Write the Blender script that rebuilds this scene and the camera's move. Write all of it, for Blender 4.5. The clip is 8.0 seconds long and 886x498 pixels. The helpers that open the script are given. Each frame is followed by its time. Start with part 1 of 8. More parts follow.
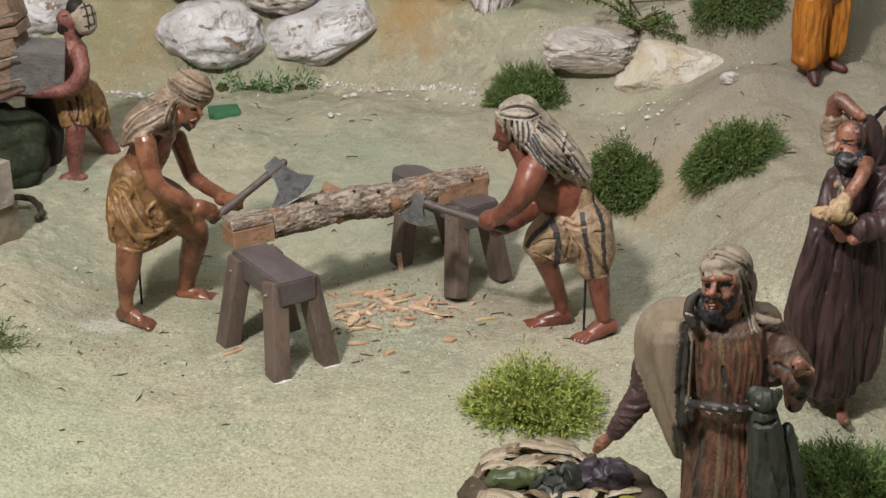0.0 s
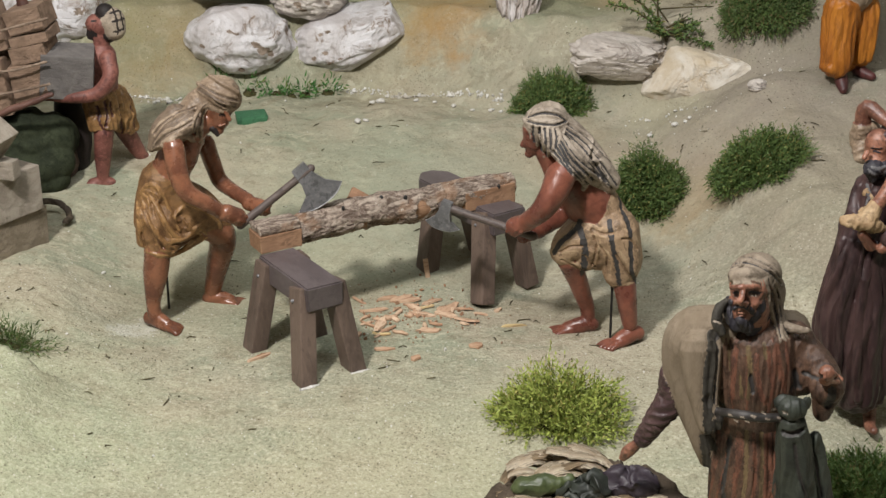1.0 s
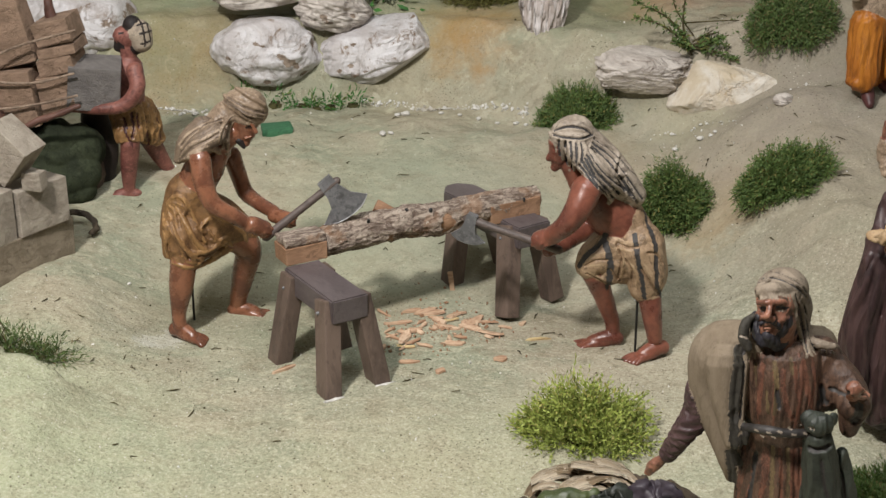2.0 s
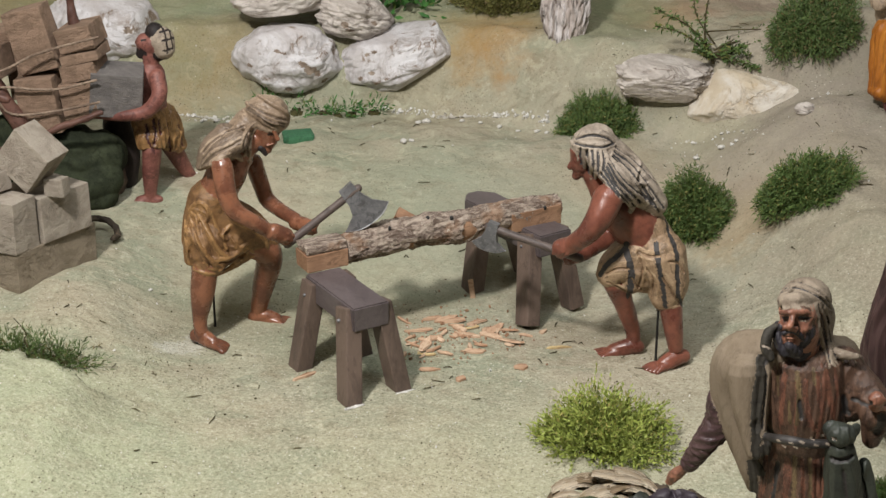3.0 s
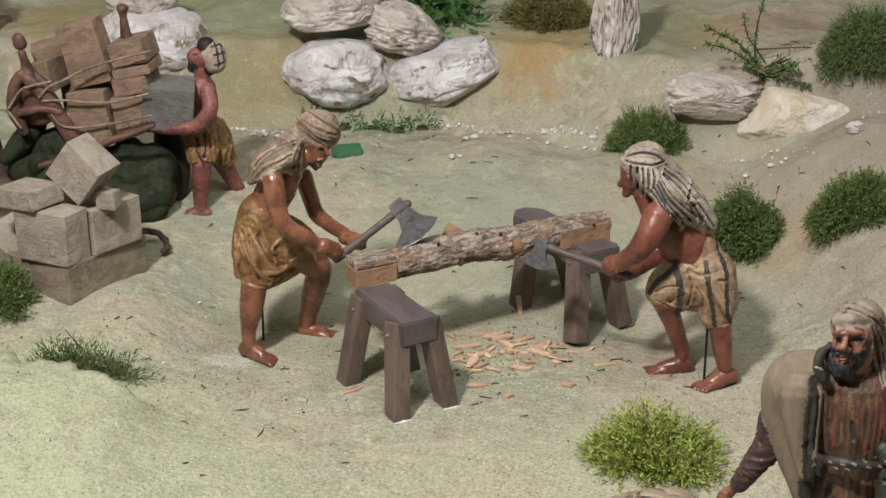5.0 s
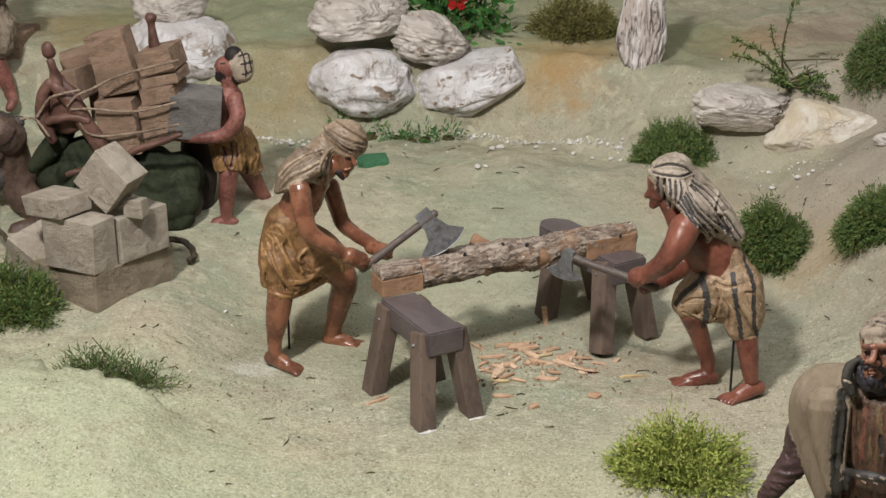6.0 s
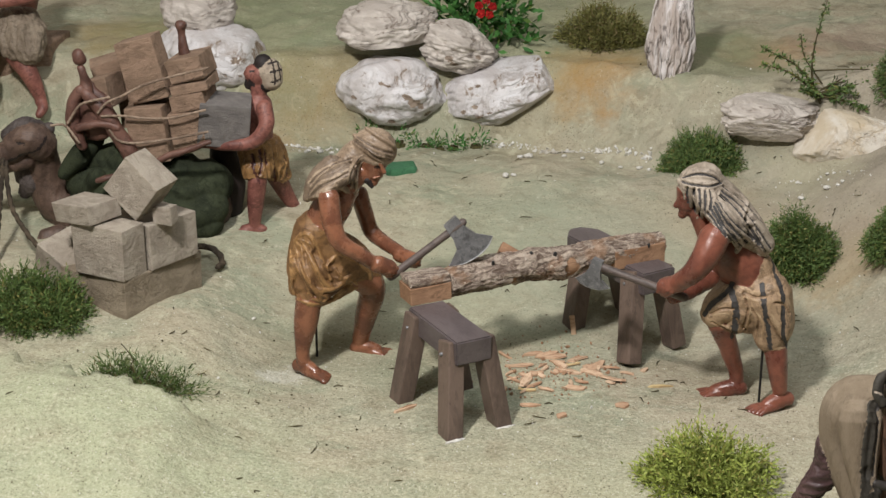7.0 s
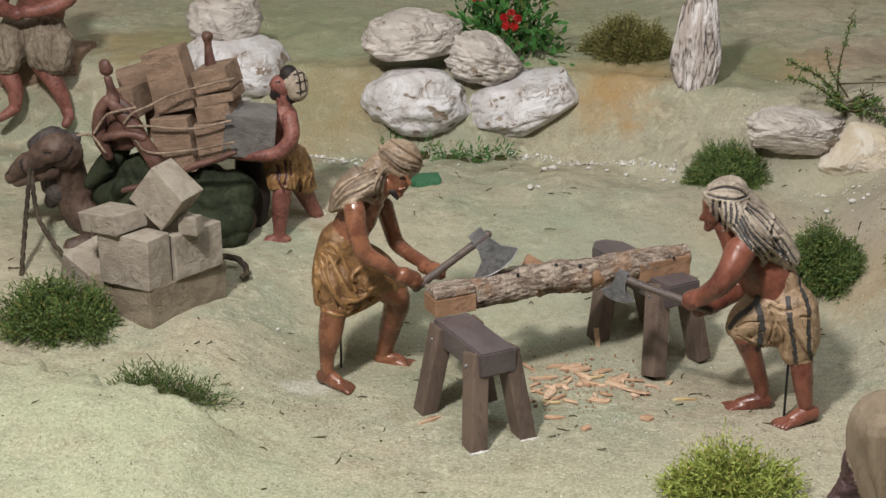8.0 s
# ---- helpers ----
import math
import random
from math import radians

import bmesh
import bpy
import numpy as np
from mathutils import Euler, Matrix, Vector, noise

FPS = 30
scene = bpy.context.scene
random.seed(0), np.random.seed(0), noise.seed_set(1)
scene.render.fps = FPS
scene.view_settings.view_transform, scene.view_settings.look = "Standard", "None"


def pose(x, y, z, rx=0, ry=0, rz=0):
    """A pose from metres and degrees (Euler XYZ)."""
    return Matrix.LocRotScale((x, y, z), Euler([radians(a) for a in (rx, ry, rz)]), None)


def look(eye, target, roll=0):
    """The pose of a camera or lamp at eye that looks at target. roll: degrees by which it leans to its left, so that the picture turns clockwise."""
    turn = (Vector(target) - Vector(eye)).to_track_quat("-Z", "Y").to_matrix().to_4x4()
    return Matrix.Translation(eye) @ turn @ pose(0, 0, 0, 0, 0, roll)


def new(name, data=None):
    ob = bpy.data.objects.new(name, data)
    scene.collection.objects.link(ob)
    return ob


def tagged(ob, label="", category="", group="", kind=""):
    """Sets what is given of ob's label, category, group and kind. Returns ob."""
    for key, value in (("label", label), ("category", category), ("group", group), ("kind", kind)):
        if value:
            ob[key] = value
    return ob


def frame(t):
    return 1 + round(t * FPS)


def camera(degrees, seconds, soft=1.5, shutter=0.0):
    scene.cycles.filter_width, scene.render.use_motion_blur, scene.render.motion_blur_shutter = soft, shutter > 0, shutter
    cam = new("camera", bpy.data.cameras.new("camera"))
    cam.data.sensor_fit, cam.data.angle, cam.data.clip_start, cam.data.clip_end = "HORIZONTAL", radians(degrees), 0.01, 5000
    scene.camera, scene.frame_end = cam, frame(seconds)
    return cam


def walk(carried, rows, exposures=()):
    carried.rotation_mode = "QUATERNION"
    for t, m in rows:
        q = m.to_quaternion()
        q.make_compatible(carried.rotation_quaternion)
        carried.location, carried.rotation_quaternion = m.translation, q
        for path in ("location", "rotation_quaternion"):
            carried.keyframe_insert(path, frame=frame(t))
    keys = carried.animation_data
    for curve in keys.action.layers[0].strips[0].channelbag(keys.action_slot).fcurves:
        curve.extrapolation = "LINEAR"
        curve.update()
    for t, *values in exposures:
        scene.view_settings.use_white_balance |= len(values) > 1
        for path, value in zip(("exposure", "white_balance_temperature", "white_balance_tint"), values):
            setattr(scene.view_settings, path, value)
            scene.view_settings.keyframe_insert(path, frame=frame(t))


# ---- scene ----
from mathutils.bvhtree import BVHTree
from mathutils.kdtree import KDTree

cam = camera(31.286, 8.0, 1.45)
PATH = [
    (0, 0.0165, 0.0024, 0.8525, 67.437, -0.057, -3.243),
    (0.5, 0.0145, 0.0022, 0.8534, 67.473, -0.015, -2.789),
    (1, 0.0124, 0.002, 0.8542, 67.618, -0.006, -2.344),
    (1.5, 0.0103, 0.0018, 0.8551, 67.851, 0.017, -1.892),
    (3, 0.0038, 0.0012, 0.8575, 68.293, -0.004, -0.818),
    (3.5, 0.0015, 0.001, 0.8583, 68.393, 0.003, -0.423),
    (4, -0.0009, 0.0009, 0.859, 68.531, -0.013, -0.008),
    (4.5, -0.0033, 0.0007, 0.8597, 68.649, 0.001, 0.367),
    (6, -0.0107, 0.0003, 0.8618, 69.131, -0.018, 1.652),
    (6.5, -0.0133, 0.0002, 0.8624, 69.261, -0.015, 2.073),
    (7, -0.0159, 0.0001, 0.863, 69.406, -0.019, 2.588),
    (7.5, -0.0186, 0.0, 0.8636, 69.596, -0.026, 3.022),
    (8, -0.0213, -0.0001, 0.8642, 69.793, -0.048, 3.395),
]
walk(cam, [(t, pose(x, y, z, rx, ry, rz)) for t, x, y, z, rx, ry, rz in PATH])

# ---- light: an exhibition room; key lamp inferred from the shadows, overhead fill added ----
world = bpy.data.worlds.new("room_air")
scene.world = world
world.use_nodes = True
world.node_tree.nodes["Background"].inputs[0].default_value = (0.9, 0.95, 1.0, 1)
world.node_tree.nodes["Background"].inputs[1].default_value = 0.05


def area_lamp(name, eye, target, size, watts, colour):
    data = bpy.data.lights.new(name, "AREA")
    data.shape, data.size, data.energy, data.color = "DISK", size, watts, colour
    ob = new(name, data)
    ob.matrix_world = look(eye, target)
    return ob


KEY = (-0.62, 0.45, 1.86)
area_lamp("key_lamp", KEY, (0.05, 1.9, 0), 0.2, 58, (1.0, 0.952, 0.915))
# unseen broad overhead lamp, added only as fill
area_lamp("fill_lamp", (0.25, 1.15, 1.95), (0.15, 1.5, 0), 1.2, 17, (0.93, 0.97, 1.0))
scene.view_settings.exposure = 0.0

# ---- materials ----


class Nodes:
    """A short hand for building one node material."""

    def __init__(self, name, rough=0.8, spec=0.3, metal=0.0):
        self.m = bpy.data.materials.new(name)
        self.m.use_nodes = True
        self.t = self.m.node_tree
        self.b = self.t.nodes["Principled BSDF"]
        self.b.inputs["Roughness"].default_value = rough
        self.b.inputs["Specular IOR Level"].default_value = spec
        self.b.inputs["Metallic"].default_value = metal
        self.pos = self.t.nodes.new("ShaderNodeTexCoord").outputs["Object"]

    def put(self, socket, value):
        if isinstance(value, bpy.types.NodeSocket):
            self.t.links.new(value, socket)
        elif isinstance(value, tuple) and len(value) == 3 and socket.type == "RGBA":
            socket.default_value = (*value, 1)
        else:
            socket.default_value = value

    def noise(self, scale, detail=3.0, rough=0.6, stretch=None, vec=None, distortion=0.0):
        n = self.t.nodes.new("ShaderNodeTexNoise")
        v = vec or self.pos
        if stretch:
            v = self.scaled(v, stretch)
        self.put(n.inputs["Vector"], v)
        n.inputs["Scale"].default_value = scale
        n.inputs["Detail"].default_value = detail
        n.inputs["Roughness"].default_value = rough
        n.inputs["Distortion"].default_value = distortion
        return n.outputs["Fac"]

    def cells(self, scale, feature="F1", out="Distance"):
        n = self.t.nodes.new("ShaderNodeTexVoronoi")
        n.feature = feature
        self.put(n.inputs["Vector"], self.pos)
        n.inputs["Scale"].default_value = scale
        return n.outputs[out]

    def scaled(self, v, s):
        n = self.t.nodes.new("ShaderNodeVectorMath")
        n.operation = "MULTIPLY"
        self.put(n.inputs[0], v)
        n.inputs[1].default_value = s
        return n.outputs[0]

    def dot(self, d, v=None):
        n = self.t.nodes.new("ShaderNodeVectorMath")
        n.operation = "DOT_PRODUCT"
        self.put(n.inputs[0], v or self.pos)
        n.inputs[1].default_value = d
        return n.outputs["Value"]

    def far(self, c):
        n = self.t.nodes.new("ShaderNodeVectorMath")
        n.operation = "DISTANCE"
        self.put(n.inputs[0], self.pos)
        n.inputs[1].default_value = c
        return n.outputs["Value"]

    def math(self, op, a, b=0.0, c=0.0):
        n = self.t.nodes.new("ShaderNodeMath")
        n.operation = op
        for s, v in zip(n.inputs, (a, b, c)):
            self.put(s, v)
        return n.outputs[0]

    def ramp(self, f, lo, hi):
        n = self.t.nodes.new("ShaderNodeMapRange")
        n.interpolation_type = "SMOOTHSTEP"
        self.put(n.inputs[0], f)
        n.inputs[1].default_value, n.inputs[2].default_value = lo, hi
        return n.outputs[0]

    def mix(self, f, a, b, kind="MIX"):
        n = self.t.nodes.new("ShaderNodeMix")
        n.data_type, n.blend_type = "RGBA", kind
        self.put(n.inputs[0], f)
        self.put(n.inputs[6], a)
        self.put(n.inputs[7], b)
        return n.outputs[2]

    def random(self):
        return self.t.nodes.new("ShaderNodeObjectInfo").outputs["Random"]

    def island(self):
        return self.t.nodes.new("ShaderNodeNewGeometry").outputs["Random Per Island"]

    def done(self, colour, height=None, strength=0.3, distance=0.002, rough=None):
        self.put(self.b.inputs["Base Color"], colour)
        if rough is not None:
            self.put(self.b.inputs["Roughness"], rough)
        if height is not None:
            n = self.t.nodes.new("ShaderNodeBump")
            n.inputs["Strength"].default_value = strength
            n.inputs["Distance"].default_value = distance
            self.put(n.inputs["Height"], height)
            self.put(self.b.inputs["Normal"], n.outputs[0])
        return self.m


def painted(name, light, dark, rough=0.5, spec=0.4, grain=90.0, stretch=None, wear=0.25, bump=0.3):
    """Hand-painted plaster, clay or wood: two tones under a dark glaze, fine grain and worn spots."""
    n = Nodes(name, rough, spec)
    big = n.noise(24, 4, 0.65, stretch)
    fine = n.noise(grain * 6, 3, 0.6, stretch)
    c = n.mix(n.ramp(big, 0.36, 0.62), dark, light)
    glaze = n.ramp(n.noise(85, 4, 0.7, stretch, distortion=1.0), 0.5, 0.64)
    c = n.mix(n.math("MULTIPLY", glaze, min(0.75, wear * 2)), c, tuple(v * 0.5 for v in dark))
    c = n.mix(n.math("MULTIPLY", n.ramp(fine, 0.5, 0.75), wear), c, tuple(min(1, v * 1.6 + 0.02) for v in light))
    c = n.mix(n.math("MULTIPLY", n.ramp(n.noise(grain * 2.5, 3, 0.7, stretch), 0.58, 0.7), wear * 1.6), c, tuple(v * 0.45 for v in dark))
    return n.done(c, n.noise(grain * 5, 4, 0.75, stretch), bump, 0.0012,
                  n.math("MULTIPLY_ADD", big, 0.36, rough - 0.18))


def ground_material():
    n = Nodes("sandy_ground", 0.9, 0.2)
    big = n.noise(3.2, 5, 0.6)
    mid = n.noise(14, 6, 0.72, distortion=0.8)
    brush = n.noise(9, 6, 0.7, (1.0, 2.2, 1.0), distortion=1.4)
    c = n.mix(n.ramp(big, 0.4, 0.62), (0.365, 0.37, 0.275), (0.455, 0.41, 0.31))
    c = n.mix(n.math("MULTIPLY", n.ramp(mid, 0.5, 0.66), 0.65), c, (0.29, 0.255, 0.175))
    c = n.mix(n.math("MULTIPLY", n.ramp(brush, 0.53, 0.64), 0.6), c, (0.50, 0.465, 0.345))
    # washes of thin green and ochre paint
    c = n.mix(n.math("MULTIPLY", n.ramp(n.noise(5.5, 5, 0.65, (1.0, 1.6, 1.0)), 0.5, 0.62), 0.6), c, (0.30, 0.345, 0.25))
    # pale worn plaster, dark scuffs
    c = n.mix(n.math("MULTIPLY", n.ramp(n.noise(34, 6, 0.78), 0.57, 0.65), 0.65), c, (0.56, 0.54, 0.43))
    c = n.mix(n.math("MULTIPLY", n.ramp(n.noise(47, 6, 0.78, (1, 1.5, 1)), 0.57, 0.66), 0.6), c, (0.22, 0.185, 0.12))
    blot = n.noise(21, 6, 0.7, (1.0, 1.5, 1.0), distortion=1.6)
    c = n.mix(n.math("MULTIPLY", n.ramp(blot, 0.53, 0.66), 0.7), c, (0.54, 0.52, 0.39))
    c = n.mix(n.math("MULTIPLY", n.ramp(blot, 0.45, 0.33), 0.7), c, (0.26, 0.24, 0.165))
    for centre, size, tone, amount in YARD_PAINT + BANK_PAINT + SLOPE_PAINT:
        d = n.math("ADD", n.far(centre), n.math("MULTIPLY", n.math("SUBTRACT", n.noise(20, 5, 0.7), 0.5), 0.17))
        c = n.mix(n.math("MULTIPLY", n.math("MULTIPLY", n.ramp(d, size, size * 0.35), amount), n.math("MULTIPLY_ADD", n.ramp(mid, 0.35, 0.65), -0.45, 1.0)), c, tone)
    # coarse sand is strewn on the yard, the bank behind is painted plaster
    sand = n.ramp(n.math("ADD", n.dot((0, 1, 0)), n.math("MULTIPLY", n.noise(8, 3), 0.3)), 2.3, 1.8)
    sand = n.math("MULTIPLY_ADD", sand, 0.4, 0.1)
    grain = n.noise(230, 4, 0.8)
    c = n.mix(n.math("MULTIPLY", n.ramp(grain, 0.51, 0.66), sand), c, (0.72, 0.69, 0.56))
    c = n.mix(n.math("MULTIPLY", n.ramp(grain, 0.48, 0.34), sand), c, (0.16, 0.135, 0.085))
    specks = n.ramp(n.cells(150), 0.2, 0.1)
    c = n.mix(n.math("MULTIPLY", specks, n.ramp(n.noise(9, 3), 0.42, 0.7)), c, (0.1, 0.075, 0.045))
    pepper = n.math("MULTIPLY", n.ramp(n.cells(210), 0.24, 0.12), n.ramp(n.noise(26, 3, 0.6), 0.4, 0.6))
    c = n.mix(n.math("MULTIPLY", pepper, 0.65), c, (0.14, 0.125, 0.08))
    h = n.math("ADD", n.math("MULTIPLY", n.noise(300, 4, 0.7), sand), n.math("ADD", n.math("MULTIPLY", n.noise(30, 4, 0.6), 1.4), n.math("MULTIPLY", n.noise(115, 4, 0.7), 0.75)))
    grit = n.math("MULTIPLY", n.ramp(n.cells(165), 0.2, 0.1), n.ramp(n.noise(17, 3, 0.6), 0.5, 0.68))
    c = n.mix(n.math("MULTIPLY", grit, 0.7), c, (0.78, 0.76, 0.66))
    c = n.mix(1.0, c, (0.87, 0.86, 0.84), "MULTIPLY")
    return n.done(c, h, 0.8, 0.0045)


# patches of paint: centre, reach, tone, strength
YARD_PAINT = [
    ((0.14, 1.47, -0.02), 0.27, (0.51, 0.49, 0.37), 0.6),
    ((0.42, 1.66, 0.0), 0.2, (0.5, 0.48, 0.36), 0.5),
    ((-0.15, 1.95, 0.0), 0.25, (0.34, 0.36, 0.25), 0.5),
    ((-0.5, 1.5, 0.03), 0.4, (0.43, 0.47, 0.315), 0.8),
    ((0.65, 1.95, 0.1), 0.3, (0.3, 0.26, 0.185), 0.8),
    ((0.05, 1.3, 0.0), 0.45, (0.42, 0.425, 0.285), 0.75),
    ((-0.29, 1.825, 0.0), 0.045, (0.62, 0.62, 0.56), 0.7),
]
BANK_PAINT = [
    ((0.13, 2.6, 0.2), 0.125, (0.45, 0.25, 0.08), 0.9),
    ((-0.7, 2.74, 0.24), 0.16, (0.38, 0.26, 0.1), 0.75),
    ((-0.36, 2.6, 0.16), 0.15, (0.33, 0.24, 0.11), 0.75),
    ((0.3, 2.25, 0.08), 0.16, (0.42, 0.35, 0.22), 0.6),
    ((0.0, 2.82, 0.25), 0.36, (0.31, 0.335, 0.2), 0.7),
    ((-0.5, 2.82, 0.25), 0.36, (0.28, 0.325, 0.185), 0.7),
    ((0.33, 2.62, 0.24), 0.2, (0.22, 0.245, 0.13), 0.75),
    ((0.05, 2.14, 0.03), 0.3, (0.33, 0.37, 0.27), 0.65),
]
SLOPE_PAINT = [
    ((0.455, 2.1, 0.07), 0.12, (0.4, 0.28, 0.13), 0.8),
    ((0.62, 2.5, 0.22), 0.16, (0.34, 0.23, 0.12), 0.6),
    ((0.5, 2.26, 0.1), 0.25, (0.345, 0.295, 0.225), 0.7),
    ((0.7, 2.3, 0.2), 0.36, (0.26, 0.225, 0.185), 0.8),
    ((0.45, 2.33, 0.13), 0.1, (0.47, 0.46, 0.32), 0.7),
    ((0.45, 2.15, 0.1), 0.6, (0.4, 0.365, 0.315), 0.3),
    ((0.417, 2.634, 0.235), 0.1, (0.42, 0.27, 0.155), 0.7),
    ((0.522, 2.669, 0.24), 0.11, (0.36, 0.26, 0.19), 0.7),
    ((0.614, 2.696, 0.244), 0.12, (0.31, 0.24, 0.2), 0.7),
    ((0.351, 2.671, 0.235), 0.11, (0.24, 0.27, 0.16), 0.75),
]
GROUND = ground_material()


def stone_material(name, light, dark, vein, scale=1.0, stretch=None, rough=0.75, amount=0.8, cracks=0.5):
    n = Nodes(name, rough, 0.35)
    big = n.noise(16 * scale, 5, 0.65, stretch, distortion=0.6)
    c = n.mix(n.ramp(big, 0.38, 0.6), dark, light)
    streak = n.noise(30 * scale, 6, 0.75, stretch, distortion=1.2)
    c = n.mix(n.math("MULTIPLY", n.ramp(streak, 0.54, 0.66), amount), c, vein)
    line = n.math("ABSOLUTE", n.math("SUBTRACT", n.noise(20 * scale, 5, 0.65, stretch, distortion=0.9), 0.5))
    crack = n.math("MULTIPLY", n.ramp(line, 0.05, 0.0), n.ramp(n.noise(12 * scale, 2), 0.45, 0.6))
    c = n.mix(n.math("MULTIPLY", crack, cracks * 0.8), c, tuple(v * 0.9 for v in vein))
    c = n.mix(n.math("MULTIPLY", n.ramp(n.noise(220 * scale, 3, 0.7), 0.55, 0.75), 0.4), c, tuple(v * 0.5 for v in dark))
    h = n.math("ADD", n.noise(70 * scale, 6, 0.75, stretch), n.math("MULTIPLY", crack, -1.0 * cracks))
    return n.done(c, h, 0.8, 0.004)


WHITE_STONE = stone_material("white_stone", (0.70, 0.69, 0.705), (0.53, 0.50, 0.495), (0.23, 0.165, 0.115), 0.75, None, 0.5, 1.0, 0.4)
GREY_STONE = stone_material("layered_stone", (0.66, 0.61, 0.56), (0.44, 0.395, 0.355), (0.13, 0.09, 0.065), 1.1, (0.5, 0.5, 1.6))
CREAM_STONE = stone_material("cream_stone", (0.67, 0.63, 0.56), (0.54, 0.46, 0.34), (0.40, 0.27, 0.13), 0.7, amount=0.45, cracks=0.4)
BLEACHED = stone_material("bleached_wood", (0.74, 0.70, 0.69), (0.48, 0.41, 0.37), (0.10, 0.07, 0.05), 2.0, (1.6, 1.6, 0.22), 0.85, 0.9, 1.0)
BLOCK = stone_material("clay_block", (0.39, 0.345, 0.285), (0.285, 0.245, 0.2), (0.19, 0.16, 0.12), 1.8, (0.9, 1, 1.25), 0.9, 0.45, 0.3)
BLOCK_BROWN = stone_material("olive_brown_block", (0.30, 0.25, 0.185), (0.215, 0.175, 0.125), (0.14, 0.11, 0.075), 1.8, (0.9, 1, 1.25), 0.9, 0.5, 0.3)
BLOCK_GREY = stone_material("grey_block", (0.2, 0.185, 0.175), (0.13, 0.12, 0.115), (0.09, 0.078, 0.066), 1.4, (0.8, 1, 1.2), 0.8, 0.4, 0.1)
LOAD = stone_material("brown_block", (0.30, 0.205, 0.145), (0.2, 0.135, 0.093), (0.1, 0.065, 0.04), 1.8, (0.8, 1, 1.4), 0.85, 0.5, 0.3)
STAIN = stone_material("brown_stained_hollow", (0.36, 0.29, 0.23), (0.22, 0.165, 0.125), (0.12, 0.085, 0.06), 2.0, None, 0.85, 0.7, 0.4)
PEBBLE = stone_material("pebble_stone", (0.74, 0.73, 0.70), (0.6, 0.58, 0.53), (0.42, 0.37, 0.3))

DARK_WOOD = painted("dark_stained_wood", (0.11, 0.085, 0.075), (0.07, 0.053, 0.048), 0.5, 0.4, 60, (1, 1, 0.35), 0.3)
BEAM_WOOD = painted("purple_grey_painted_wood", (0.112, 0.092, 0.094), (0.082, 0.066, 0.068), 0.42, 0.5, 40, (0.5, 1, 1), 0.16)
LEG_WOOD = painted("brown_painted_wood", (0.145, 0.104, 0.083), (0.092, 0.066, 0.054), 0.5, 0.4, 40, (1, 1, 0.3), 0.2)
CUT_WOOD = painted("fresh_cut_wood", (0.34, 0.205, 0.125), (0.24, 0.135, 0.08), 0.7, 0.25, 60, (0.4, 1, 1), 0.25)
IRON = painted("grey_iron", (0.16, 0.16, 0.165), (0.10, 0.10, 0.105), 0.38, 0.6, 50, None, 0.35)
EDGE_IRON = painted("ground_edge", (0.42, 0.43, 0.44), (0.3, 0.3, 0.31), 0.35, 0.6, 50)
ROD = painted("black_rod", (0.02, 0.02, 0.02), (0.012, 0.012, 0.012), 0.45, 0.4)
ROPE = painted("hemp_rope", (0.29, 0.22, 0.165), (0.16, 0.115, 0.085), 0.9, 0.2, 80)
DARK_ROPE = painted("dark_rope", (0.075, 0.058, 0.04), (0.03, 0.024, 0.018), 0.9, 0.2, 80)


GRIT = painted("brown_grit", (0.2, 0.165, 0.11), (0.11, 0.09, 0.06), 0.9, 0.2)


def chip_material():
    n = Nodes("wood_chip", 0.75, 0.25)
    c = n.mix(n.random(), (0.60, 0.45, 0.32), (0.44, 0.28, 0.18))
    c = n.mix(n.ramp(n.math("FRACT", n.math("MULTIPLY", n.random(), 7.31)), 0.88, 0.92), c, (0.60, 0.47, 0.25))
    c = n.mix(n.math("MULTIPLY", n.ramp(n.noise(260, 3, 0.6, (0.2, 1, 1)), 0.45, 0.65), 0.5), c, (0.22, 0.09, 0.04))
    return n.done(c, n.noise(500, 3, 0.6, (0.15, 1, 1)), 0.4, 0.0008)


CHIP_WOOD = chip_material()


def bark_material():
    n = Nodes("bark", 0.9, 0.2)
    ridges = n.noise(95, 6, 0.75, (0.55, 1.2, 1.2), distortion=1.0)
    c = n.mix(n.ramp(ridges, 0.4, 0.6), (0.165, 0.12, 0.095), (0.47, 0.39, 0.32))
    c = n.mix(n.math("MULTIPLY", n.ramp(n.noise(20, 3), 0.56, 0.66), 0.55), c, (0.27, 0.145, 0.075))
    c = n.mix(n.math("MULTIPLY", n.ramp(n.noise(260, 4, 0.7), 0.55, 0.7), 0.6), c, (0.52, 0.45, 0.37))
    c = n.mix(n.ramp(n.noise(150, 3), 0.66, 0.70), c, (0.62, 0.56, 0.47))
    return n.done(c, ridges, 1.0, 0.006)


BARK = bark_material()


def leaf_material(name, light, dark, dry):
    n = Nodes(name, 0.6, 0.3)
    r = n.island()
    c = n.mix(n.math("ADD", n.math("MULTIPLY", r, 0.45), n.math("MULTIPLY", n.ramp(n.noise(110, 3, 0.7), 0.36, 0.64), 0.55)), dark, light)
    c = n.mix(n.ramp(n.math("FRACT", n.math("MULTIPLY", r, 13.7)), 0.84, 0.9), c, dry)
    c = n.mix(n.math("MULTIPLY", n.ramp(n.noise(40, 3), 0.45, 0.7), 0.5), c, tuple(v * 0.6 for v in dark))
    return n.done(c)


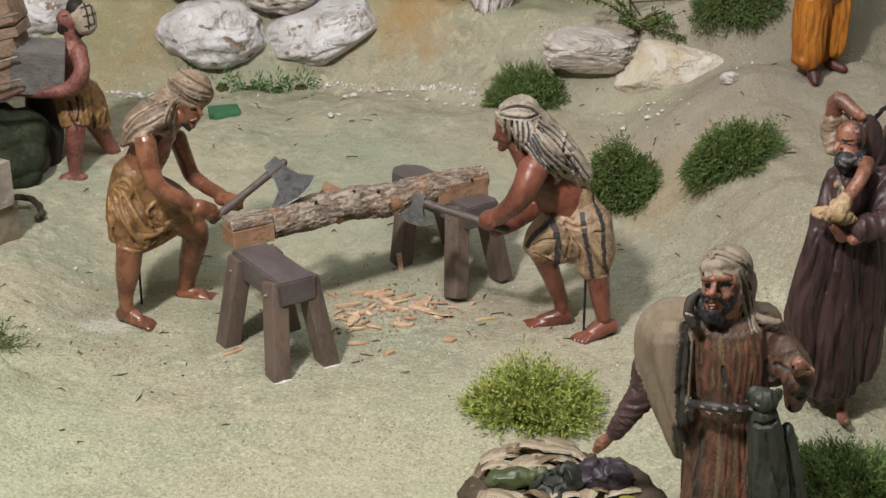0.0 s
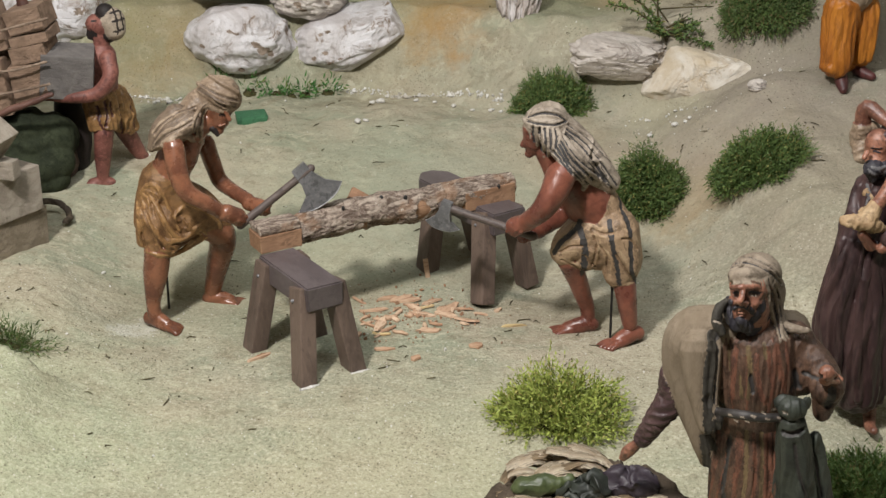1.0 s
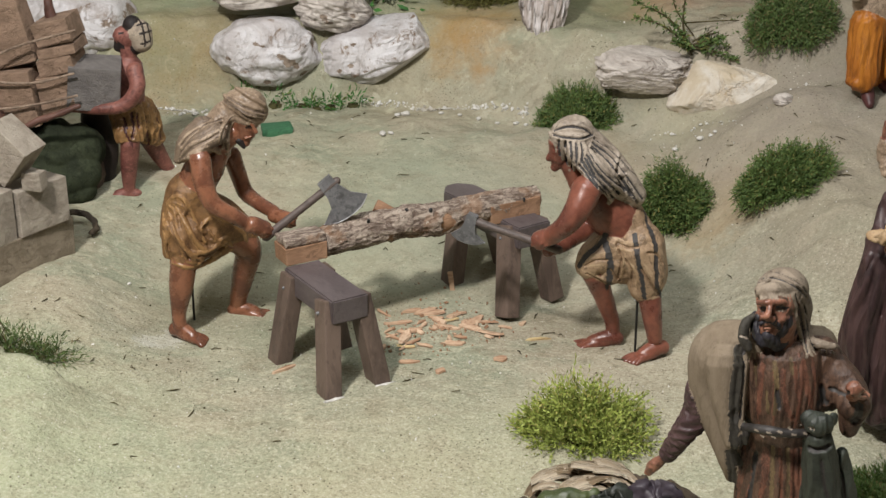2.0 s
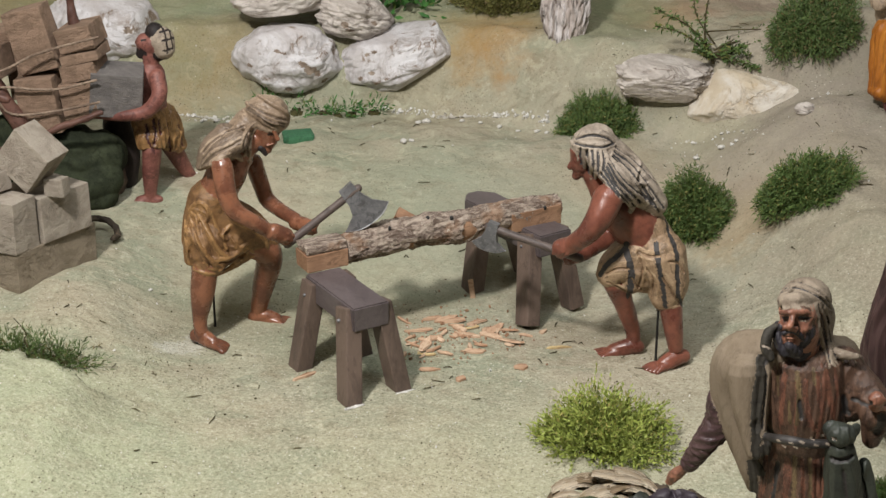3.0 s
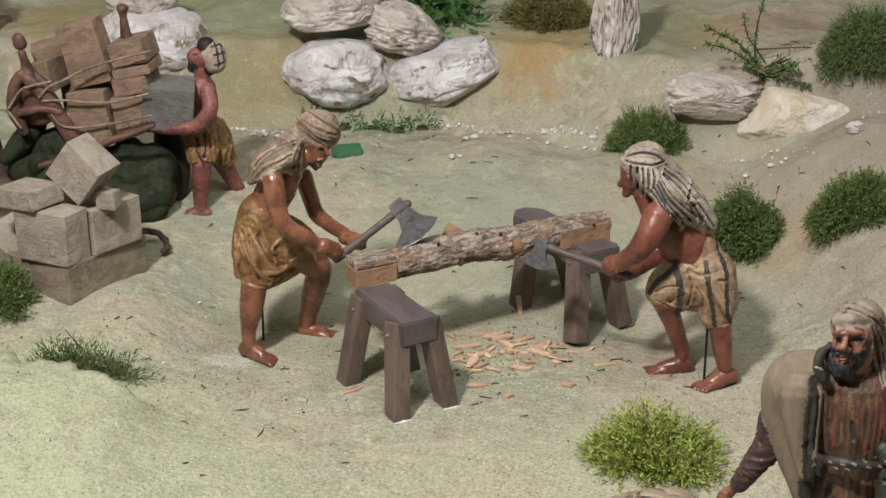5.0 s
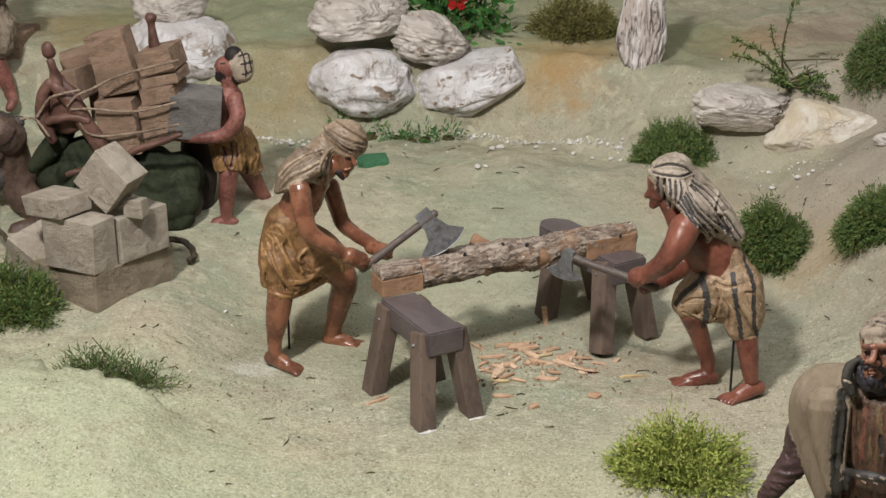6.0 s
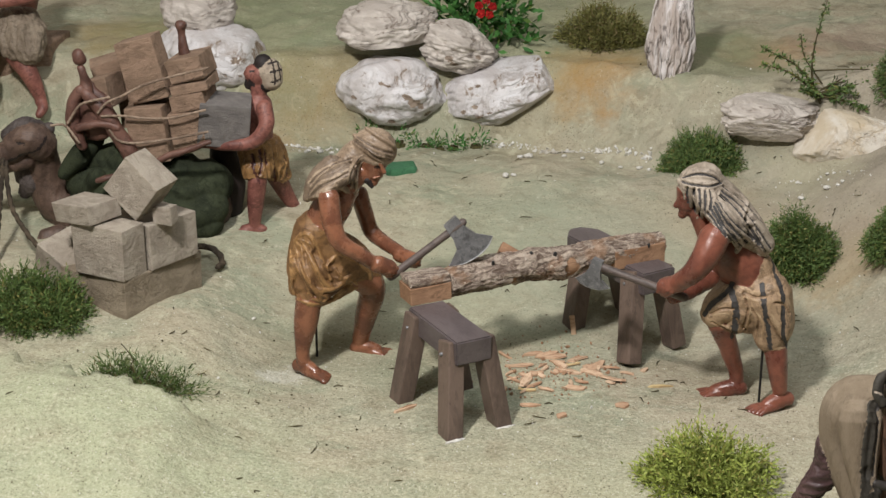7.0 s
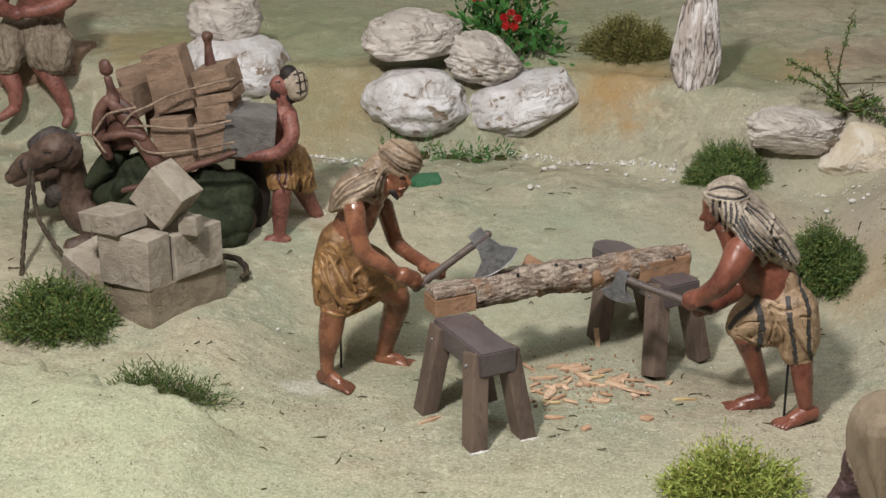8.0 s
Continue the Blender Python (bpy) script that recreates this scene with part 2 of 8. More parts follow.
MOSS_BRIGHT = leaf_material("bright_moss", (0.39, 0.45, 0.10), (0.15, 0.20, 0.04), (0.34, 0.31, 0.09))
MOSS_GREEN = leaf_material("green_moss", (0.125, 0.19, 0.05), (0.048, 0.085, 0.024), (0.18, 0.17, 0.05))
MOSS_MID = leaf_material("mid_green_moss", (0.17, 0.26, 0.07), (0.07, 0.125, 0.035), (0.2, 0.18, 0.06))
MOSS_DARK = leaf_material("dark_moss", (0.11, 0.16, 0.045), (0.045, 0.08, 0.022), (0.15, 0.12, 0.05))
MOSS_OLIVE = leaf_material("olive_moss", (0.22, 0.21, 0.065), (0.1, 0.105, 0.032), (0.2, 0.15, 0.07))
LEAF = leaf_material("plant_leaf", (0.075, 0.21, 0.045), (0.03, 0.11, 0.025), (0.12, 0.16, 0.04))
ROOTS = painted("matted_roots", (0.075, 0.07, 0.03), (0.04, 0.035, 0.017), 0.95, 0.1, 120)
TWIG = painted("thin_twig", (0.09, 0.075, 0.035), (0.05, 0.04, 0.022), 0.8, 0.2)
PETAL = painted("red_petal", (0.62, 0.03, 0.025), (0.42, 0.012, 0.015), 0.55, 0.3, 60)
GREEN_SCRAP = painted("green_paint", (0.055, 0.17, 0.085), (0.035, 0.12, 0.06), 0.55, 0.3)

# statue paints
SKIN_L = painted("tan_statue_paint", (0.25, 0.104, 0.056), (0.125, 0.049, 0.029), 0.28, 0.55, 40, None, 0.14, 0.2)
SKIN_R = painted("red_brown_statue_paint", (0.22, 0.078, 0.05), (0.115, 0.04, 0.028), 0.31, 0.5, 40, None, 0.14, 0.2)
SKIN_F = painted("weathered_statue_paint", (0.30, 0.135, 0.085), (0.11, 0.045, 0.03), 0.4, 0.55, 70, None, 0.3, 0.4)
HAIR = painted("dark_hair_paint", (0.03, 0.022, 0.02), (0.015, 0.012, 0.012), 0.6, 0.3)
BEARD = painted("blue_black_beard_paint", (0.035, 0.033, 0.042), (0.018, 0.016, 0.02), 0.55, 0.4, 60)
OCHRE_CLOTH = painted("ochre_cloth_paint", (0.34, 0.195, 0.08), (0.18, 0.095, 0.038), 0.42, 0.45, 50, None, 0.3)
BEIGE_CLOTH = painted("beige_cloth_paint", (0.35, 0.27, 0.195), (0.21, 0.152, 0.104), 0.45, 0.35, 70, None, 0.3)
SCARF_CLOTH = painted("grey_brown_scarf_paint", (0.25, 0.205, 0.155), (0.155, 0.122, 0.09), 0.7, 0.25, 80, None, 0.3)
PALE_CLOTH = painted("pale_cloth_paint", (0.36, 0.305, 0.245), (0.21, 0.17, 0.132), 0.55, 0.35, 70, None, 0.35)
STRIPE = painted("blue_black_stripe_paint", (0.065, 0.06, 0.058), (0.035, 0.034, 0.034), 0.6, 0.3, 60, None, 0.3)
# loincloth's brown base, also the shade painted into its creases
OCHRE_DARK = painted("brown_ochre_paint_and_shade", (0.235, 0.128, 0.052), (0.1, 0.052, 0.024), 0.52, 0.4, 60, None, 0.25)
# dark copy of the beige cloth: fold shade put into the colour
BEIGE_DARK = painted("beige_cloth_shade", (0.20, 0.148, 0.105), (0.11, 0.08, 0.058), 0.5, 0.4, 60, None, 0.3)
# dark copy of the breeches' tan, used as shade in the creases
TAN_CLOTH = painted("tan_crease_shade", (0.29, 0.19, 0.108), (0.14, 0.085, 0.05), 0.5, 0.4, 60, None, 0.3)
TAN_MID = painted("mid_tan_cloth_paint", (0.36, 0.25, 0.155), (0.21, 0.138, 0.082), 0.5, 0.4, 60, None, 0.35)
TAN_LIGHT = painted("light_tan_cloth_paint", (0.43, 0.315, 0.2), (0.29, 0.19, 0.11), 0.55, 0.35, 60, None, 0.3)
SKIN_P = painted("rosy_brown_statue_paint", (0.25, 0.1, 0.078), (0.125, 0.046, 0.037), 0.5, 0.4, 40, None, 0.3, 0.3)
LIP = painted("pale_lip_paint", (0.36, 0.18, 0.12), (0.28, 0.13, 0.08), 0.45, 0.4)
CAP_PALE = painted("pale_cap_paint", (0.38, 0.32, 0.25), (0.25, 0.2, 0.15), 0.6, 0.3, 60)
GREY_HAIR = painted("grey_hair_paint", (0.17, 0.165, 0.17), (0.09, 0.087, 0.09), 0.55, 0.4, 60)
TUNIC_BROWN = painted("brown_tunic_paint", (0.105, 0.058, 0.036), (0.048, 0.027, 0.019), 0.5, 0.45, 110, (1, 1, 0.6), 0.6, 0.6)
RUST = painted("rust_streak_paint", (0.165, 0.068, 0.040), (0.075, 0.034, 0.023), 0.5, 0.5, 110, (1, 1, 0.6), 0.6, 0.6)
OLIVE = painted("olive_streak_paint", (0.165, 0.115, 0.055), (0.085, 0.058, 0.03), 0.5, 0.5, 90, (1, 1, 0.4), 0.5)
BELT_DARK = painted("dark_belt_paint", (0.05, 0.045, 0.042), (0.025, 0.022, 0.02), 0.5, 0.4)
MANTLE = painted("taupe_woven_cloth", (0.23, 0.185, 0.135), (0.18, 0.142, 0.1), 0.95, 0.1, 120, (1.5, 1.5, 0.5), 0.15, 0.6)
LINING = painted("dark_lining", (0.05, 0.045, 0.036), (0.028, 0.025, 0.02), 0.7, 0.3)
SLEEVE = painted("plum_sleeve_paint", (0.075, 0.042, 0.042), (0.04, 0.02, 0.022), 0.42, 0.45)
BAG = painted("dark_green_bag_paint", (0.04, 0.047, 0.036), (0.02, 0.023, 0.019), 0.5, 0.4)
ROBE = painted("dark_maroon_robe_paint", (0.062, 0.033, 0.032), (0.026, 0.014, 0.015), 0.45, 0.45, 50, (1, 1, 0.25), 0.3)
CUFF = painted("ochre_cuff_paint", (0.44, 0.32, 0.19), (0.3, 0.19, 0.1), 0.6, 0.3)
ORANGE = painted("orange_cloth_paint", (0.44, 0.165, 0.02), (0.28, 0.09, 0.012), 0.5, 0.35, 50, (1, 1, 0.3))
SHOE = painted("dark_red_shoe_paint", (0.1, 0.03, 0.028), (0.05, 0.018, 0.018), 0.45, 0.4)
FUR = painted("brown_camel_paint", (0.12, 0.078, 0.058), (0.06, 0.038, 0.03), 0.55, 0.35, 70)
FUR_DARK = painted("grey_camel_tuft_paint", (0.09, 0.075, 0.07), (0.045, 0.036, 0.034), 0.7, 0.3, 90)
BLANKET = painted("dark_green_blanket", (0.038, 0.046, 0.026), (0.02, 0.025, 0.015), 0.9, 0.15, 80)
SADDLE = painted("red_brown_saddle_paint", (0.14, 0.07, 0.052), (0.075, 0.036, 0.028), 0.5, 0.4)
WALL_PAINT = painted("wall_paint", (0.62, 0.6, 0.55), (0.56, 0.54, 0.5), 0.9, 0.2, 20)
FLOOR_PAINT = painted("floor_paint", (0.2, 0.17, 0.14), (0.16, 0.13, 0.11), 0.6, 0.3, 20)
STRAW = painted("dry_husk", (0.74, 0.65, 0.51), (0.43, 0.33, 0.22), 0.75, 0.25, 60, (0.1, 2.2, 1), 0.4, 0.7)
BROWN_HUSK = painted("brown_husk", (0.36, 0.27, 0.17), (0.2, 0.15, 0.095), 0.8, 0.2, 60, (0.1, 2.2, 1), 0.4, 0.7)
GOURD = painted("green_gourd", (0.075, 0.095, 0.035), (0.04, 0.055, 0.022), 0.4, 0.5)
PURPLE = painted("dark_aubergine", (0.045, 0.035, 0.045), (0.025, 0.018, 0.026), 0.45, 0.45)
LIME = painted("yellow_green_fruit", (0.28, 0.27, 0.05), (0.18, 0.19, 0.035), 0.45, 0.4)
SACK = painted("brown_sack", (0.11, 0.085, 0.06), (0.065, 0.05, 0.036), 0.9, 0.15, 90)

# ---- building helpers ----


def link_mesh(name, verts, faces, materials, indices=None, smooth=True):
    me = bpy.data.meshes.new(name)
    me.from_pydata([tuple(v) for v in verts], [], [tuple(f) for f in faces])
    for m in (materials if isinstance(materials, (list, tuple)) else [materials]):
        me.materials.append(m)
    if indices is not None:
        me.polygons.foreach_set("material_index", indices)
    me.polygons.foreach_set("use_smooth", [smooth] * len(me.polygons))
    me.update()
    return new(name, me)


def part(name, bm, material, parent, label="", smooth=False):
    me = bpy.data.meshes.new(name)
    bm.normal_update()
    bm.to_mesh(me)
    bm.free()
    me.materials.append(material)
    me.polygons.foreach_set("use_smooth", [smooth] * len(me.polygons))
    ob = new(name, me)
    if parent is not None:
        ob.parent = parent
    if label:
        tagged(ob, label)
    return ob


def box_bm(sx, sy, sz, bevel=0.0015, wobble=0.0, m=Matrix(), seed=0):
    """A box with its base centred at the origin, worn edges and slightly uneven corners."""
    rnd = random.Random(seed)
    bm = bmesh.new()
    bmesh.ops.create_cube(bm, size=1)
    for v in bm.verts:
        v.co = Vector((v.co.x * sx, v.co.y * sy, (v.co.z + 0.5) * sz))
        v.co += Vector([rnd.uniform(-wobble, wobble) for _ in range(3)])
    bmesh.ops.bevel(bm, geom=bm.edges[:], offset=bevel, segments=2, profile=0.6, affect="EDGES")
    bmesh.ops.transform(bm, matrix=m, verts=bm.verts[:])
    return bm


def beam_bm(a, b, w, d, side, bevel=0.0015):
    """A square bar from a to b, w wide along side and d deep."""
    a, b = Vector(a), Vector(b)
    z = (b - a).normalized()
    y = z.cross(Vector(side)).normalized()
    x = y.cross(z)
    m = Matrix((x, y, z)).transposed().to_4x4()
    m.translation = a
    return box_bm(w, d, (b - a).length, bevel, 0.0005, m)


def spline(points, step):
    """A smooth line (Catmull-Rom) through points of any dimension."""
    p = [np.array(q, float) for q in points]
    p = [2 * p[0] - p[1], *p, 2 * p[-1] - p[-2]]
    out = []
    for a, b, c, d in zip(p, p[1:], p[2:], p[3:]):
        n = max(2, int(np.linalg.norm((c - b)[:3]) / step))
        for i in range(n):
            t = i / n
            out.append(0.5 * (2 * b + (c - a) * t + (2 * a - 5 * b + 4 * c - d) * t * t + (3 * b - a - 3 * c + d) * t ** 3))
    out.append(p[-2])
    return out


def tube(points, sides=12, step=0.006, caps=True, twist=0.0, lobes=0, curl=0.0):
    """Verts and faces of a round limb along (x, y, z, r) points, closed by domes."""
    if len(points) == 1:
        x, y, z, r = points[0]
        points = [(x, y, z - 0.001, r), (x, y, z + 0.001, r)]
    line = spline(points, step)
    pos = [Vector(q[:3]) for q in line]
    rad = [max(0.0004, q[3]) for q in line]
    rings = []
    t0 = (pos[1] - pos[0]).normalized()
    t1 = (pos[-1] - pos[-2]).normalized()
    if caps:
        for k in (0.97, 0.8, 0.45):
            rings.append((pos[0] - t0 * rad[0] * k, rad[0] * math.sqrt(1 - k * k), t0))
    for i, p in enumerate(pos):
        t = (pos[min(i + 1, len(pos) - 1)] - pos[max(i - 1, 0)]).normalized()
        rings.append((p, rad[i], t))
    if caps:
        for k in (0.45, 0.8, 0.97):
            rings.append((pos[-1] + t1 * rad[-1] * k, rad[-1] * math.sqrt(1 - k * k), t1))
    x = rings[0][2].orthogonal().normalized()
    verts, faces = [], []
    run = 0.0
    for j, (p, r, t) in enumerate(rings):
        x = (x - t * x.dot(t)).normalized()
        y = t.cross(x)
        if j:
            run += (p - rings[j - 1][0]).length
        for i in range(sides):
            a = 2 * math.pi * i / sides
            rr = r * (1 + curl * math.cos(lobes * a - twist * run)) if lobes else r
            verts.append(p + (x * math.cos(a) + y * math.sin(a)) * rr)
    n = len(rings)
    for j in range(n - 1):
        for i in range(sides):
            k = (i + 1) % sides
            faces.append((j * sides + i, j * sides + k, (j + 1) * sides + k, (j + 1) * sides + i))
    faces.append(tuple(range(sides - 1, -1, -1)))
    faces.append(tuple(range((n - 1) * sides, n * sides)))
    return verts, faces


def rope(name, points, material, label, parent=None, r=0.0022):
    v, f = tube([(*p, r) for p in points], 12, 0.0012, True, 2 * math.pi / (r * 5), 3, 0.22)
    ob = link_mesh(name, v, f, material)
    if parent is not None:
        ob.parent = parent
        if label:
            tagged(ob, label)
    else:
        tagged(ob, label, "rope")
    return ob


class Statue:
    """A painted figure: limbs melted into one closed skin, then given folds and surface relief."""

    def __init__(self, name, base, scale=1.0, fat=1.0, front=(0, 1, 0)):
        self.name, self.base, self.limbs, self.folded, self.strokes = name, Vector(base), [], [], []
        self.scale, self.fat, self.front = scale, fat, Vector(front).normalized()

    def limb(self, paint, *points):
        k = self.scale
        self.limbs.append((paint, [(x * k, y * k, z * k, r * self.fat) for x, y, z, r in points]))

    def foot(self, paint, heel, toe, big, size=1.0):
        """A bare foot on the ground from heel to toe tips, the big toe on the side big (+1 or -1)."""
        h, t = Vector(heel), Vector(toe)
        d = (t - h).normalized()
        n = (t - h).length
        side = Vector((d.y, -d.x, 0)) * big

        def at(along, off, up, r):
            p = h + d * n * along + side * off * size
            return (p.x, p.y, p.z + up * size, r * size)

        self.limb(paint, at(0.12, 0, 0.0095, 0.0095), at(0.34, 0, 0.0115, 0.0098), at(0.6, 0.001, 0.008, 0.0078))
        for k in (-1, 1):
            self.limb(paint, at(0.3, k * 0.002, 0.008, 0.0075), at(0.7, k * 0.0048, 0.0052, 0.0056))
        for i in range(5):
            off = 0.0088 - 0.0044 * i
            r = 0.0033 if i == 0 else 0.0027
            self.limb(paint, at(0.7, off * 0.9, 0.0062, r * 1.1), at(0.86 - 0.02 * i, off * 1.05, 0.0056, r), at(0.975 - 0.04 * max(0, i - 1), off * 1.1, 0.0028, r))

    def pleats(self, paints, count, r, first, last):
        """Folds of cloth lying on the body, spread between a first and a last line."""
        k = self.scale
        first, last = ([tuple(c * k for c in p) for p in line] for line in (first, last))
        self.folded.append((paints.split(","), count, r * self.fat, first, last))

    def strand(self, paint, r, points):
        """One strand of cloth modelled on from the front."""
        k = self.scale
        line = [tuple(c * k for c in p) for p in points]
        self.folded.append(([paint], 0, r * self.fat, line, line))

    def furrow(self, paint, r, depth, points):
        """A stroke cut in from the front."""
        self.strokes.append((paint, r, depth, [tuple(c * self.scale for c in p) for p in points], True))

    def touch(self, body, q, front):
        """Where a point, or the way straight into the figure from its front, meets the skin."""
        if front:
            at, nor, _, _ = body.ray_cast(q - self.front * 0.2, self.front)
            if at is not None:
                return at, nor
        return body.find_nearest(q)[:2]

    def stroke(self, paint, r, depth, *points):
        """A brush or knife stroke over the skin: colours it and presses it in by depth (minus: raises it)."""
        self.strokes.append((paint, r, depth, [tuple(c * self.scale for c in p) for p in points], False))

    def draw_strokes(self, co, nor, kind, order, me):
        body = BVHTree.FromPolygons([Vector(c) for c in co], [tuple(q.vertices) for q in me.polygons])
        push = np.zeros((len(co), 1))
        tree = KDTree(len(co))
        for j, c in enumerate(co):
            tree.insert(c, j)
        tree.balance()
        for paint, r, depth, points, front in self.strokes:
            line = spline([(*q, 0) for q in points], r * 0.5) if len(points) > 1 else [(*points[0], 0)]
            near = {}
            ends = len(line) - 1
            for i, q in enumerate(line):
                at = self.touch(body, Vector(q[:3]), front)[0]
                wide = r * (0.6 if ends and i in (0, ends) else 1.0)
                for _, j, d in tree.find_range(at, wide * 1.4):
                    near[j] = min(near.get(j, 9.0), d / wide)
            for j, d in near.items():
                push[j] -= depth * max(0.0, 1 - d / 1.4) ** 0.8
                if paint and d + 0.3 * noise.noise(Vector(co[j]) * 260) < 1:
                    kind[j] = order.index(paint)
        return push

    def skin_of(self, verts, faces, voxel):
        rough = link_mesh("rough", verts, faces, [])
        mod = rough.modifiers.new("melt", "REMESH")
        mod.mode, mod.voxel_size = "VOXEL", voxel
        me = bpy.data.meshes.new_from_object(rough.evaluated_get(bpy.context.evaluated_depsgraph_get()))
        bpy.data.objects.remove(rough)
        return me

    def lay_pleats(self, verts, faces):
        me = self.skin_of(verts, faces, 0.003)
        body = BVHTree.FromPolygons([v.co for v in me.vertices], [tuple(q.vertices) for q in me.polygons])
        bpy.data.meshes.remove(me)
        rnd = random.Random(len(faces))
        for paints, count, r, first, last in self.folded:
            k = 6

            def even(line):
                s = spline([(*q, 0) for q in line], 0.001)
                return [Vector(s[round(i * (len(s) - 1) / (k - 1))][:3]) for i in range(k)]

            a, b = even(first), even(last)
            for i in range(max(1, count)):
                pts = []
                shift = rnd.uniform(-0.25, 0.25) / max(1, count - 1)
                for j in range(k):
                    t = i / max(1, count - 1) + shift + rnd.uniform(-0.12, 0.12) / max(1, count)
                    q = a[j].lerp(b[j], t)
                    at, nor = self.touch(body, q, count == 0)
                    thin = 0.75 if j in (0, k - 1) else 1.0
                    pts.append((*(at - nor * r * 0.3), r * thin * rnd.uniform(0.8, 1.15)))
                self.limbs.append((paints[i % len(paints)], pts))

    def build(self, paints, folds, label, voxel=0.0017, category="statue"):
        verts, faces, index = [], [], []
        order = list(paints)

        def join(paint, points):
            v, f = tube(points, 14 if max(q[3] for q in points) < 0.011 else 28, 0.006)
            o = len(verts)
            verts.extend(v)
            faces.extend(tuple(i + o for i in q) for q in f)
            index.extend([order.index(paint)] * len(f))

        for paint, points in self.limbs:
            join(paint, points)
        count = len(self.limbs)
        if self.folded:
            self.lay_pleats(verts, faces)
            for paint, points in self.limbs[count:]:
                join(paint, points)
        tree = BVHTree.FromPolygons(verts, faces)
        me = self.skin_of(verts, faces, voxel)
        n = len(me.vertices)
        co = np.empty(n * 3)
        me.vertices.foreach_get("co", co)
        co = co.reshape(n, 3)
        ed = np.empty(len(me.edges) * 2, int)
        me.edges.foreach_get("vertices", ed)
        ed = ed.reshape(-1, 2)
        deg = np.bincount(ed.ravel(), minlength=n)[:, None]

        def soften(a, times, k=0.55):
            for _ in range(times):
                s = np.zeros_like(a)
                np.add.at(s, ed[:, 0], a[ed[:, 1]])
                np.add.at(s, ed[:, 1], a[ed[:, 0]])
                a = a * (1 - k) + k * s / deg
            return a

        kind = np.array([index[tree.find_nearest(Vector(c))[2]] for c in co])
        co = soften(co, 2, 0.4)
        me.vertices.foreach_set("co", co.ravel())
        me.update()
        nor = np.empty(n * 3)
        me.vertices.foreach_get("normal", nor)
        nor = nor.reshape(n, 3)
        push = self.draw_strokes(co, nor, kind, order, me) if self.strokes else np.zeros((n, 1))
        for i, paint in enumerate(order):
            if paint not in folds:
                continue
            d, freq, amp, sharp = folds[paint]
            d = Vector(d).normalized()
            for j in np.nonzero(kind == i)[0]:
                p = Vector(co[j])
                a = d * p.dot(d)
                q = (p - a) * freq + a * freq * 0.1
                q += 0.5 * noise.noise_vector(p * freq * 0.25)
                w = noise.noise(q)
                push[j] += amp * ((1 - 2 * abs(w)) * sharp + (1 - sharp) * w) + amp * 0.3 * noise.noise(q * 2.7)
        push = soften(push, 1, 0.2)
        co = co + nor * push
        me.vertices.foreach_set("co", co.ravel())
        for paint in order:
            me.materials.append(paints[paint])
        loops = np.empty(len(me.loops), int)
        me.loops.foreach_get("vertex_index", loops)
        first = np.empty(len(me.polygons), int)
        me.polygons.foreach_get("loop_start", first)
        me.polygons.foreach_set("material_index", kind[loops[first]])
        me.polygons.foreach_set("use_smooth", [True] * len(me.polygons))
        me.update()
        ob = new(self.name, me)
        ob.location = self.base
        return tagged(ob, label, category)


# ---- the ground ----


def ss(a, b, v):
    u = min(1, max(0, (v - a) / (b - a)))
    return u * u * (3 - 2 * u)


def ground_z(x, y):
    """The sheet of modelled plaster: a level yard, a rise at the sides and a bank with a terrace behind."""
    z = 0.095 * ss(1.9, 2.42, y) - 0.03 * ss(1.62, 1.3, y)
    wide = ss(1.87, 1.66, y)
    z += 0.055 * ss(-0.3 + 0.12 * wide, -0.46 - 0.1 * wide, x) * ss(2.3, 1.9, y) * ss(1.2, 1.5, y)
    z += 0.13 * ss(0.36, 0.62, x) * ss(1.55, 1.95, y) * ss(2.6, 2.2, y)
    edge = 2.52 - 0.42 * max(-0.1, min(0.5, x - 0.08))
    edge += 0.03 * noise.noise(Vector((x * 6, 0, 3)))
    z += 0.13 * ss(edge - 0.04, edge + 0.07, y) + 0.05 * ss(edge, edge + 0.9, y)
    return z


def ground_full(x, y):
    p = Vector((x, y, 0))
    wild = max(ss(2.15, 2.4, y), ss(0.36, 0.5, x), 0.5 * ss(-0.3, -0.5, x))
    z = ground_z(x, y) + (0.0035 + 0.008 * wild) * noise.noise(p * 6.5) + (0.002 + 0.006 * wild) * noise.noise(p * 15 + Vector((3, 1, 7)))
    z += (0.0015 + 0.002 * wild) * noise.noise(p * 37) + 0.0005 * noise.noise(p * 80)
    # a plaster lip in front of the small plant
    mound = ss(-0.28, -0.42, x) * ss(1.72, 1.6, y)
    z += mound * (0.006 * (0.5 - abs(noise.noise(p * 13 + Vector((5, 2, 0))))) + 0.005 * abs(noise.noise(p * 29)) + 0.002 * noise.noise(p * 60))
    slope = ss(0.36, 0.5, x) * ss(1.7, 1.9, y)
    z += slope * 0.014 * (0.4 - abs(noise.noise(Vector((x * 3.2 + y * 2.0, y * 5.5 - x * 2.5, 4)))))
    lip = 1.657 - 0.27 * (x + 0.45) + 0.03 * noise.noise(Vector((x * 17, 2, 5))) + 0.034 * noise.noise(Vector((x * 42, 2, 5))) + 0.01 * noise.noise(Vector((x * 95, 2, 5))) - y
    z += 0.027 * ss(-0.002, 0.01, lip) * ss(0.3, 0.03, lip) * ss(-0.335, -0.42, x) * ss(-0.85, -0.62, x)
    return z


def axis(dense0, dense1, step, lo, hi, far=0.06):
    inner = list(np.arange(dense0, dense1, step))
    left = list(np.arange(lo, dense0, far))
    right = list(np.arange(dense1, hi, far)) + [hi]
    return left + inner + right


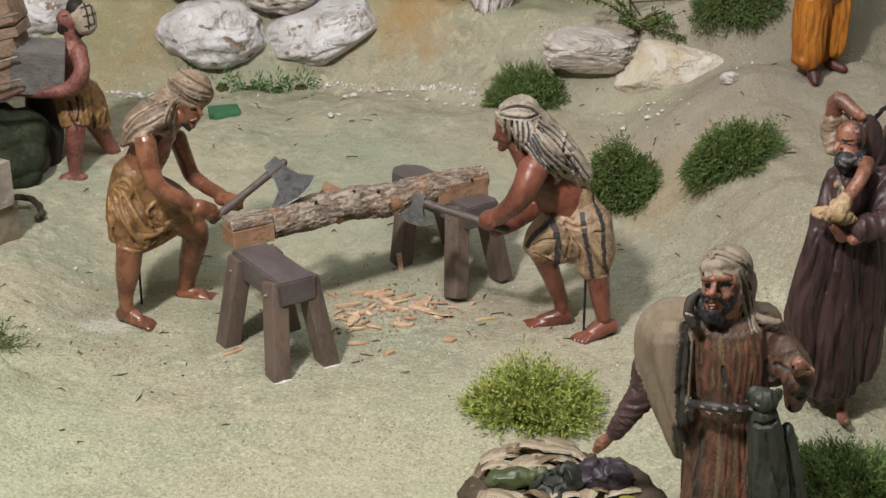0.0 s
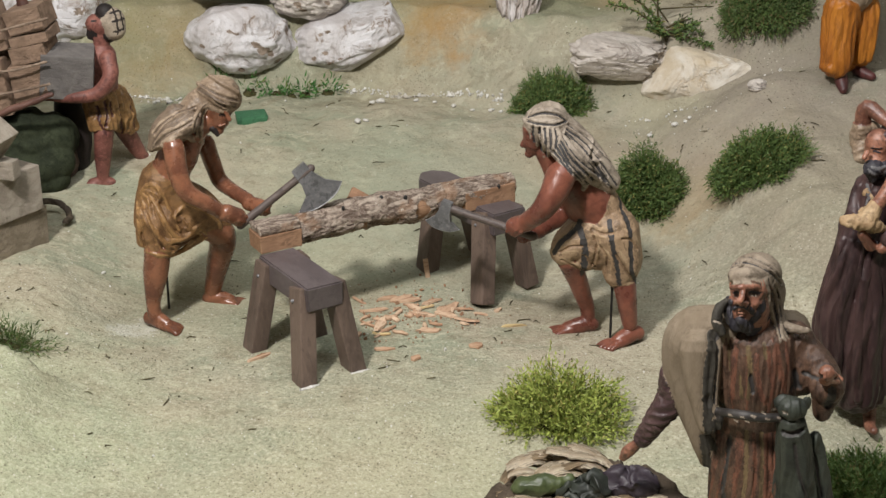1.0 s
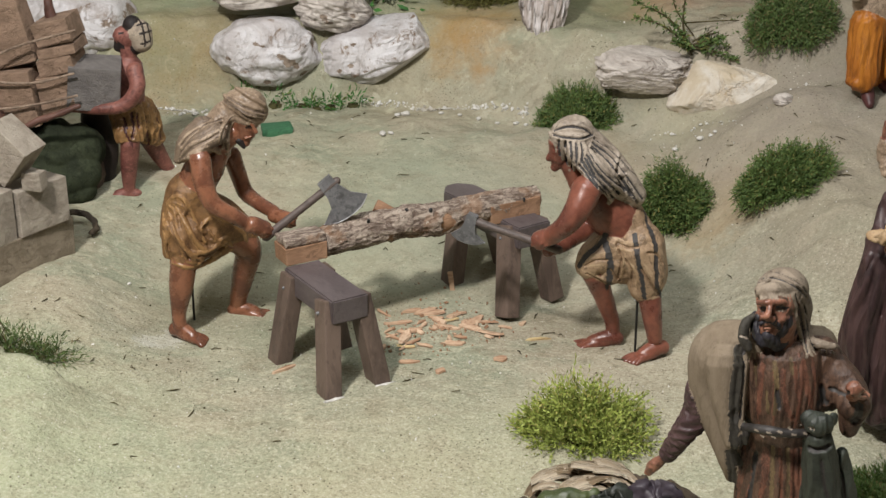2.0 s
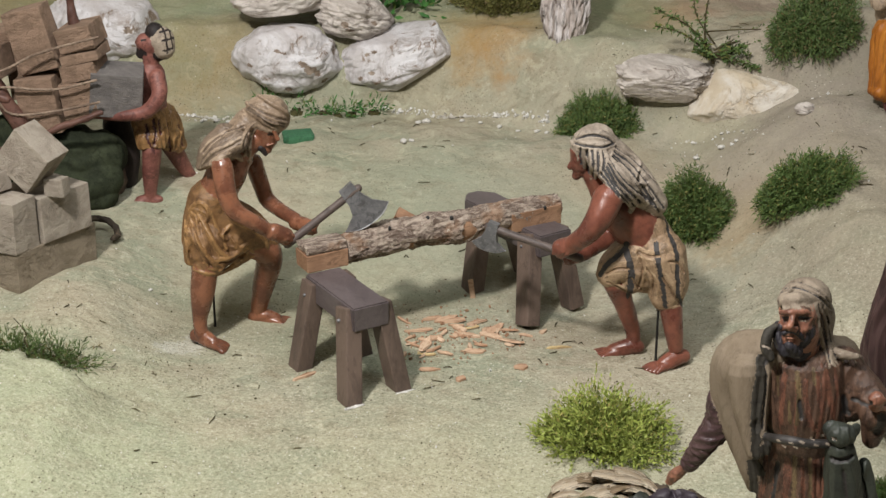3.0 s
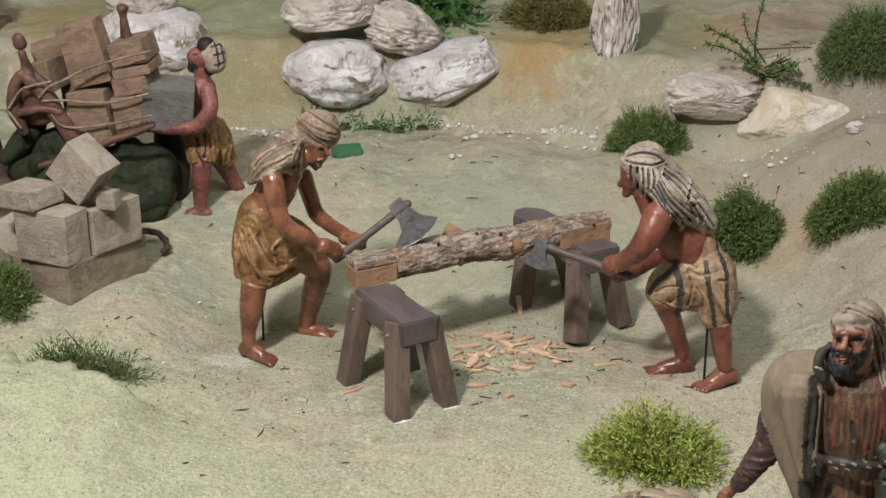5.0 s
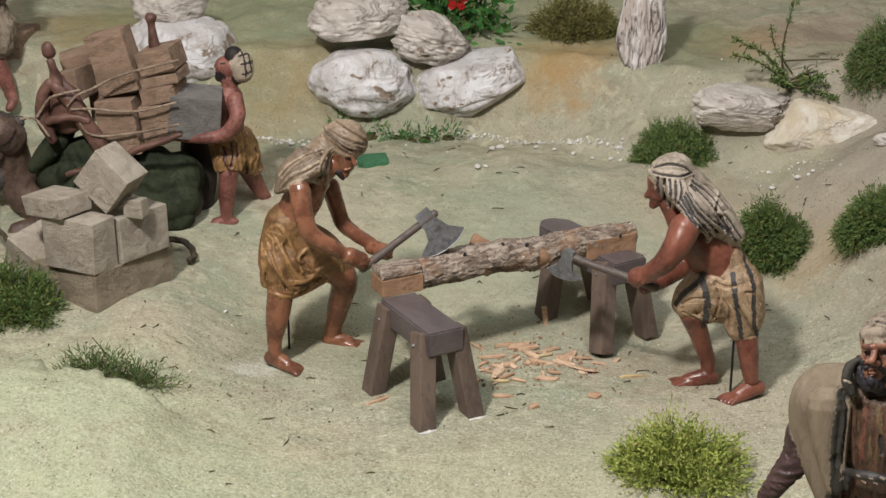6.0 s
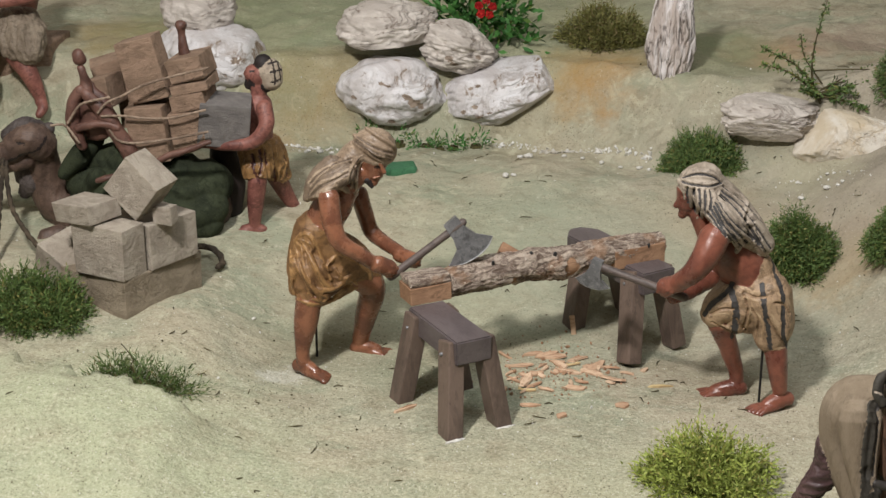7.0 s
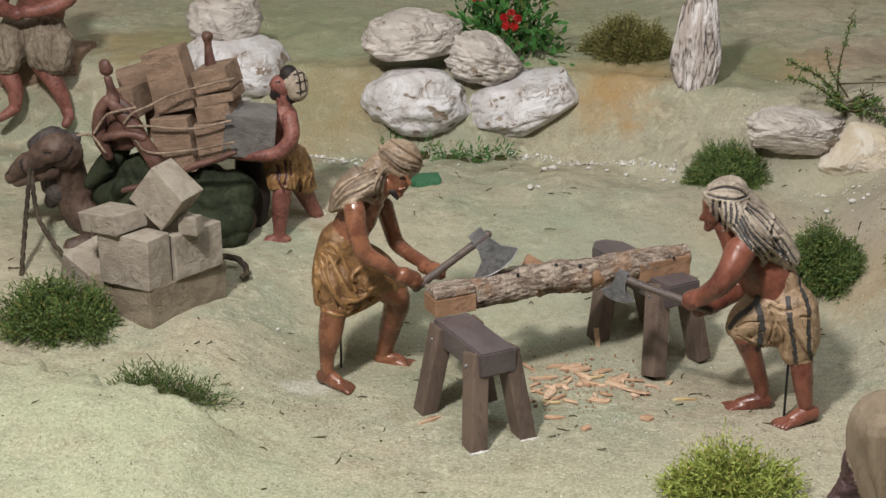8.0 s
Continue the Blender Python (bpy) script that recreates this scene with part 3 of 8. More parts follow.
def build_ground():
    xs = axis(-1.15, 0.95, 0.0065, -2.4, 2.4)
    ys = axis(1.3, 2.95, 0.0065, 0.9, 3.7)
    verts = [(x, y, ground_full(x, y)) for y in ys for x in xs]
    w = len(xs)
    faces = [(j * w + i, j * w + i + 1, (j + 1) * w + i + 1, (j + 1) * w + i) for j in range(len(ys) - 1) for i in range(w - 1)]
    ob = link_mesh("ground", verts, faces, GROUND)
    tagged(ob, "pale sandy plaster ground with thin green and ochre paint washes", "ground", kind="structure")


build_ground()


def slab(name, lo, hi, material, label, category):
    bm = box_bm(hi[0] - lo[0], hi[1] - lo[1], hi[2] - lo[2], 0.002)
    ob = part(name, bm, material, None)
    ob.location = ((lo[0] + hi[0]) / 2, (lo[1] + hi[1]) / 2, lo[2])
    return tagged(ob, label, category, kind="structure")


slab("wall_north", (-2.6, 3.7, -0.8), (2.6, 3.82, 2.1), WALL_PAINT, "plain pale wall behind the modelled landscape", "wall")
slab("wall_south", (-2.6, -2.62, -0.8), (2.6, -2.5, 2.1), WALL_PAINT, "plain pale wall of the exhibition room", "wall")
slab("wall_west", (-2.52, -2.5, -0.8), (-2.4, 3.7, 2.1), WALL_PAINT, "plain pale side wall of the room", "wall")
slab("wall_east", (2.4, -2.5, -0.8), (2.52, 3.7, 2.1), WALL_PAINT, "plain pale side wall of the room", "wall")
slab("floor", (-2.4, -2.5, -0.9), (2.4, 3.7, -0.8), FLOOR_PAINT, "dark plain floor of the exhibition room", "floor")
slab("ceiling", (-2.6, -2.62, 2.1), (2.6, 3.82, 2.2), WALL_PAINT, "plain pale ceiling of the exhibition room", "ceiling")
slab("fascia", (-2.4, 0.84, -0.8), (2.4, 0.895, 0.0), DARK_WOOD, "dark wooden front board of the display table", "board")


def on_ground(x, y):
    return Vector((x, y, ground_full(x, y)))


# ---- statues ----


def bending_woodcutter():
    s = Statue("woodcutter_statue", (-0.235, 1.86, 0), front=(-0.107, 0.948, -0.298))
    s.limb("skin", (-0.031, -0.030, 0.113, 0.0165), (-0.037, -0.030, 0.071, 0.0151), (-0.042, -0.030, 0.036, 0.0096), (-0.041, -0.030, 0.015, 0.0089))
    s.foot("skin", (-0.054, -0.020, 0.001), (-0.006, -0.050, -0.001), 1)
    s.foot("skin", (0.012, 0.050, -0.005), (0.068, 0.042, -0.007), -1)
    s.limb("skin", (0.004, 0.010, 0.135, 0.0238), (0.041, 0.030, 0.102, 0.0184), (0.032, 0.040, 0.052, 0.0142), (0.023, 0.050, 0.012, 0.0100))
    s.limb("skin", (-0.022, 0.000, 0.165, 0.0251), (-0.013, 0.000, 0.199, 0.0237), (0.001, 0.000, 0.225, 0.0237), (0.014, 0.005, 0.238, 0.0168))
    s.limb("skin", (0.015, 0.000, 0.243, 0.0126), (0.037, 0.005, 0.264, 0.0126))
    s.limb("skin", (0.026, 0.045, 0.219, 0.0121), (0.035, 0.052, 0.181, 0.0107), (0.045, 0.050, 0.162, 0.0100), (0.080, 0.010, 0.154, 0.0084))
    s.limb("skin", (0.080, 0.010, 0.151, 0.0098), (0.099, -0.005, 0.150, 0.0097))
    s.limb("skin", (0.098, -0.011, 0.156, 0.0024), (0.108, -0.003, 0.152, 0.0024))
    s.limb("skin", (0.099, -0.014, 0.150, 0.0024), (0.106, -0.007, 0.144, 0.0024))
    s.limb("skin", (0.093, -0.006, 0.142, 0.0021), (0.102, -0.008, 0.142, 0.0021))
    s.limb("skin", (0.047, 0.009, 0.275, 0.0194), (0.047, 0.007, 0.263, 0.0150))
    s.limb("skin", (0.0580, -0.0070, 0.2760, 0.0026), (0.0630, -0.0070, 0.2660, 0.0030))
    s.limb("skin", (0.054, -0.007, 0.277, 0.0026), (0.063, 0.001, 0.272, 0.0026))
    s.limb("lip", (0.0500, -0.0090, 0.2580, 0.0010), (0.0570, -0.0080, 0.2610, 0.0012))
    s.limb("hair", (0.052, -0.008, 0.273, 0.0013), (0.058, -0.005, 0.271, 0.0013))
    s.limb("skin", (0.046, 0.004, 0.256, 0.0104), (0.048, 0.002, 0.251, 0.0068))
    s.limb("hair", (0.0420, -0.0040, 0.2540, 0.0046), (0.0470, -0.0040, 0.2460, 0.0028))
    s.limb("skirt", (-0.024, 0.000, 0.183, 0.0293), (-0.028, 0.000, 0.154, 0.0321), (-0.030, -0.015, 0.133, 0.0312), (-0.031, -0.020, 0.124, 0.0256))
    s.limb("skirt", (-0.015, 0.000, 0.165, 0.0279), (0.011, 0.012, 0.142, 0.0295), (0.035, 0.030, 0.119, 0.0212))
    s.limb("skirt", (-0.009, 0.000, 0.133, 0.0314), (-0.020, -0.020, 0.119, 0.0214))
    s.limb("skirt", (0.020, 0.025, 0.125, 0.0240), (0.003, 0.010, 0.113, 0.0196))
    s.limb("skirt", (-0.045, -0.030, 0.151, 0.0110), (-0.051, -0.030, 0.116, 0.0062))
    s.limb("gold", (-0.049, -0.018, 0.177, 0.0023), (-0.040, -0.023, 0.188, 0.0030), (-0.030, -0.027, 0.190, 0.0030), (-0.024, -0.029, 0.181, 0.0030), (-0.026, -0.030, 0.169, 0.0023))
    s.limb("gold", (-0.045, -0.022, 0.176, 0.0023), (-0.032, -0.030, 0.167, 0.0030), (-0.019, -0.040, 0.147, 0.0030), (-0.007, -0.035, 0.125, 0.0030), (0.011, -0.021, 0.124, 0.0023))
    s.limb("gold", (-0.048, -0.035, 0.160, 0.0023), (-0.035, -0.044, 0.139, 0.0030), (-0.019, -0.041, 0.120, 0.0030), (0.002, -0.029, 0.120, 0.0030), (0.016, -0.018, 0.131, 0.0023))
    s.limb("gold", (-0.055, -0.014, 0.163, 0.0019), (-0.052, -0.038, 0.146, 0.0025), (-0.050, -0.035, 0.113, 0.0019))
    s.limb("gold", (-0.039, -0.026, 0.180, 0.0019), (-0.036, -0.034, 0.158, 0.0025), (-0.028, -0.045, 0.132, 0.0019))
    s.limb("gold", (-0.030, -0.045, 0.119, 0.0019), (-0.019, -0.041, 0.117, 0.0025), (-0.009, -0.034, 0.108, 0.0025), (-0.018, -0.036, 0.102, 0.0019))
    s.limb("gold", (0.003, -0.022, 0.161, 0.0019), (-0.008, -0.030, 0.149, 0.0025), (-0.003, -0.032, 0.132, 0.0019))
    s.limb("gold", (0.028, -0.010, 0.147, 0.0023), (0.040, 0.003, 0.131, 0.0030), (0.043, 0.010, 0.116, 0.0023))
    s.limb("gold", (0.006, -0.020, 0.163, 0.0023), (0.022, -0.013, 0.153, 0.0030), (0.041, 0.003, 0.134, 0.0023))
    s.limb("gold", (0.014, -0.020, 0.131, 0.0015), (0.026, -0.000, 0.114, 0.0015))
    s.limb("gold", (-0.021, -0.029, 0.180, 0.0015), (-0.015, -0.029, 0.161, 0.0020), (-0.002, -0.028, 0.142, 0.0015))
    s.limb("gold", (-0.047, -0.033, 0.106, 0.0019), (-0.030, -0.045, 0.104, 0.0025), (-0.018, -0.030, 0.097, 0.0025), (0.003, 0.003, 0.095, 0.0025), (0.025, 0.003, 0.108, 0.0019))
    s.limb("gold", (0.002, -0.026, 0.145, 0.0015), (0.008, -0.026, 0.134, 0.0020), (0.019, -0.003, 0.115, 0.0015))
    s.stroke("skirt", 0.0035, 0.0012, (-0.035, -0.030, 0.165), (-0.023, -0.044, 0.141), (-0.015, -0.041, 0.123))
    s.stroke("skirt", 0.0035, 0.0015, (-0.014, -0.028, 0.183), (-0.010, -0.027, 0.161), (0.000, -0.031, 0.136))
    s.stroke("skirt", 0.0042, 0.0015, (0.008, -0.021, 0.154), (0.003, -0.029, 0.135), (-0.000, -0.032, 0.125))
    s.stroke("skirt", 0.0049, 0.0008, (-0.041, -0.043, 0.141), (-0.038, -0.044, 0.118), (-0.030, -0.046, 0.113))
    s.stroke("skirt", 0.0028, 0.0010, (-0.028, -0.029, 0.186), (-0.021, -0.031, 0.166), (-0.015, -0.035, 0.152))
    s.stroke("skirt", 0.0028, 0.0010, (0.016, -0.018, 0.146), (0.027, -0.008, 0.126))
    s.stroke("gold", 0.0021, -0.0006, (-0.053, -0.016, 0.166), (-0.048, -0.040, 0.147), (-0.048, -0.038, 0.116))
    s.limb("skin", (-0.001, -0.050, 0.246, 0.0129), (0.003, -0.060, 0.220, 0.0122), (0.012, -0.065, 0.196, 0.0108), (0.034, -0.062, 0.179, 0.0095), (0.053, -0.050, 0.162, 0.0089))
    s.limb("skin", (0.057, -0.050, 0.161, 0.0116), (0.070, -0.042, 0.153, 0.0109))
    s.limb("skin", (0.074, -0.050, 0.158, 0.0026), (0.081, -0.042, 0.152, 0.0026))
    s.limb("skin", (0.072, -0.052, 0.152, 0.0026), (0.079, -0.043, 0.147, 0.0026))
    s.limb("skin", (0.068, -0.048, 0.145, 0.0024), (0.074, -0.045, 0.144, 0.0024))
    s.limb("cloth", (0.053, 0.010, 0.293, 0.0236), (0.045, 0.010, 0.295, 0.0226))
    s.limb("cloth", (0.032, 0.010, 0.288, 0.0168), (0.026, 0.010, 0.280, 0.0154))
    s.limb("cloth", (0.027, 0.010, 0.283, 0.0182), (0.011, 0.005, 0.264, 0.0196), (-0.007, 0.000, 0.244, 0.0209))
    s.limb("shade", (0.016, -0.030, 0.271, 0.0138), (-0.007, -0.040, 0.258, 0.0110), (-0.025, -0.030, 0.240, 0.0048))
    s.limb("shade", (-0.001, -0.010, 0.272, 0.0153), (-0.021, -0.015, 0.256, 0.0118), (-0.032, -0.015, 0.234, 0.0055))
    s.limb("shade", (0.007, 0.030, 0.241, 0.0170), (-0.008, 0.030, 0.226, 0.0170))
    s.limb("cloth", (0.022, 0.004, 0.299, 0.0029), (0.036, -0.006, 0.286, 0.0038), (0.055, -0.006, 0.277, 0.0038), (0.069, 0.006, 0.277, 0.0038), (0.075, 0.009, 0.285, 0.0029))
    s.limb("cloth", (0.026, 0.005, 0.309, 0.0026), (0.043, -0.012, 0.298, 0.0035), (0.062, -0.011, 0.289, 0.0035), (0.074, 0.008, 0.284, 0.0026))
    s.limb("cloth", (0.041, 0.003, 0.319, 0.0021), (0.058, -0.007, 0.311, 0.0028), (0.074, -0.002, 0.299, 0.0028), (0.076, 0.010, 0.288, 0.0021))
    s.limb("cloth", (0.031, -0.007, 0.283, 0.0019), (0.026, -0.033, 0.279, 0.0025), (0.027, -0.009, 0.252, 0.0019))
    s.limb("cloth", (-0.031, -0.020, 0.234, 0.0016), (-0.015, -0.042, 0.245, 0.0021), (-0.004, -0.055, 0.257, 0.0021), (0.009, -0.044, 0.257, 0.0021), (0.018, -0.011, 0.241, 0.0021), (0.027, -0.005, 0.237, 0.0016))
    s.stroke(None, 0.0035, 0.0016, (0.054, -0.008, 0.273), (0.058, -0.006, 0.271))
    s.stroke("hair", 0.0014, 0.0000, (0.053, -0.009, 0.273), (0.058, -0.006, 0.271))
    # rolled turban and the folds of the shoulder cloth
    for line in (
            [(0.0320, -0.0100, 0.3130), (0.0450, -0.0100, 0.3060), (0.0590, -0.0100, 0.2990), (0.0740, -0.0100, 0.2940)],
            [(0.0260, -0.0100, 0.3060), (0.0360, -0.0100, 0.2970), (0.0510, -0.0100, 0.2860), (0.0640, -0.0100, 0.2800), (0.0730, -0.0100, 0.2820)],
            [(0.0290, -0.0100, 0.3100), (0.0430, -0.0100, 0.3000), (0.0580, -0.0100, 0.2920), (0.0740, -0.0100, 0.2880)],
            [(0.0280, -0.0100, 0.3080), (0.0390, -0.0100, 0.2990), (0.0550, -0.0100, 0.2890), (0.0730, -0.0100, 0.2850)]):
        s.strand("cloth", 0.0027, line)
    for line in (
            [(0.0410, -0.0400, 0.2980), (0.0300, -0.0400, 0.2880), (0.0240, -0.0400, 0.2760), (0.0210, -0.0400, 0.2640)],
            [(0.0430, -0.0400, 0.2940), (0.0360, -0.0400, 0.2850), (0.0330, -0.0400, 0.2690), (0.0310, -0.0400, 0.2520)],
            [(0.0400, -0.0400, 0.2960), (0.0320, -0.0400, 0.2840), (0.0280, -0.0400, 0.2710), (0.0260, -0.0400, 0.2560)],
            [(0.0280, -0.0400, 0.3000), (0.0070, -0.0400, 0.2880), (-0.0140, -0.0400, 0.2750), (-0.0260, -0.0400, 0.2620)],
            [(0.0250, -0.0400, 0.2900), (0.0040, -0.0400, 0.2830), (-0.0120, -0.0400, 0.2720), (-0.0240, -0.0400, 0.2570)]):
        s.strand("cloth", 0.0020, line)
    for line in (
            [(0.0220, -0.0400, 0.2800), (0.0060, -0.0400, 0.2690), (-0.0130, -0.0400, 0.2620), (-0.0260, -0.0400, 0.2460)],
            [(0.0210, -0.0400, 0.2690), (0.0100, -0.0400, 0.2650), (-0.0060, -0.0400, 0.2550), (-0.0220, -0.0400, 0.2440)],
            [(0.0260, -0.0400, 0.2950), (0.0110, -0.0400, 0.2860), (-0.0050, -0.0400, 0.2790), (-0.0210, -0.0400, 0.2690)],
            [(-0.0260, -0.0400, 0.2420), (-0.0110, -0.0400, 0.2470), (0.0030, -0.0400, 0.2580), (0.0160, -0.0400, 0.2570), (0.0300, -0.0400, 0.2490)]):
        s.strand("cloth", 0.0020, line)
    # furrows coloured with the darker beige as painted shade
    for line in (
            [(0.0310, -0.0100, 0.3120), (0.0440, -0.0100, 0.3030), (0.0580, -0.0100, 0.2950), (0.0740, -0.0100, 0.2910)],
            [(0.0270, -0.0100, 0.3070), (0.0380, -0.0100, 0.2980), (0.0530, -0.0100, 0.2870), (0.0730, -0.0100, 0.2830)],
            [(0.0290, -0.0100, 0.3090), (0.0410, -0.0100, 0.2990), (0.0560, -0.0100, 0.2900), (0.0730, -0.0100, 0.2860)],
            [(0.0390, -0.0400, 0.2950), (0.0310, -0.0400, 0.2850), (0.0260, -0.0400, 0.2730), (0.0240, -0.0400, 0.2600)]):
        s.furrow("shade", 0.0013, 0.0016, line)
    for line in (
            [(0.0420, -0.0400, 0.2920), (0.0350, -0.0400, 0.2840), (0.0300, -0.0400, 0.2690), (0.0290, -0.0400, 0.2540)],
            [(0.0260, -0.0400, 0.2930), (0.0060, -0.0400, 0.2860), (-0.0130, -0.0400, 0.2730), (-0.0250, -0.0400, 0.2600)],
            [(0.0230, -0.0400, 0.2860), (0.0050, -0.0400, 0.2760), (-0.0120, -0.0400, 0.2670), (-0.0250, -0.0400, 0.2510)],
            [(0.0220, -0.0400, 0.2750), (0.0080, -0.0400, 0.2670), (-0.0100, -0.0400, 0.2580), (-0.0240, -0.0400, 0.2450)]):
        s.furrow("shade", 0.0013, 0.0016, line)
    # long slanting folds of the loincloth: lighter ochre ridges, shade painted into the creases
    for line in (
            [(-0.0470, -0.0300, 0.1840), (-0.0350, -0.0300, 0.1820), (-0.0240, -0.0300, 0.1760)],
            [(-0.0480, -0.0300, 0.1760), (-0.0410, -0.0300, 0.1470), (-0.0270, -0.0300, 0.1100)],
            [(-0.0350, -0.0300, 0.1760), (-0.0260, -0.0300, 0.1420), (-0.0130, -0.0300, 0.1190)],
            [(-0.0450, -0.0300, 0.1590), (-0.0340, -0.0300, 0.1300), (-0.0160, -0.0300, 0.1040)],
            [(-0.0180, -0.0300, 0.1190), (0.0010, -0.0300, 0.1190), (0.0170, -0.0300, 0.1290)],
            [(-0.0270, -0.0300, 0.1070), (-0.0080, -0.0300, 0.1010), (0.0140, -0.0300, 0.1140)],
            [(-0.0540, -0.0300, 0.1470), (-0.0520, -0.0300, 0.1240), (-0.0490, -0.0300, 0.1100)],
            [(-0.0010, -0.0300, 0.1360), (0.0120, -0.0300, 0.1310), (0.0230, -0.0300, 0.1370)],
            [(-0.0460, -0.0300, 0.1050), (-0.0270, -0.0300, 0.0990), (-0.0160, -0.0300, 0.0980)]):
        s.strand("gold", 0.0021, line)
    for line in (
            [(-0.0400, -0.0300, 0.1780), (-0.0280, -0.0300, 0.1500), (-0.0210, -0.0300, 0.1220)],
            [(-0.0470, -0.0300, 0.1650), (-0.0390, -0.0300, 0.1360), (-0.0240, -0.0300, 0.1090)],
            [(-0.0270, -0.0300, 0.1730), (-0.0150, -0.0300, 0.1420), (-0.0040, -0.0300, 0.1250)],
            [(-0.0130, -0.0300, 0.1130), (0.0030, -0.0300, 0.1150), (0.0200, -0.0300, 0.1220)],
            [(-0.0500, -0.0300, 0.1300), (-0.0470, -0.0300, 0.1130), (-0.0440, -0.0300, 0.1070)],
            [(-0.0120, -0.0300, 0.1510), (-0.0030, -0.0300, 0.1390), (0.0040, -0.0300, 0.1350)]):
        s.furrow("skirt", 0.0016, 0.0022, line)
    s.build({"skin": SKIN_L, "hair": HAIR, "skirt": OCHRE_DARK, "gold": OCHRE_CLOTH, "cloth": BEIGE_CLOTH, "shade": BEIGE_DARK, "lip": LIP},
            {"skirt": ((0.25, 0.1, -1), 60, 0.0013, 0.7), "gold": ((0.25, 0.1, -1), 120, 0.0008, 0.6), "cloth": ((-0.7, 0.2, -1), 220, 0.0006, 0.5), "shade": ((-0.7, 0.2, -1), 140, 0.0012, 0.6), "skin": ((0, 0, 1), 60, 0.0009, 0.3)},
            "painted woodcutter statue in an ochre loincloth, bending over the log", 0.0010)


bending_woodcutter()


def scarfed_woodcutter():
    s = Statue("woodcutter_statue", (0.285, 1.79, 0), front=(0.125, 0.935, -0.33))
    s.limb("skin", (-0.045, -0.010, 0.105, 0.0154), (-0.032, 0.000, 0.071, 0.0121), (-0.018, 0.012, 0.031, 0.0095), (-0.016, 0.012, 0.015, 0.0088))
    s.foot("skin", (-0.004, 0.010, -0.001), (-0.068, 0.008, -0.007), 1)
    s.foot("skin", (0.047, -0.022, 0.002), (-0.006, -0.046, -0.003), 1)
    s.limb("skin", (0.020, -0.020, 0.091, 0.0160), (0.025, -0.030, 0.058, 0.0126), (0.030, -0.030, 0.027, 0.0093))
    s.limb("skin", (-0.009, 0.000, 0.157, 0.0283), (-0.027, 0.000, 0.183, 0.0310), (-0.045, 0.000, 0.205, 0.0270))
    s.limb("skin", (-0.063, -0.050, 0.228, 0.0184), (-0.074, -0.060, 0.208, 0.0157), (-0.087, -0.060, 0.188, 0.0131), (-0.102, -0.045, 0.169, 0.0105))
    s.limb("skin", (-0.099, -0.045, 0.169, 0.0105), (-0.115, -0.035, 0.160, 0.0113))
    s.limb("skin", (-0.114, -0.047, 0.160, 0.0025), (-0.119, -0.038, 0.151, 0.0025))
    s.limb("skin", (-0.108, -0.048, 0.158, 0.0025), (-0.115, -0.039, 0.150, 0.0025))
    s.limb("skin", (-0.120, -0.041, 0.166, 0.0025), (-0.124, -0.037, 0.154, 0.0025))
    s.limb("skin", (-0.049, 0.050, 0.183, 0.0173), (-0.047, 0.050, 0.145, 0.0131), (-0.081, 0.020, 0.131, 0.0095))
    s.limb("skin", (-0.081, 0.020, 0.131, 0.0095), (-0.101, 0.000, 0.132, 0.0088))
    s.limb("skin", (-0.063, 0.000, 0.216, 0.0148), (-0.077, 0.000, 0.244, 0.0135))
    s.limb("skin", (-0.087, 0.000, 0.266, 0.0189), (-0.091, 0.000, 0.255, 0.0135))
    s.limb("skin", (-0.101, 0.000, 0.256, 0.0034), (-0.104, 0.000, 0.250, 0.0034))
    s.limb("skin", (-0.093, 0.000, 0.244, 0.0094), (-0.096, 0.000, 0.239, 0.0054))
    s.limb("scarf", (-0.081, 0.000, 0.277, 0.0229), (-0.073, 0.000, 0.281, 0.0229))
    s.limb("scarf", (-0.068, 0.000, 0.273, 0.0229), (-0.045, 0.000, 0.248, 0.0256), (-0.022, -0.010, 0.226, 0.0228), (-0.001, -0.010, 0.207, 0.0148))
    s.limb("scarf", (-0.074, -0.025, 0.267, 0.0133), (-0.056, -0.040, 0.252, 0.0145), (-0.038, -0.040, 0.233, 0.0132))
    s.limb("scarf", (-0.046, 0.030, 0.234, 0.0192), (-0.018, 0.030, 0.208, 0.0178))
    s.limb("scarf", (-0.036, -0.052, 0.234, 0.0029), (-0.029, -0.028, 0.215, 0.0039), (-0.033, -0.026, 0.203, 0.0029))
    s.limb("scarf", (-0.009, -0.028, 0.222, 0.0029), (-0.001, -0.024, 0.206, 0.0039), (0.008, 0.002, 0.183, 0.0029))
    s.limb("scarf", (-0.020, -0.032, 0.227, 0.0025), (-0.013, -0.028, 0.214, 0.0025))
    s.limb("shorts", (-0.009, 0.000, 0.168, 0.0283), (-0.001, 0.000, 0.142, 0.0337), (-0.003, 0.000, 0.120, 0.0324))
    s.limb("shorts", (-0.019, -0.005, 0.141, 0.0296), (-0.045, -0.010, 0.124, 0.0221), (-0.050, -0.010, 0.117, 0.0188))
    s.limb("shorts", (0.007, -0.015, 0.141, 0.0321), (0.018, -0.020, 0.109, 0.0247), (0.016, -0.020, 0.094, 0.0220))
    s.limb("shorts", (-0.019, -0.010, 0.124, 0.0255), (-0.025, -0.010, 0.109, 0.0188))
    s.limb("scarf", (-0.103, -0.002, 0.282, 0.0028), (-0.092, -0.018, 0.281, 0.0037), (-0.074, -0.022, 0.281, 0.0037), (-0.055, -0.014, 0.284, 0.0028))
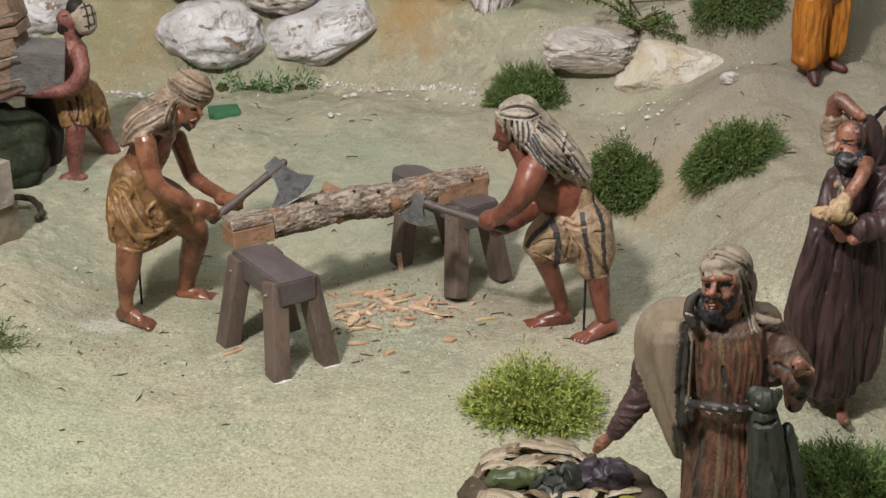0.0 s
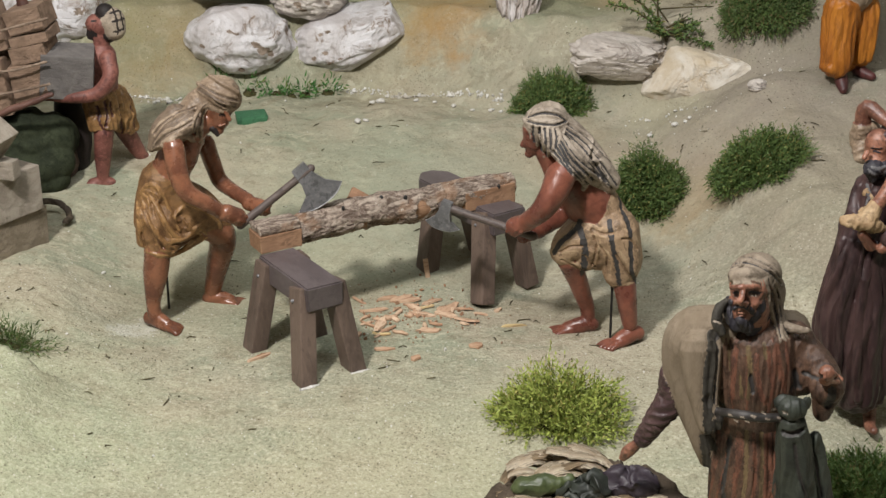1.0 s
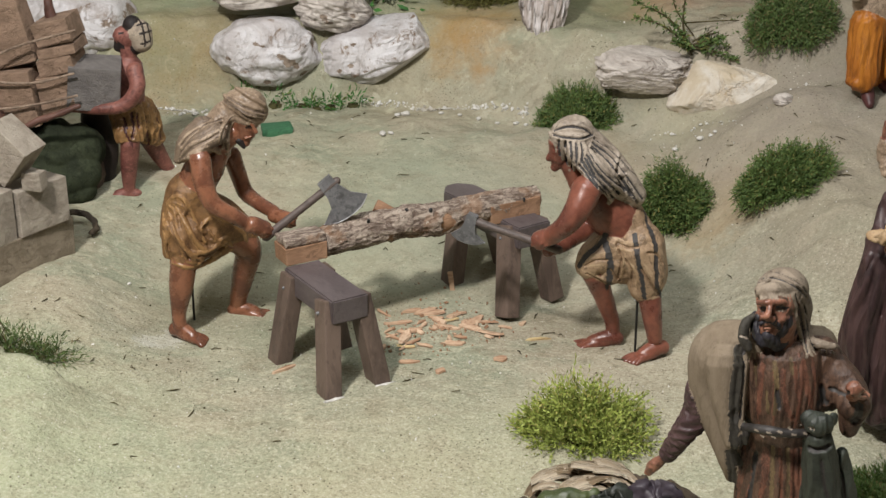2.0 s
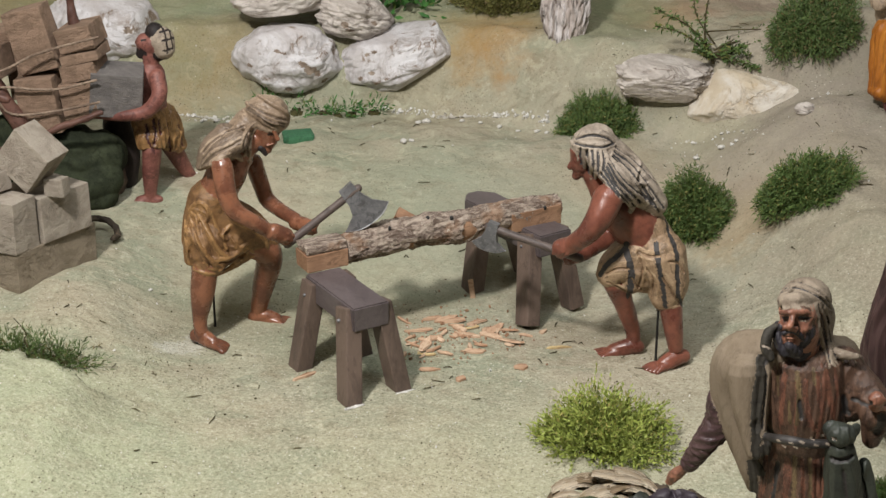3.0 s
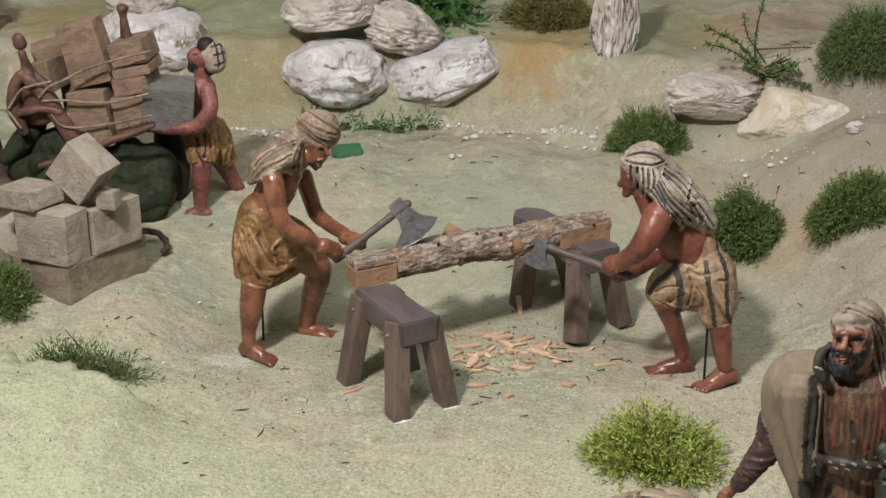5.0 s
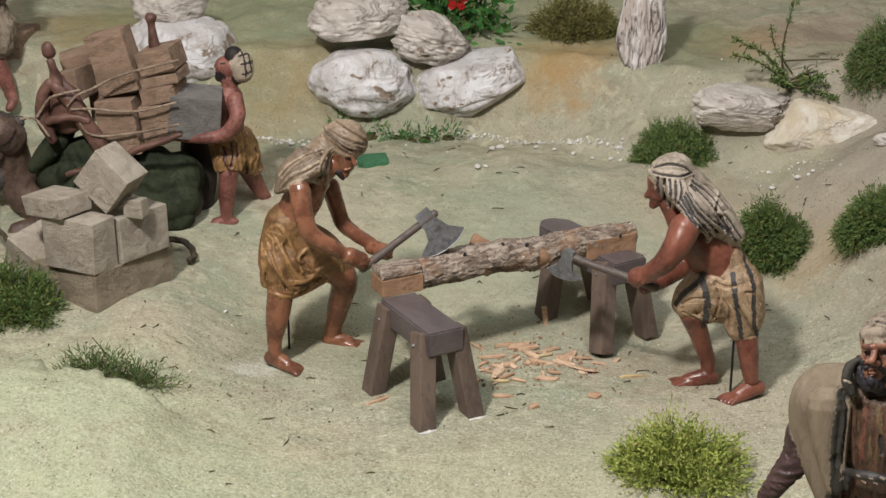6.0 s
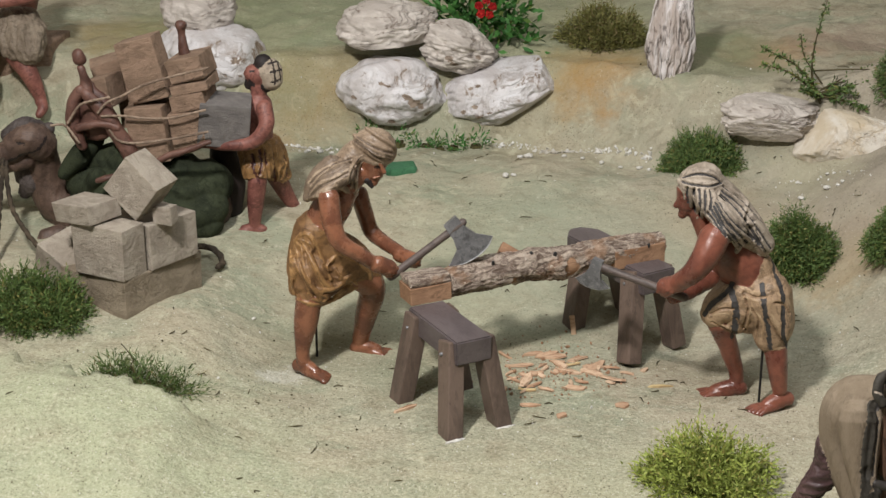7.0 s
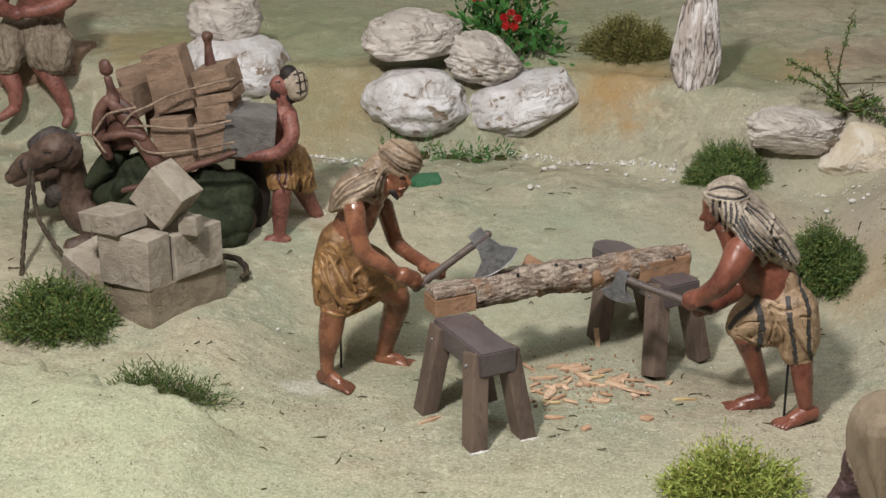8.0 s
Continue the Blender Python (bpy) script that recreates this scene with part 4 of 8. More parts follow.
    s.limb("scarf", (-0.098, -0.004, 0.291, 0.0025), (-0.086, -0.010, 0.297, 0.0034), (-0.069, -0.015, 0.297, 0.0034), (-0.055, -0.011, 0.287, 0.0025))
    s.stroke("stripe", 0.0037, 0.0004, (-0.035, -0.024, 0.162), (-0.044, -0.025, 0.148), (-0.058, -0.025, 0.135), (-0.066, -0.019, 0.118))
    s.stroke("stripe", 0.0040, 0.0004, (-0.036, -0.025, 0.155), (-0.030, -0.034, 0.134), (-0.029, -0.030, 0.110), (-0.028, -0.014, 0.087))
    s.stroke("stripe", 0.0030, 0.0004, (-0.001, -0.034, 0.166), (0.002, -0.047, 0.139), (0.009, -0.043, 0.108), (0.014, -0.039, 0.082))
    s.stroke("stripe", 0.0034, 0.0004, (0.015, -0.002, 0.183), (0.020, -0.032, 0.165), (0.025, -0.042, 0.140), (0.025, -0.043, 0.123))
    s.stroke("stripe", 0.0030, 0.0004, (0.026, -0.043, 0.123), (0.028, -0.041, 0.100), (0.036, -0.026, 0.079))
    s.stroke(None, 0.0030, 0.0016, (-0.097, -0.016, 0.268), (-0.101, -0.013, 0.265))
    # flat strands of the headscarf, with dark stripes in the furrows between them
    for line in (
            [(-0.0550, -0.0420, 0.2920), (-0.0260, -0.0420, 0.2700), (0.0120, -0.0420, 0.2330)],
            [(-0.0570, -0.0420, 0.2870), (-0.0280, -0.0420, 0.2630), (0.0070, -0.0420, 0.2210)],
            [(-0.0580, -0.0420, 0.2820), (-0.0320, -0.0420, 0.2590), (0.0040, -0.0420, 0.2040)],
            [(-0.0590, -0.0420, 0.2790), (-0.0360, -0.0420, 0.2540), (-0.0050, -0.0420, 0.2100)],
            [(-0.0600, -0.0420, 0.2750), (-0.0400, -0.0420, 0.2490), (-0.0130, -0.0420, 0.2240)]):
        s.strand("scarf", 0.0030, line)
    for line in (
            [(-0.0620, -0.0420, 0.2710), (-0.0470, -0.0420, 0.2470), (-0.0190, -0.0420, 0.2210)],
            [(-0.0640, -0.0420, 0.2670), (-0.0510, -0.0420, 0.2450), (-0.0270, -0.0420, 0.2160)],
            [(-0.0670, -0.0420, 0.2630), (-0.0540, -0.0420, 0.2410), (-0.0340, -0.0420, 0.2130)],
            [(-0.0690, -0.0420, 0.2580), (-0.0590, -0.0420, 0.2420), (-0.0430, -0.0420, 0.2210)],
            [(-0.0750, -0.0420, 0.2550), (-0.0650, -0.0420, 0.2460), (-0.0530, -0.0420, 0.2330)]):
        s.strand("scarf", 0.0030, line)
    for line in (
            [(-0.0990, -0.0250, 0.2830), (-0.0990, -0.0250, 0.2750), (-0.0980, -0.0250, 0.2670)],
            [(-0.0910, -0.0250, 0.2800), (-0.0900, -0.0250, 0.2690), (-0.0890, -0.0250, 0.2580)],
            [(-0.0840, -0.0250, 0.2790), (-0.0820, -0.0250, 0.2640), (-0.0810, -0.0250, 0.2440)],
            [(-0.0780, -0.0250, 0.2780), (-0.0760, -0.0250, 0.2630), (-0.0760, -0.0250, 0.2440)],
            [(-0.0710, -0.0250, 0.2780), (-0.0690, -0.0250, 0.2640), (-0.0710, -0.0250, 0.2480)],
            [(-0.0650, -0.0250, 0.2780), (-0.0620, -0.0250, 0.2700), (-0.0630, -0.0250, 0.2610)]):
        s.strand("scarf", 0.0024, line)
    for line in (
            [(-0.1050, -0.0200, 0.2840), (-0.0900, -0.0200, 0.2800), (-0.0700, -0.0200, 0.2780), (-0.0540, -0.0200, 0.2840)],
            [(-0.1020, -0.0200, 0.2900), (-0.0880, -0.0200, 0.2850), (-0.0680, -0.0200, 0.2840), (-0.0550, -0.0200, 0.2880)],
            [(-0.1000, -0.0200, 0.2940), (-0.0840, -0.0200, 0.2980), (-0.0650, -0.0200, 0.2960), (-0.0550, -0.0200, 0.2880)],
            [(-0.0980, -0.0200, 0.2900), (-0.0810, -0.0200, 0.2930), (-0.0650, -0.0200, 0.2910), (-0.0570, -0.0200, 0.2860)]):
        s.strand("scarf", 0.0026, line)
    for line in (
            [(-0.0560, -0.0420, 0.2890), (-0.0270, -0.0420, 0.2670), (0.0100, -0.0420, 0.2270)],
            [(-0.0570, -0.0420, 0.2840), (-0.0300, -0.0420, 0.2610), (0.0060, -0.0420, 0.2120)],
            [(-0.0580, -0.0420, 0.2800), (-0.0340, -0.0420, 0.2560), (0.0000, -0.0420, 0.2070)],
            [(-0.0590, -0.0420, 0.2770), (-0.0380, -0.0420, 0.2520), (-0.0090, -0.0420, 0.2170)],
            [(-0.0610, -0.0420, 0.2730), (-0.0440, -0.0420, 0.2480), (-0.0160, -0.0420, 0.2230)],
            [(-0.0630, -0.0420, 0.2690), (-0.0490, -0.0420, 0.2460), (-0.0230, -0.0420, 0.2190)],
            [(-0.0650, -0.0420, 0.2650), (-0.0530, -0.0420, 0.2430), (-0.0300, -0.0420, 0.2150)],
            [(-0.0680, -0.0420, 0.2600), (-0.0560, -0.0420, 0.2420), (-0.0380, -0.0420, 0.2170)],
            [(-0.0720, -0.0420, 0.2560), (-0.0620, -0.0420, 0.2440), (-0.0480, -0.0420, 0.2270)]):
        s.furrow("stripe", 0.0015, 0.0022, line)
    for line in (
            [(-0.0950, -0.0250, 0.2820), (-0.0950, -0.0250, 0.2720), (-0.0930, -0.0250, 0.2620)],
            [(-0.0870, -0.0250, 0.2800), (-0.0860, -0.0250, 0.2660), (-0.0850, -0.0250, 0.2510)],
            [(-0.0810, -0.0250, 0.2790), (-0.0790, -0.0250, 0.2630), (-0.0780, -0.0250, 0.2440)],
            [(-0.0740, -0.0250, 0.2780), (-0.0730, -0.0250, 0.2630), (-0.0730, -0.0250, 0.2460)],
            [(-0.0680, -0.0250, 0.2780), (-0.0660, -0.0250, 0.2670), (-0.0670, -0.0250, 0.2540)],
            [(-0.1020, -0.0200, 0.2870), (-0.0880, -0.0200, 0.2830), (-0.0680, -0.0200, 0.2810), (-0.0540, -0.0200, 0.2860)],
            [(-0.1000, -0.0200, 0.2920), (-0.0820, -0.0200, 0.2960), (-0.0650, -0.0200, 0.2930), (-0.0560, -0.0200, 0.2870)]):
        s.furrow("stripe", 0.0013, 0.0020, line)
    # soft ridges and creases of the short breeches, lit and shaded in the paint
    for line in (
            [(-0.0620, -0.0350, 0.1300), (-0.0480, -0.0350, 0.1390), (-0.0310, -0.0350, 0.1420)],
            [(-0.0630, -0.0350, 0.1200), (-0.0470, -0.0350, 0.1110), (-0.0280, -0.0350, 0.1030)],
            [(-0.0560, -0.0350, 0.1240), (-0.0420, -0.0350, 0.1260), (-0.0290, -0.0350, 0.1210)],
            [(-0.0190, -0.0350, 0.1550), (-0.0110, -0.0350, 0.1420), (-0.0150, -0.0350, 0.1200), (-0.0150, -0.0350, 0.0970)],
            [(-0.0070, -0.0350, 0.1300), (0.0030, -0.0350, 0.1160), (0.0030, -0.0350, 0.0940)],
            [(0.0120, -0.0350, 0.1270), (0.0240, -0.0350, 0.1090), (0.0330, -0.0350, 0.0900)]):
        s.strand("light", 0.0017, line)
    for line in (
            [(-0.0260, -0.0350, 0.1610), (-0.0100, -0.0350, 0.1550), (0.0050, -0.0350, 0.1560)],
            [(0.0160, -0.0350, 0.1550), (0.0280, -0.0350, 0.1470), (0.0360, -0.0350, 0.1340)],
            [(-0.0260, -0.0350, 0.1480), (-0.0160, -0.0350, 0.1460), (-0.0010, -0.0350, 0.1420)],
            [(-0.0090, -0.0350, 0.0860), (0.0080, -0.0350, 0.0810), (0.0320, -0.0350, 0.0840)],
            [(0.0170, -0.0350, 0.1160), (0.0280, -0.0350, 0.1030), (0.0360, -0.0350, 0.0930)]):
        s.strand("light", 0.0017, line)
    for line in (
            [(-0.0600, -0.0350, 0.1250), (-0.0470, -0.0350, 0.1320), (-0.0320, -0.0350, 0.1320)],
            [(-0.0580, -0.0350, 0.1150), (-0.0440, -0.0350, 0.1070), (-0.0300, -0.0350, 0.0990)],
            [(-0.0230, -0.0350, 0.1530), (-0.0160, -0.0350, 0.1330), (-0.0200, -0.0350, 0.1050)],
            [(-0.0120, -0.0350, 0.1340), (-0.0030, -0.0350, 0.1180), (-0.0050, -0.0350, 0.0900)],
            [(0.0080, -0.0350, 0.1210), (0.0220, -0.0350, 0.1000), (0.0320, -0.0350, 0.0850)],
            [(-0.0230, -0.0350, 0.1550), (-0.0100, -0.0350, 0.1490), (0.0040, -0.0350, 0.1490)],
            [(0.0140, -0.0350, 0.1420), (0.0260, -0.0350, 0.1400), (0.0340, -0.0350, 0.1270)],
            [(-0.0290, -0.0350, 0.1200), (-0.0230, -0.0350, 0.1110), (-0.0160, -0.0350, 0.1050)]):
        s.furrow("crease", 0.0013, 0.0018, line)
    s.build({"skin": SKIN_R, "scarf": PALE_CLOTH, "stripe": STRIPE, "shorts": TAN_MID, "light": TAN_LIGHT, "crease": TAN_CLOTH},
            {"scarf": ((0.7, 0, -0.8), 260, 0.0006, 0.5), "shorts": ((0.1, 0, -1), 70, 0.0016, 0.7), "light": ((0.1, 0, -1), 110, 0.0008, 0.6), "skin": ((0, 0, 1), 60, 0.0009, 0.3)},
            "painted woodcutter statue with striped headscarf and striped short breeches", 0.0010)


scarfed_woodcutter()


def porter():
    s = Statue("porter_statue", (-0.387, 2.22, 0.056), 1.075, 1.17)
    s.limb("skin", (-0.001, -0.020, 0.078, 0.0122), (-0.005, -0.020, 0.044, 0.0106), (-0.007, -0.020, 0.013, 0.0073), (-0.004, -0.020, 0.004, 0.0073))
    s.limb("skin", (0.016, 0.030, 0.071, 0.0133), (0.029, 0.045, 0.035, 0.0100), (0.042, 0.055, 0.009, 0.0067))
    s.foot("skin", (0.008, -0.018, -0.004), (-0.042, -0.024, 0.002), 1, 0.8)
    s.foot("skin", (0.050, 0.056, 0.000), (0.014, 0.040, 0.002), 1, 0.66)
    s.limb("skin", (-0.001, 0.000, 0.124, 0.0181), (-0.001, 0.000, 0.154, 0.0197), (0.001, 0.000, 0.177, 0.0181))
    s.limb("skin", (0.015, -0.035, 0.184, 0.0105), (0.018, -0.045, 0.162, 0.0097), (0.000, -0.050, 0.141, 0.0088), (-0.033, -0.050, 0.136, 0.0072), (-0.059, -0.040, 0.135, 0.0065))
    s.limb("skin", (-0.057, -0.040, 0.136, 0.0073), (-0.071, -0.035, 0.135, 0.0073))
    s.limb("skin", (-0.066, -0.039, 0.142, 0.0025), (-0.077, -0.036, 0.139, 0.0025))
    s.limb("skin", (-0.068, -0.043, 0.136, 0.0025), (-0.077, -0.037, 0.133, 0.0025))
    s.limb("skin", (-0.065, -0.035, 0.142, 0.0025), (-0.069, -0.034, 0.142, 0.0025))
    s.limb("skin", (-0.020, 0.035, 0.169, 0.0100), (-0.040, 0.045, 0.141, 0.0092), (-0.076, 0.030, 0.123, 0.0067), (-0.087, 0.020, 0.126, 0.0066))
    s.limb("skin", (0.002, 0.000, 0.191, 0.0099), (0.004, 0.000, 0.208, 0.0107))
    s.limb("skin", (0.004, 0.000, 0.221, 0.0148), (-0.003, 0.000, 0.222, 0.0123))
    s.limb("skin", (-0.010, 0.000, 0.226, 0.0033), (-0.014, 0.000, 0.222, 0.0033))
    s.limb("hair", (-0.007, 0.000, 0.212, 0.0090), (-0.010, 0.000, 0.207, 0.0066))
    s.limb("hair", (0.010, 0.000, 0.237, 0.0115), (0.016, 0.000, 0.222, 0.0140), (0.013, 0.000, 0.209, 0.0115))
    s.limb("cap", (0.018, 0.000, 0.226, 0.0165), (0.020, 0.000, 0.215, 0.0150))
    s.stroke("hair", 0.0016, 0.0004, (0.020, 0.001, 0.247), (0.028, -0.015, 0.236), (0.028, -0.014, 0.211))
    s.stroke("hair", 0.0016, 0.0004, (0.029, 0.005, 0.244), (0.037, -0.009, 0.235), (0.037, -0.008, 0.214))
    s.stroke("hair", 0.0016, 0.0004, (0.020, -0.014, 0.241), (0.036, 0.005, 0.239))
    s.stroke("hair", 0.0016, 0.0004, (0.023, -0.018, 0.229), (0.040, -0.001, 0.229))
    s.stroke("hair", 0.0016, 0.0004, (0.023, -0.016, 0.215), (0.037, -0.008, 0.216))
    s.limb("shorts", (-0.002, 0.000, 0.132, 0.0197), (-0.002, 0.000, 0.109, 0.0222), (-0.002, -0.015, 0.091, 0.0163))
    s.limb("shorts", (0.009, 0.010, 0.112, 0.0198), (0.018, 0.025, 0.083, 0.0166), (0.022, 0.030, 0.073, 0.0133))
    s.stroke("dark", 0.0020, 0.0008, (-0.004, -0.057, 0.135), (-0.004, -0.028, 0.101), (0.004, -0.031, 0.078))
    s.stroke("dark", 0.0020, 0.0008, (0.010, -0.052, 0.139), (0.006, -0.023, 0.108), (0.003, -0.030, 0.089))
    s.stroke("dark", 0.0020, 0.0008, (0.016, -0.009, 0.131), (0.019, -0.007, 0.104), (0.018, 0.015, 0.069))
    s.stroke("dark", 0.0020, 0.0008, (0.023, 0.007, 0.126), (0.032, 0.015, 0.096), (0.033, 0.022, 0.071))
    s.stroke("hair", 0.0016, 0.0005, (-0.006, -0.010, 0.228), (-0.000, -0.012, 0.229))
    s.stroke("hair", 0.0025, 0.0000, (-0.008, -0.010, 0.217), (-0.004, -0.008, 0.211), (-0.001, -0.010, 0.208))
    s.stroke("dark", 0.0016, 0.0006, (-0.006, -0.021, 0.116), (-0.001, -0.028, 0.102))
    s.stroke("dark", 0.0016, 0.0006, (0.010, -0.018, 0.120), (0.012, -0.021, 0.100))
    s.build({"skin": SKIN_P, "hair": HAIR, "shorts": OCHRE_CLOTH, "cap": CAP_PALE, "dark": SHOE},
            {"shorts": ((0.3, 0, -1), 110, 0.005, 0.9)},
            "painted porter statue with checked cap carrying a block", 0.0014)


porter()


def seated_man():
    s = Statue("seated_statue", (-0.84, 2.6, 0.14), 1.0, 1.1)
    s.limb("skin", (-0.012, 0.000, 0.235, 0.0381), (-0.014, 0.010, 0.195, 0.0363), (-0.030, 0.020, 0.154, 0.0384))
    s.limb("skin", (0.043, -0.030, 0.246, 0.0151), (0.050, -0.040, 0.215, 0.0131), (0.026, -0.060, 0.198, 0.0112), (-0.019, -0.070, 0.190, 0.0093))
    s.limb("skin", (-0.061, -0.030, 0.231, 0.0151), (-0.071, -0.040, 0.195, 0.0131), (-0.033, -0.070, 0.187, 0.0102))
    s.limb("skin", (-0.009, 0.000, 0.273, 0.0172), (-0.003, -0.010, 0.303, 0.0285))
    s.limb("skin", (-0.007, -0.050, 0.100, 0.0159), (0.018, -0.055, 0.065, 0.0140), (0.032, -0.055, 0.026, 0.0093))
    s.limb("skin", (0.032, -0.055, 0.020, 0.0093), (0.038, -0.065, 0.011, 0.0084), (0.034, -0.075, 0.002, 0.0065))
    s.limb("skin", (-0.070, -0.050, 0.092, 0.0159), (-0.054, -0.055, 0.059, 0.0131), (-0.055, -0.055, 0.025, 0.0093))
    s.limb("skin", (-0.057, -0.055, 0.023, 0.0093), (-0.069, -0.070, 0.015, 0.0074), (-0.079, -0.080, 0.010, 0.0056))
    s.limb("shorts", (-0.028, 0.010, 0.147, 0.0402), (0.014, -0.040, 0.124, 0.0282), (0.020, -0.055, 0.106, 0.0205))
    s.limb("shorts", (-0.005, -0.040, 0.124, 0.0263), (-0.001, -0.050, 0.107, 0.0206))
    s.limb("shorts", (-0.043, 0.010, 0.142, 0.0402), (-0.058, -0.040, 0.123, 0.0282), (-0.063, -0.055, 0.105, 0.0205))
    s.limb("shorts", (-0.025, -0.020, 0.134, 0.0265))
    s.pleats("shorts", 6, 0.0057, [(-0.062, -0.050, 0.150), (-0.054, -0.069, 0.125), (-0.059, -0.074, 0.100)], [(0.029, -0.015, 0.142), (0.036, -0.060, 0.125), (0.033, -0.069, 0.098)])
    s.build({"skin": SKIN_P, "shorts": SCARF_CLOTH},
            {"shorts": ((0.2, -0.5, -1), 95, 0.004, 0.8)},
            "painted seated statue in a pale loincloth on a ledge", 0.0018)


seated_man()


def orange_figure():
    s = Statue("standing_statue", (0.7, 2.225, 0.19))
    s.limb("shoe", (-0.018, -0.020, 0.022, 0.0106), (-0.017, -0.030, 0.011, 0.0098), (-0.017, -0.040, 0.004, 0.0065))
    s.limb("shoe", (0.016, 0.010, 0.022, 0.0107), (0.022, 0.000, 0.018, 0.0091), (0.032, -0.010, 0.015, 0.0066))
    s.limb("trousers", (-0.023, -0.015, 0.120, 0.0229), (-0.025, -0.020, 0.080, 0.0212), (-0.026, -0.025, 0.046, 0.0204), (-0.027, -0.025, 0.039, 0.0195))
    s.limb("trousers", (0.016, 0.010, 0.114, 0.0215), (0.017, 0.005, 0.073, 0.0198), (0.015, 0.000, 0.045, 0.0156))
    s.pleats("trousers", 7, 0.0049, [(-0.044, -0.009, 0.119), (-0.045, -0.015, 0.079), (-0.045, -0.022, 0.033)], [(-0.007, -0.031, 0.124), (0.001, -0.007, 0.076), (0.008, 0.005, 0.027)])
    s.pleats("trousers", 4, 0.0049, [(0.005, -0.008, 0.118), (0.007, -0.011, 0.077), (0.006, -0.013, 0.044)], [(0.029, -0.007, 0.118), (0.031, -0.009, 0.076), (0.028, -0.006, 0.041)])
    s.limb("trousers", (-0.045, -0.021, 0.035, 0.0049), (-0.035, -0.040, 0.035, 0.0066), (0.006, 0.013, 0.023, 0.0049))
    s.limb("tunic", (-0.009, 0.000, 0.141, 0.0329), (-0.013, 0.000, 0.182, 0.0346), (-0.018, 0.000, 0.239, 0.0379), (-0.020, 0.000, 0.263, 0.0329))
    s.limb("tunic", (-0.052, 0.000, 0.255, 0.0165), (-0.062, -0.010, 0.201, 0.0148), (-0.048, -0.030, 0.165, 0.0114))
    s.limb("tunic", (0.013, 0.000, 0.254, 0.0165), (0.029, -0.010, 0.200, 0.0148), (0.009, -0.030, 0.164, 0.0114))
    s.limb("skin", (-0.023, 0.000, 0.290, 0.0148), (-0.026, -0.005, 0.311, 0.0246), (-0.030, -0.020, 0.304, 0.0163))
    s.limb("tunic", (-0.026, 0.000, 0.327, 0.0247), (-0.018, 0.020, 0.303, 0.0249))
    s.build({"shoe": SHOE, "trousers": ORANGE, "tunic": BEIGE_CLOTH, "skin": SKIN_R},
            {"trousers": ((0, 0, 1), 100, 0.003, 0.8), "tunic": ((0, 0, 1), 90, 0.003, 0.7)},
            "painted statue in orange trousers and dark red shoes", 0.0018)


orange_figure()


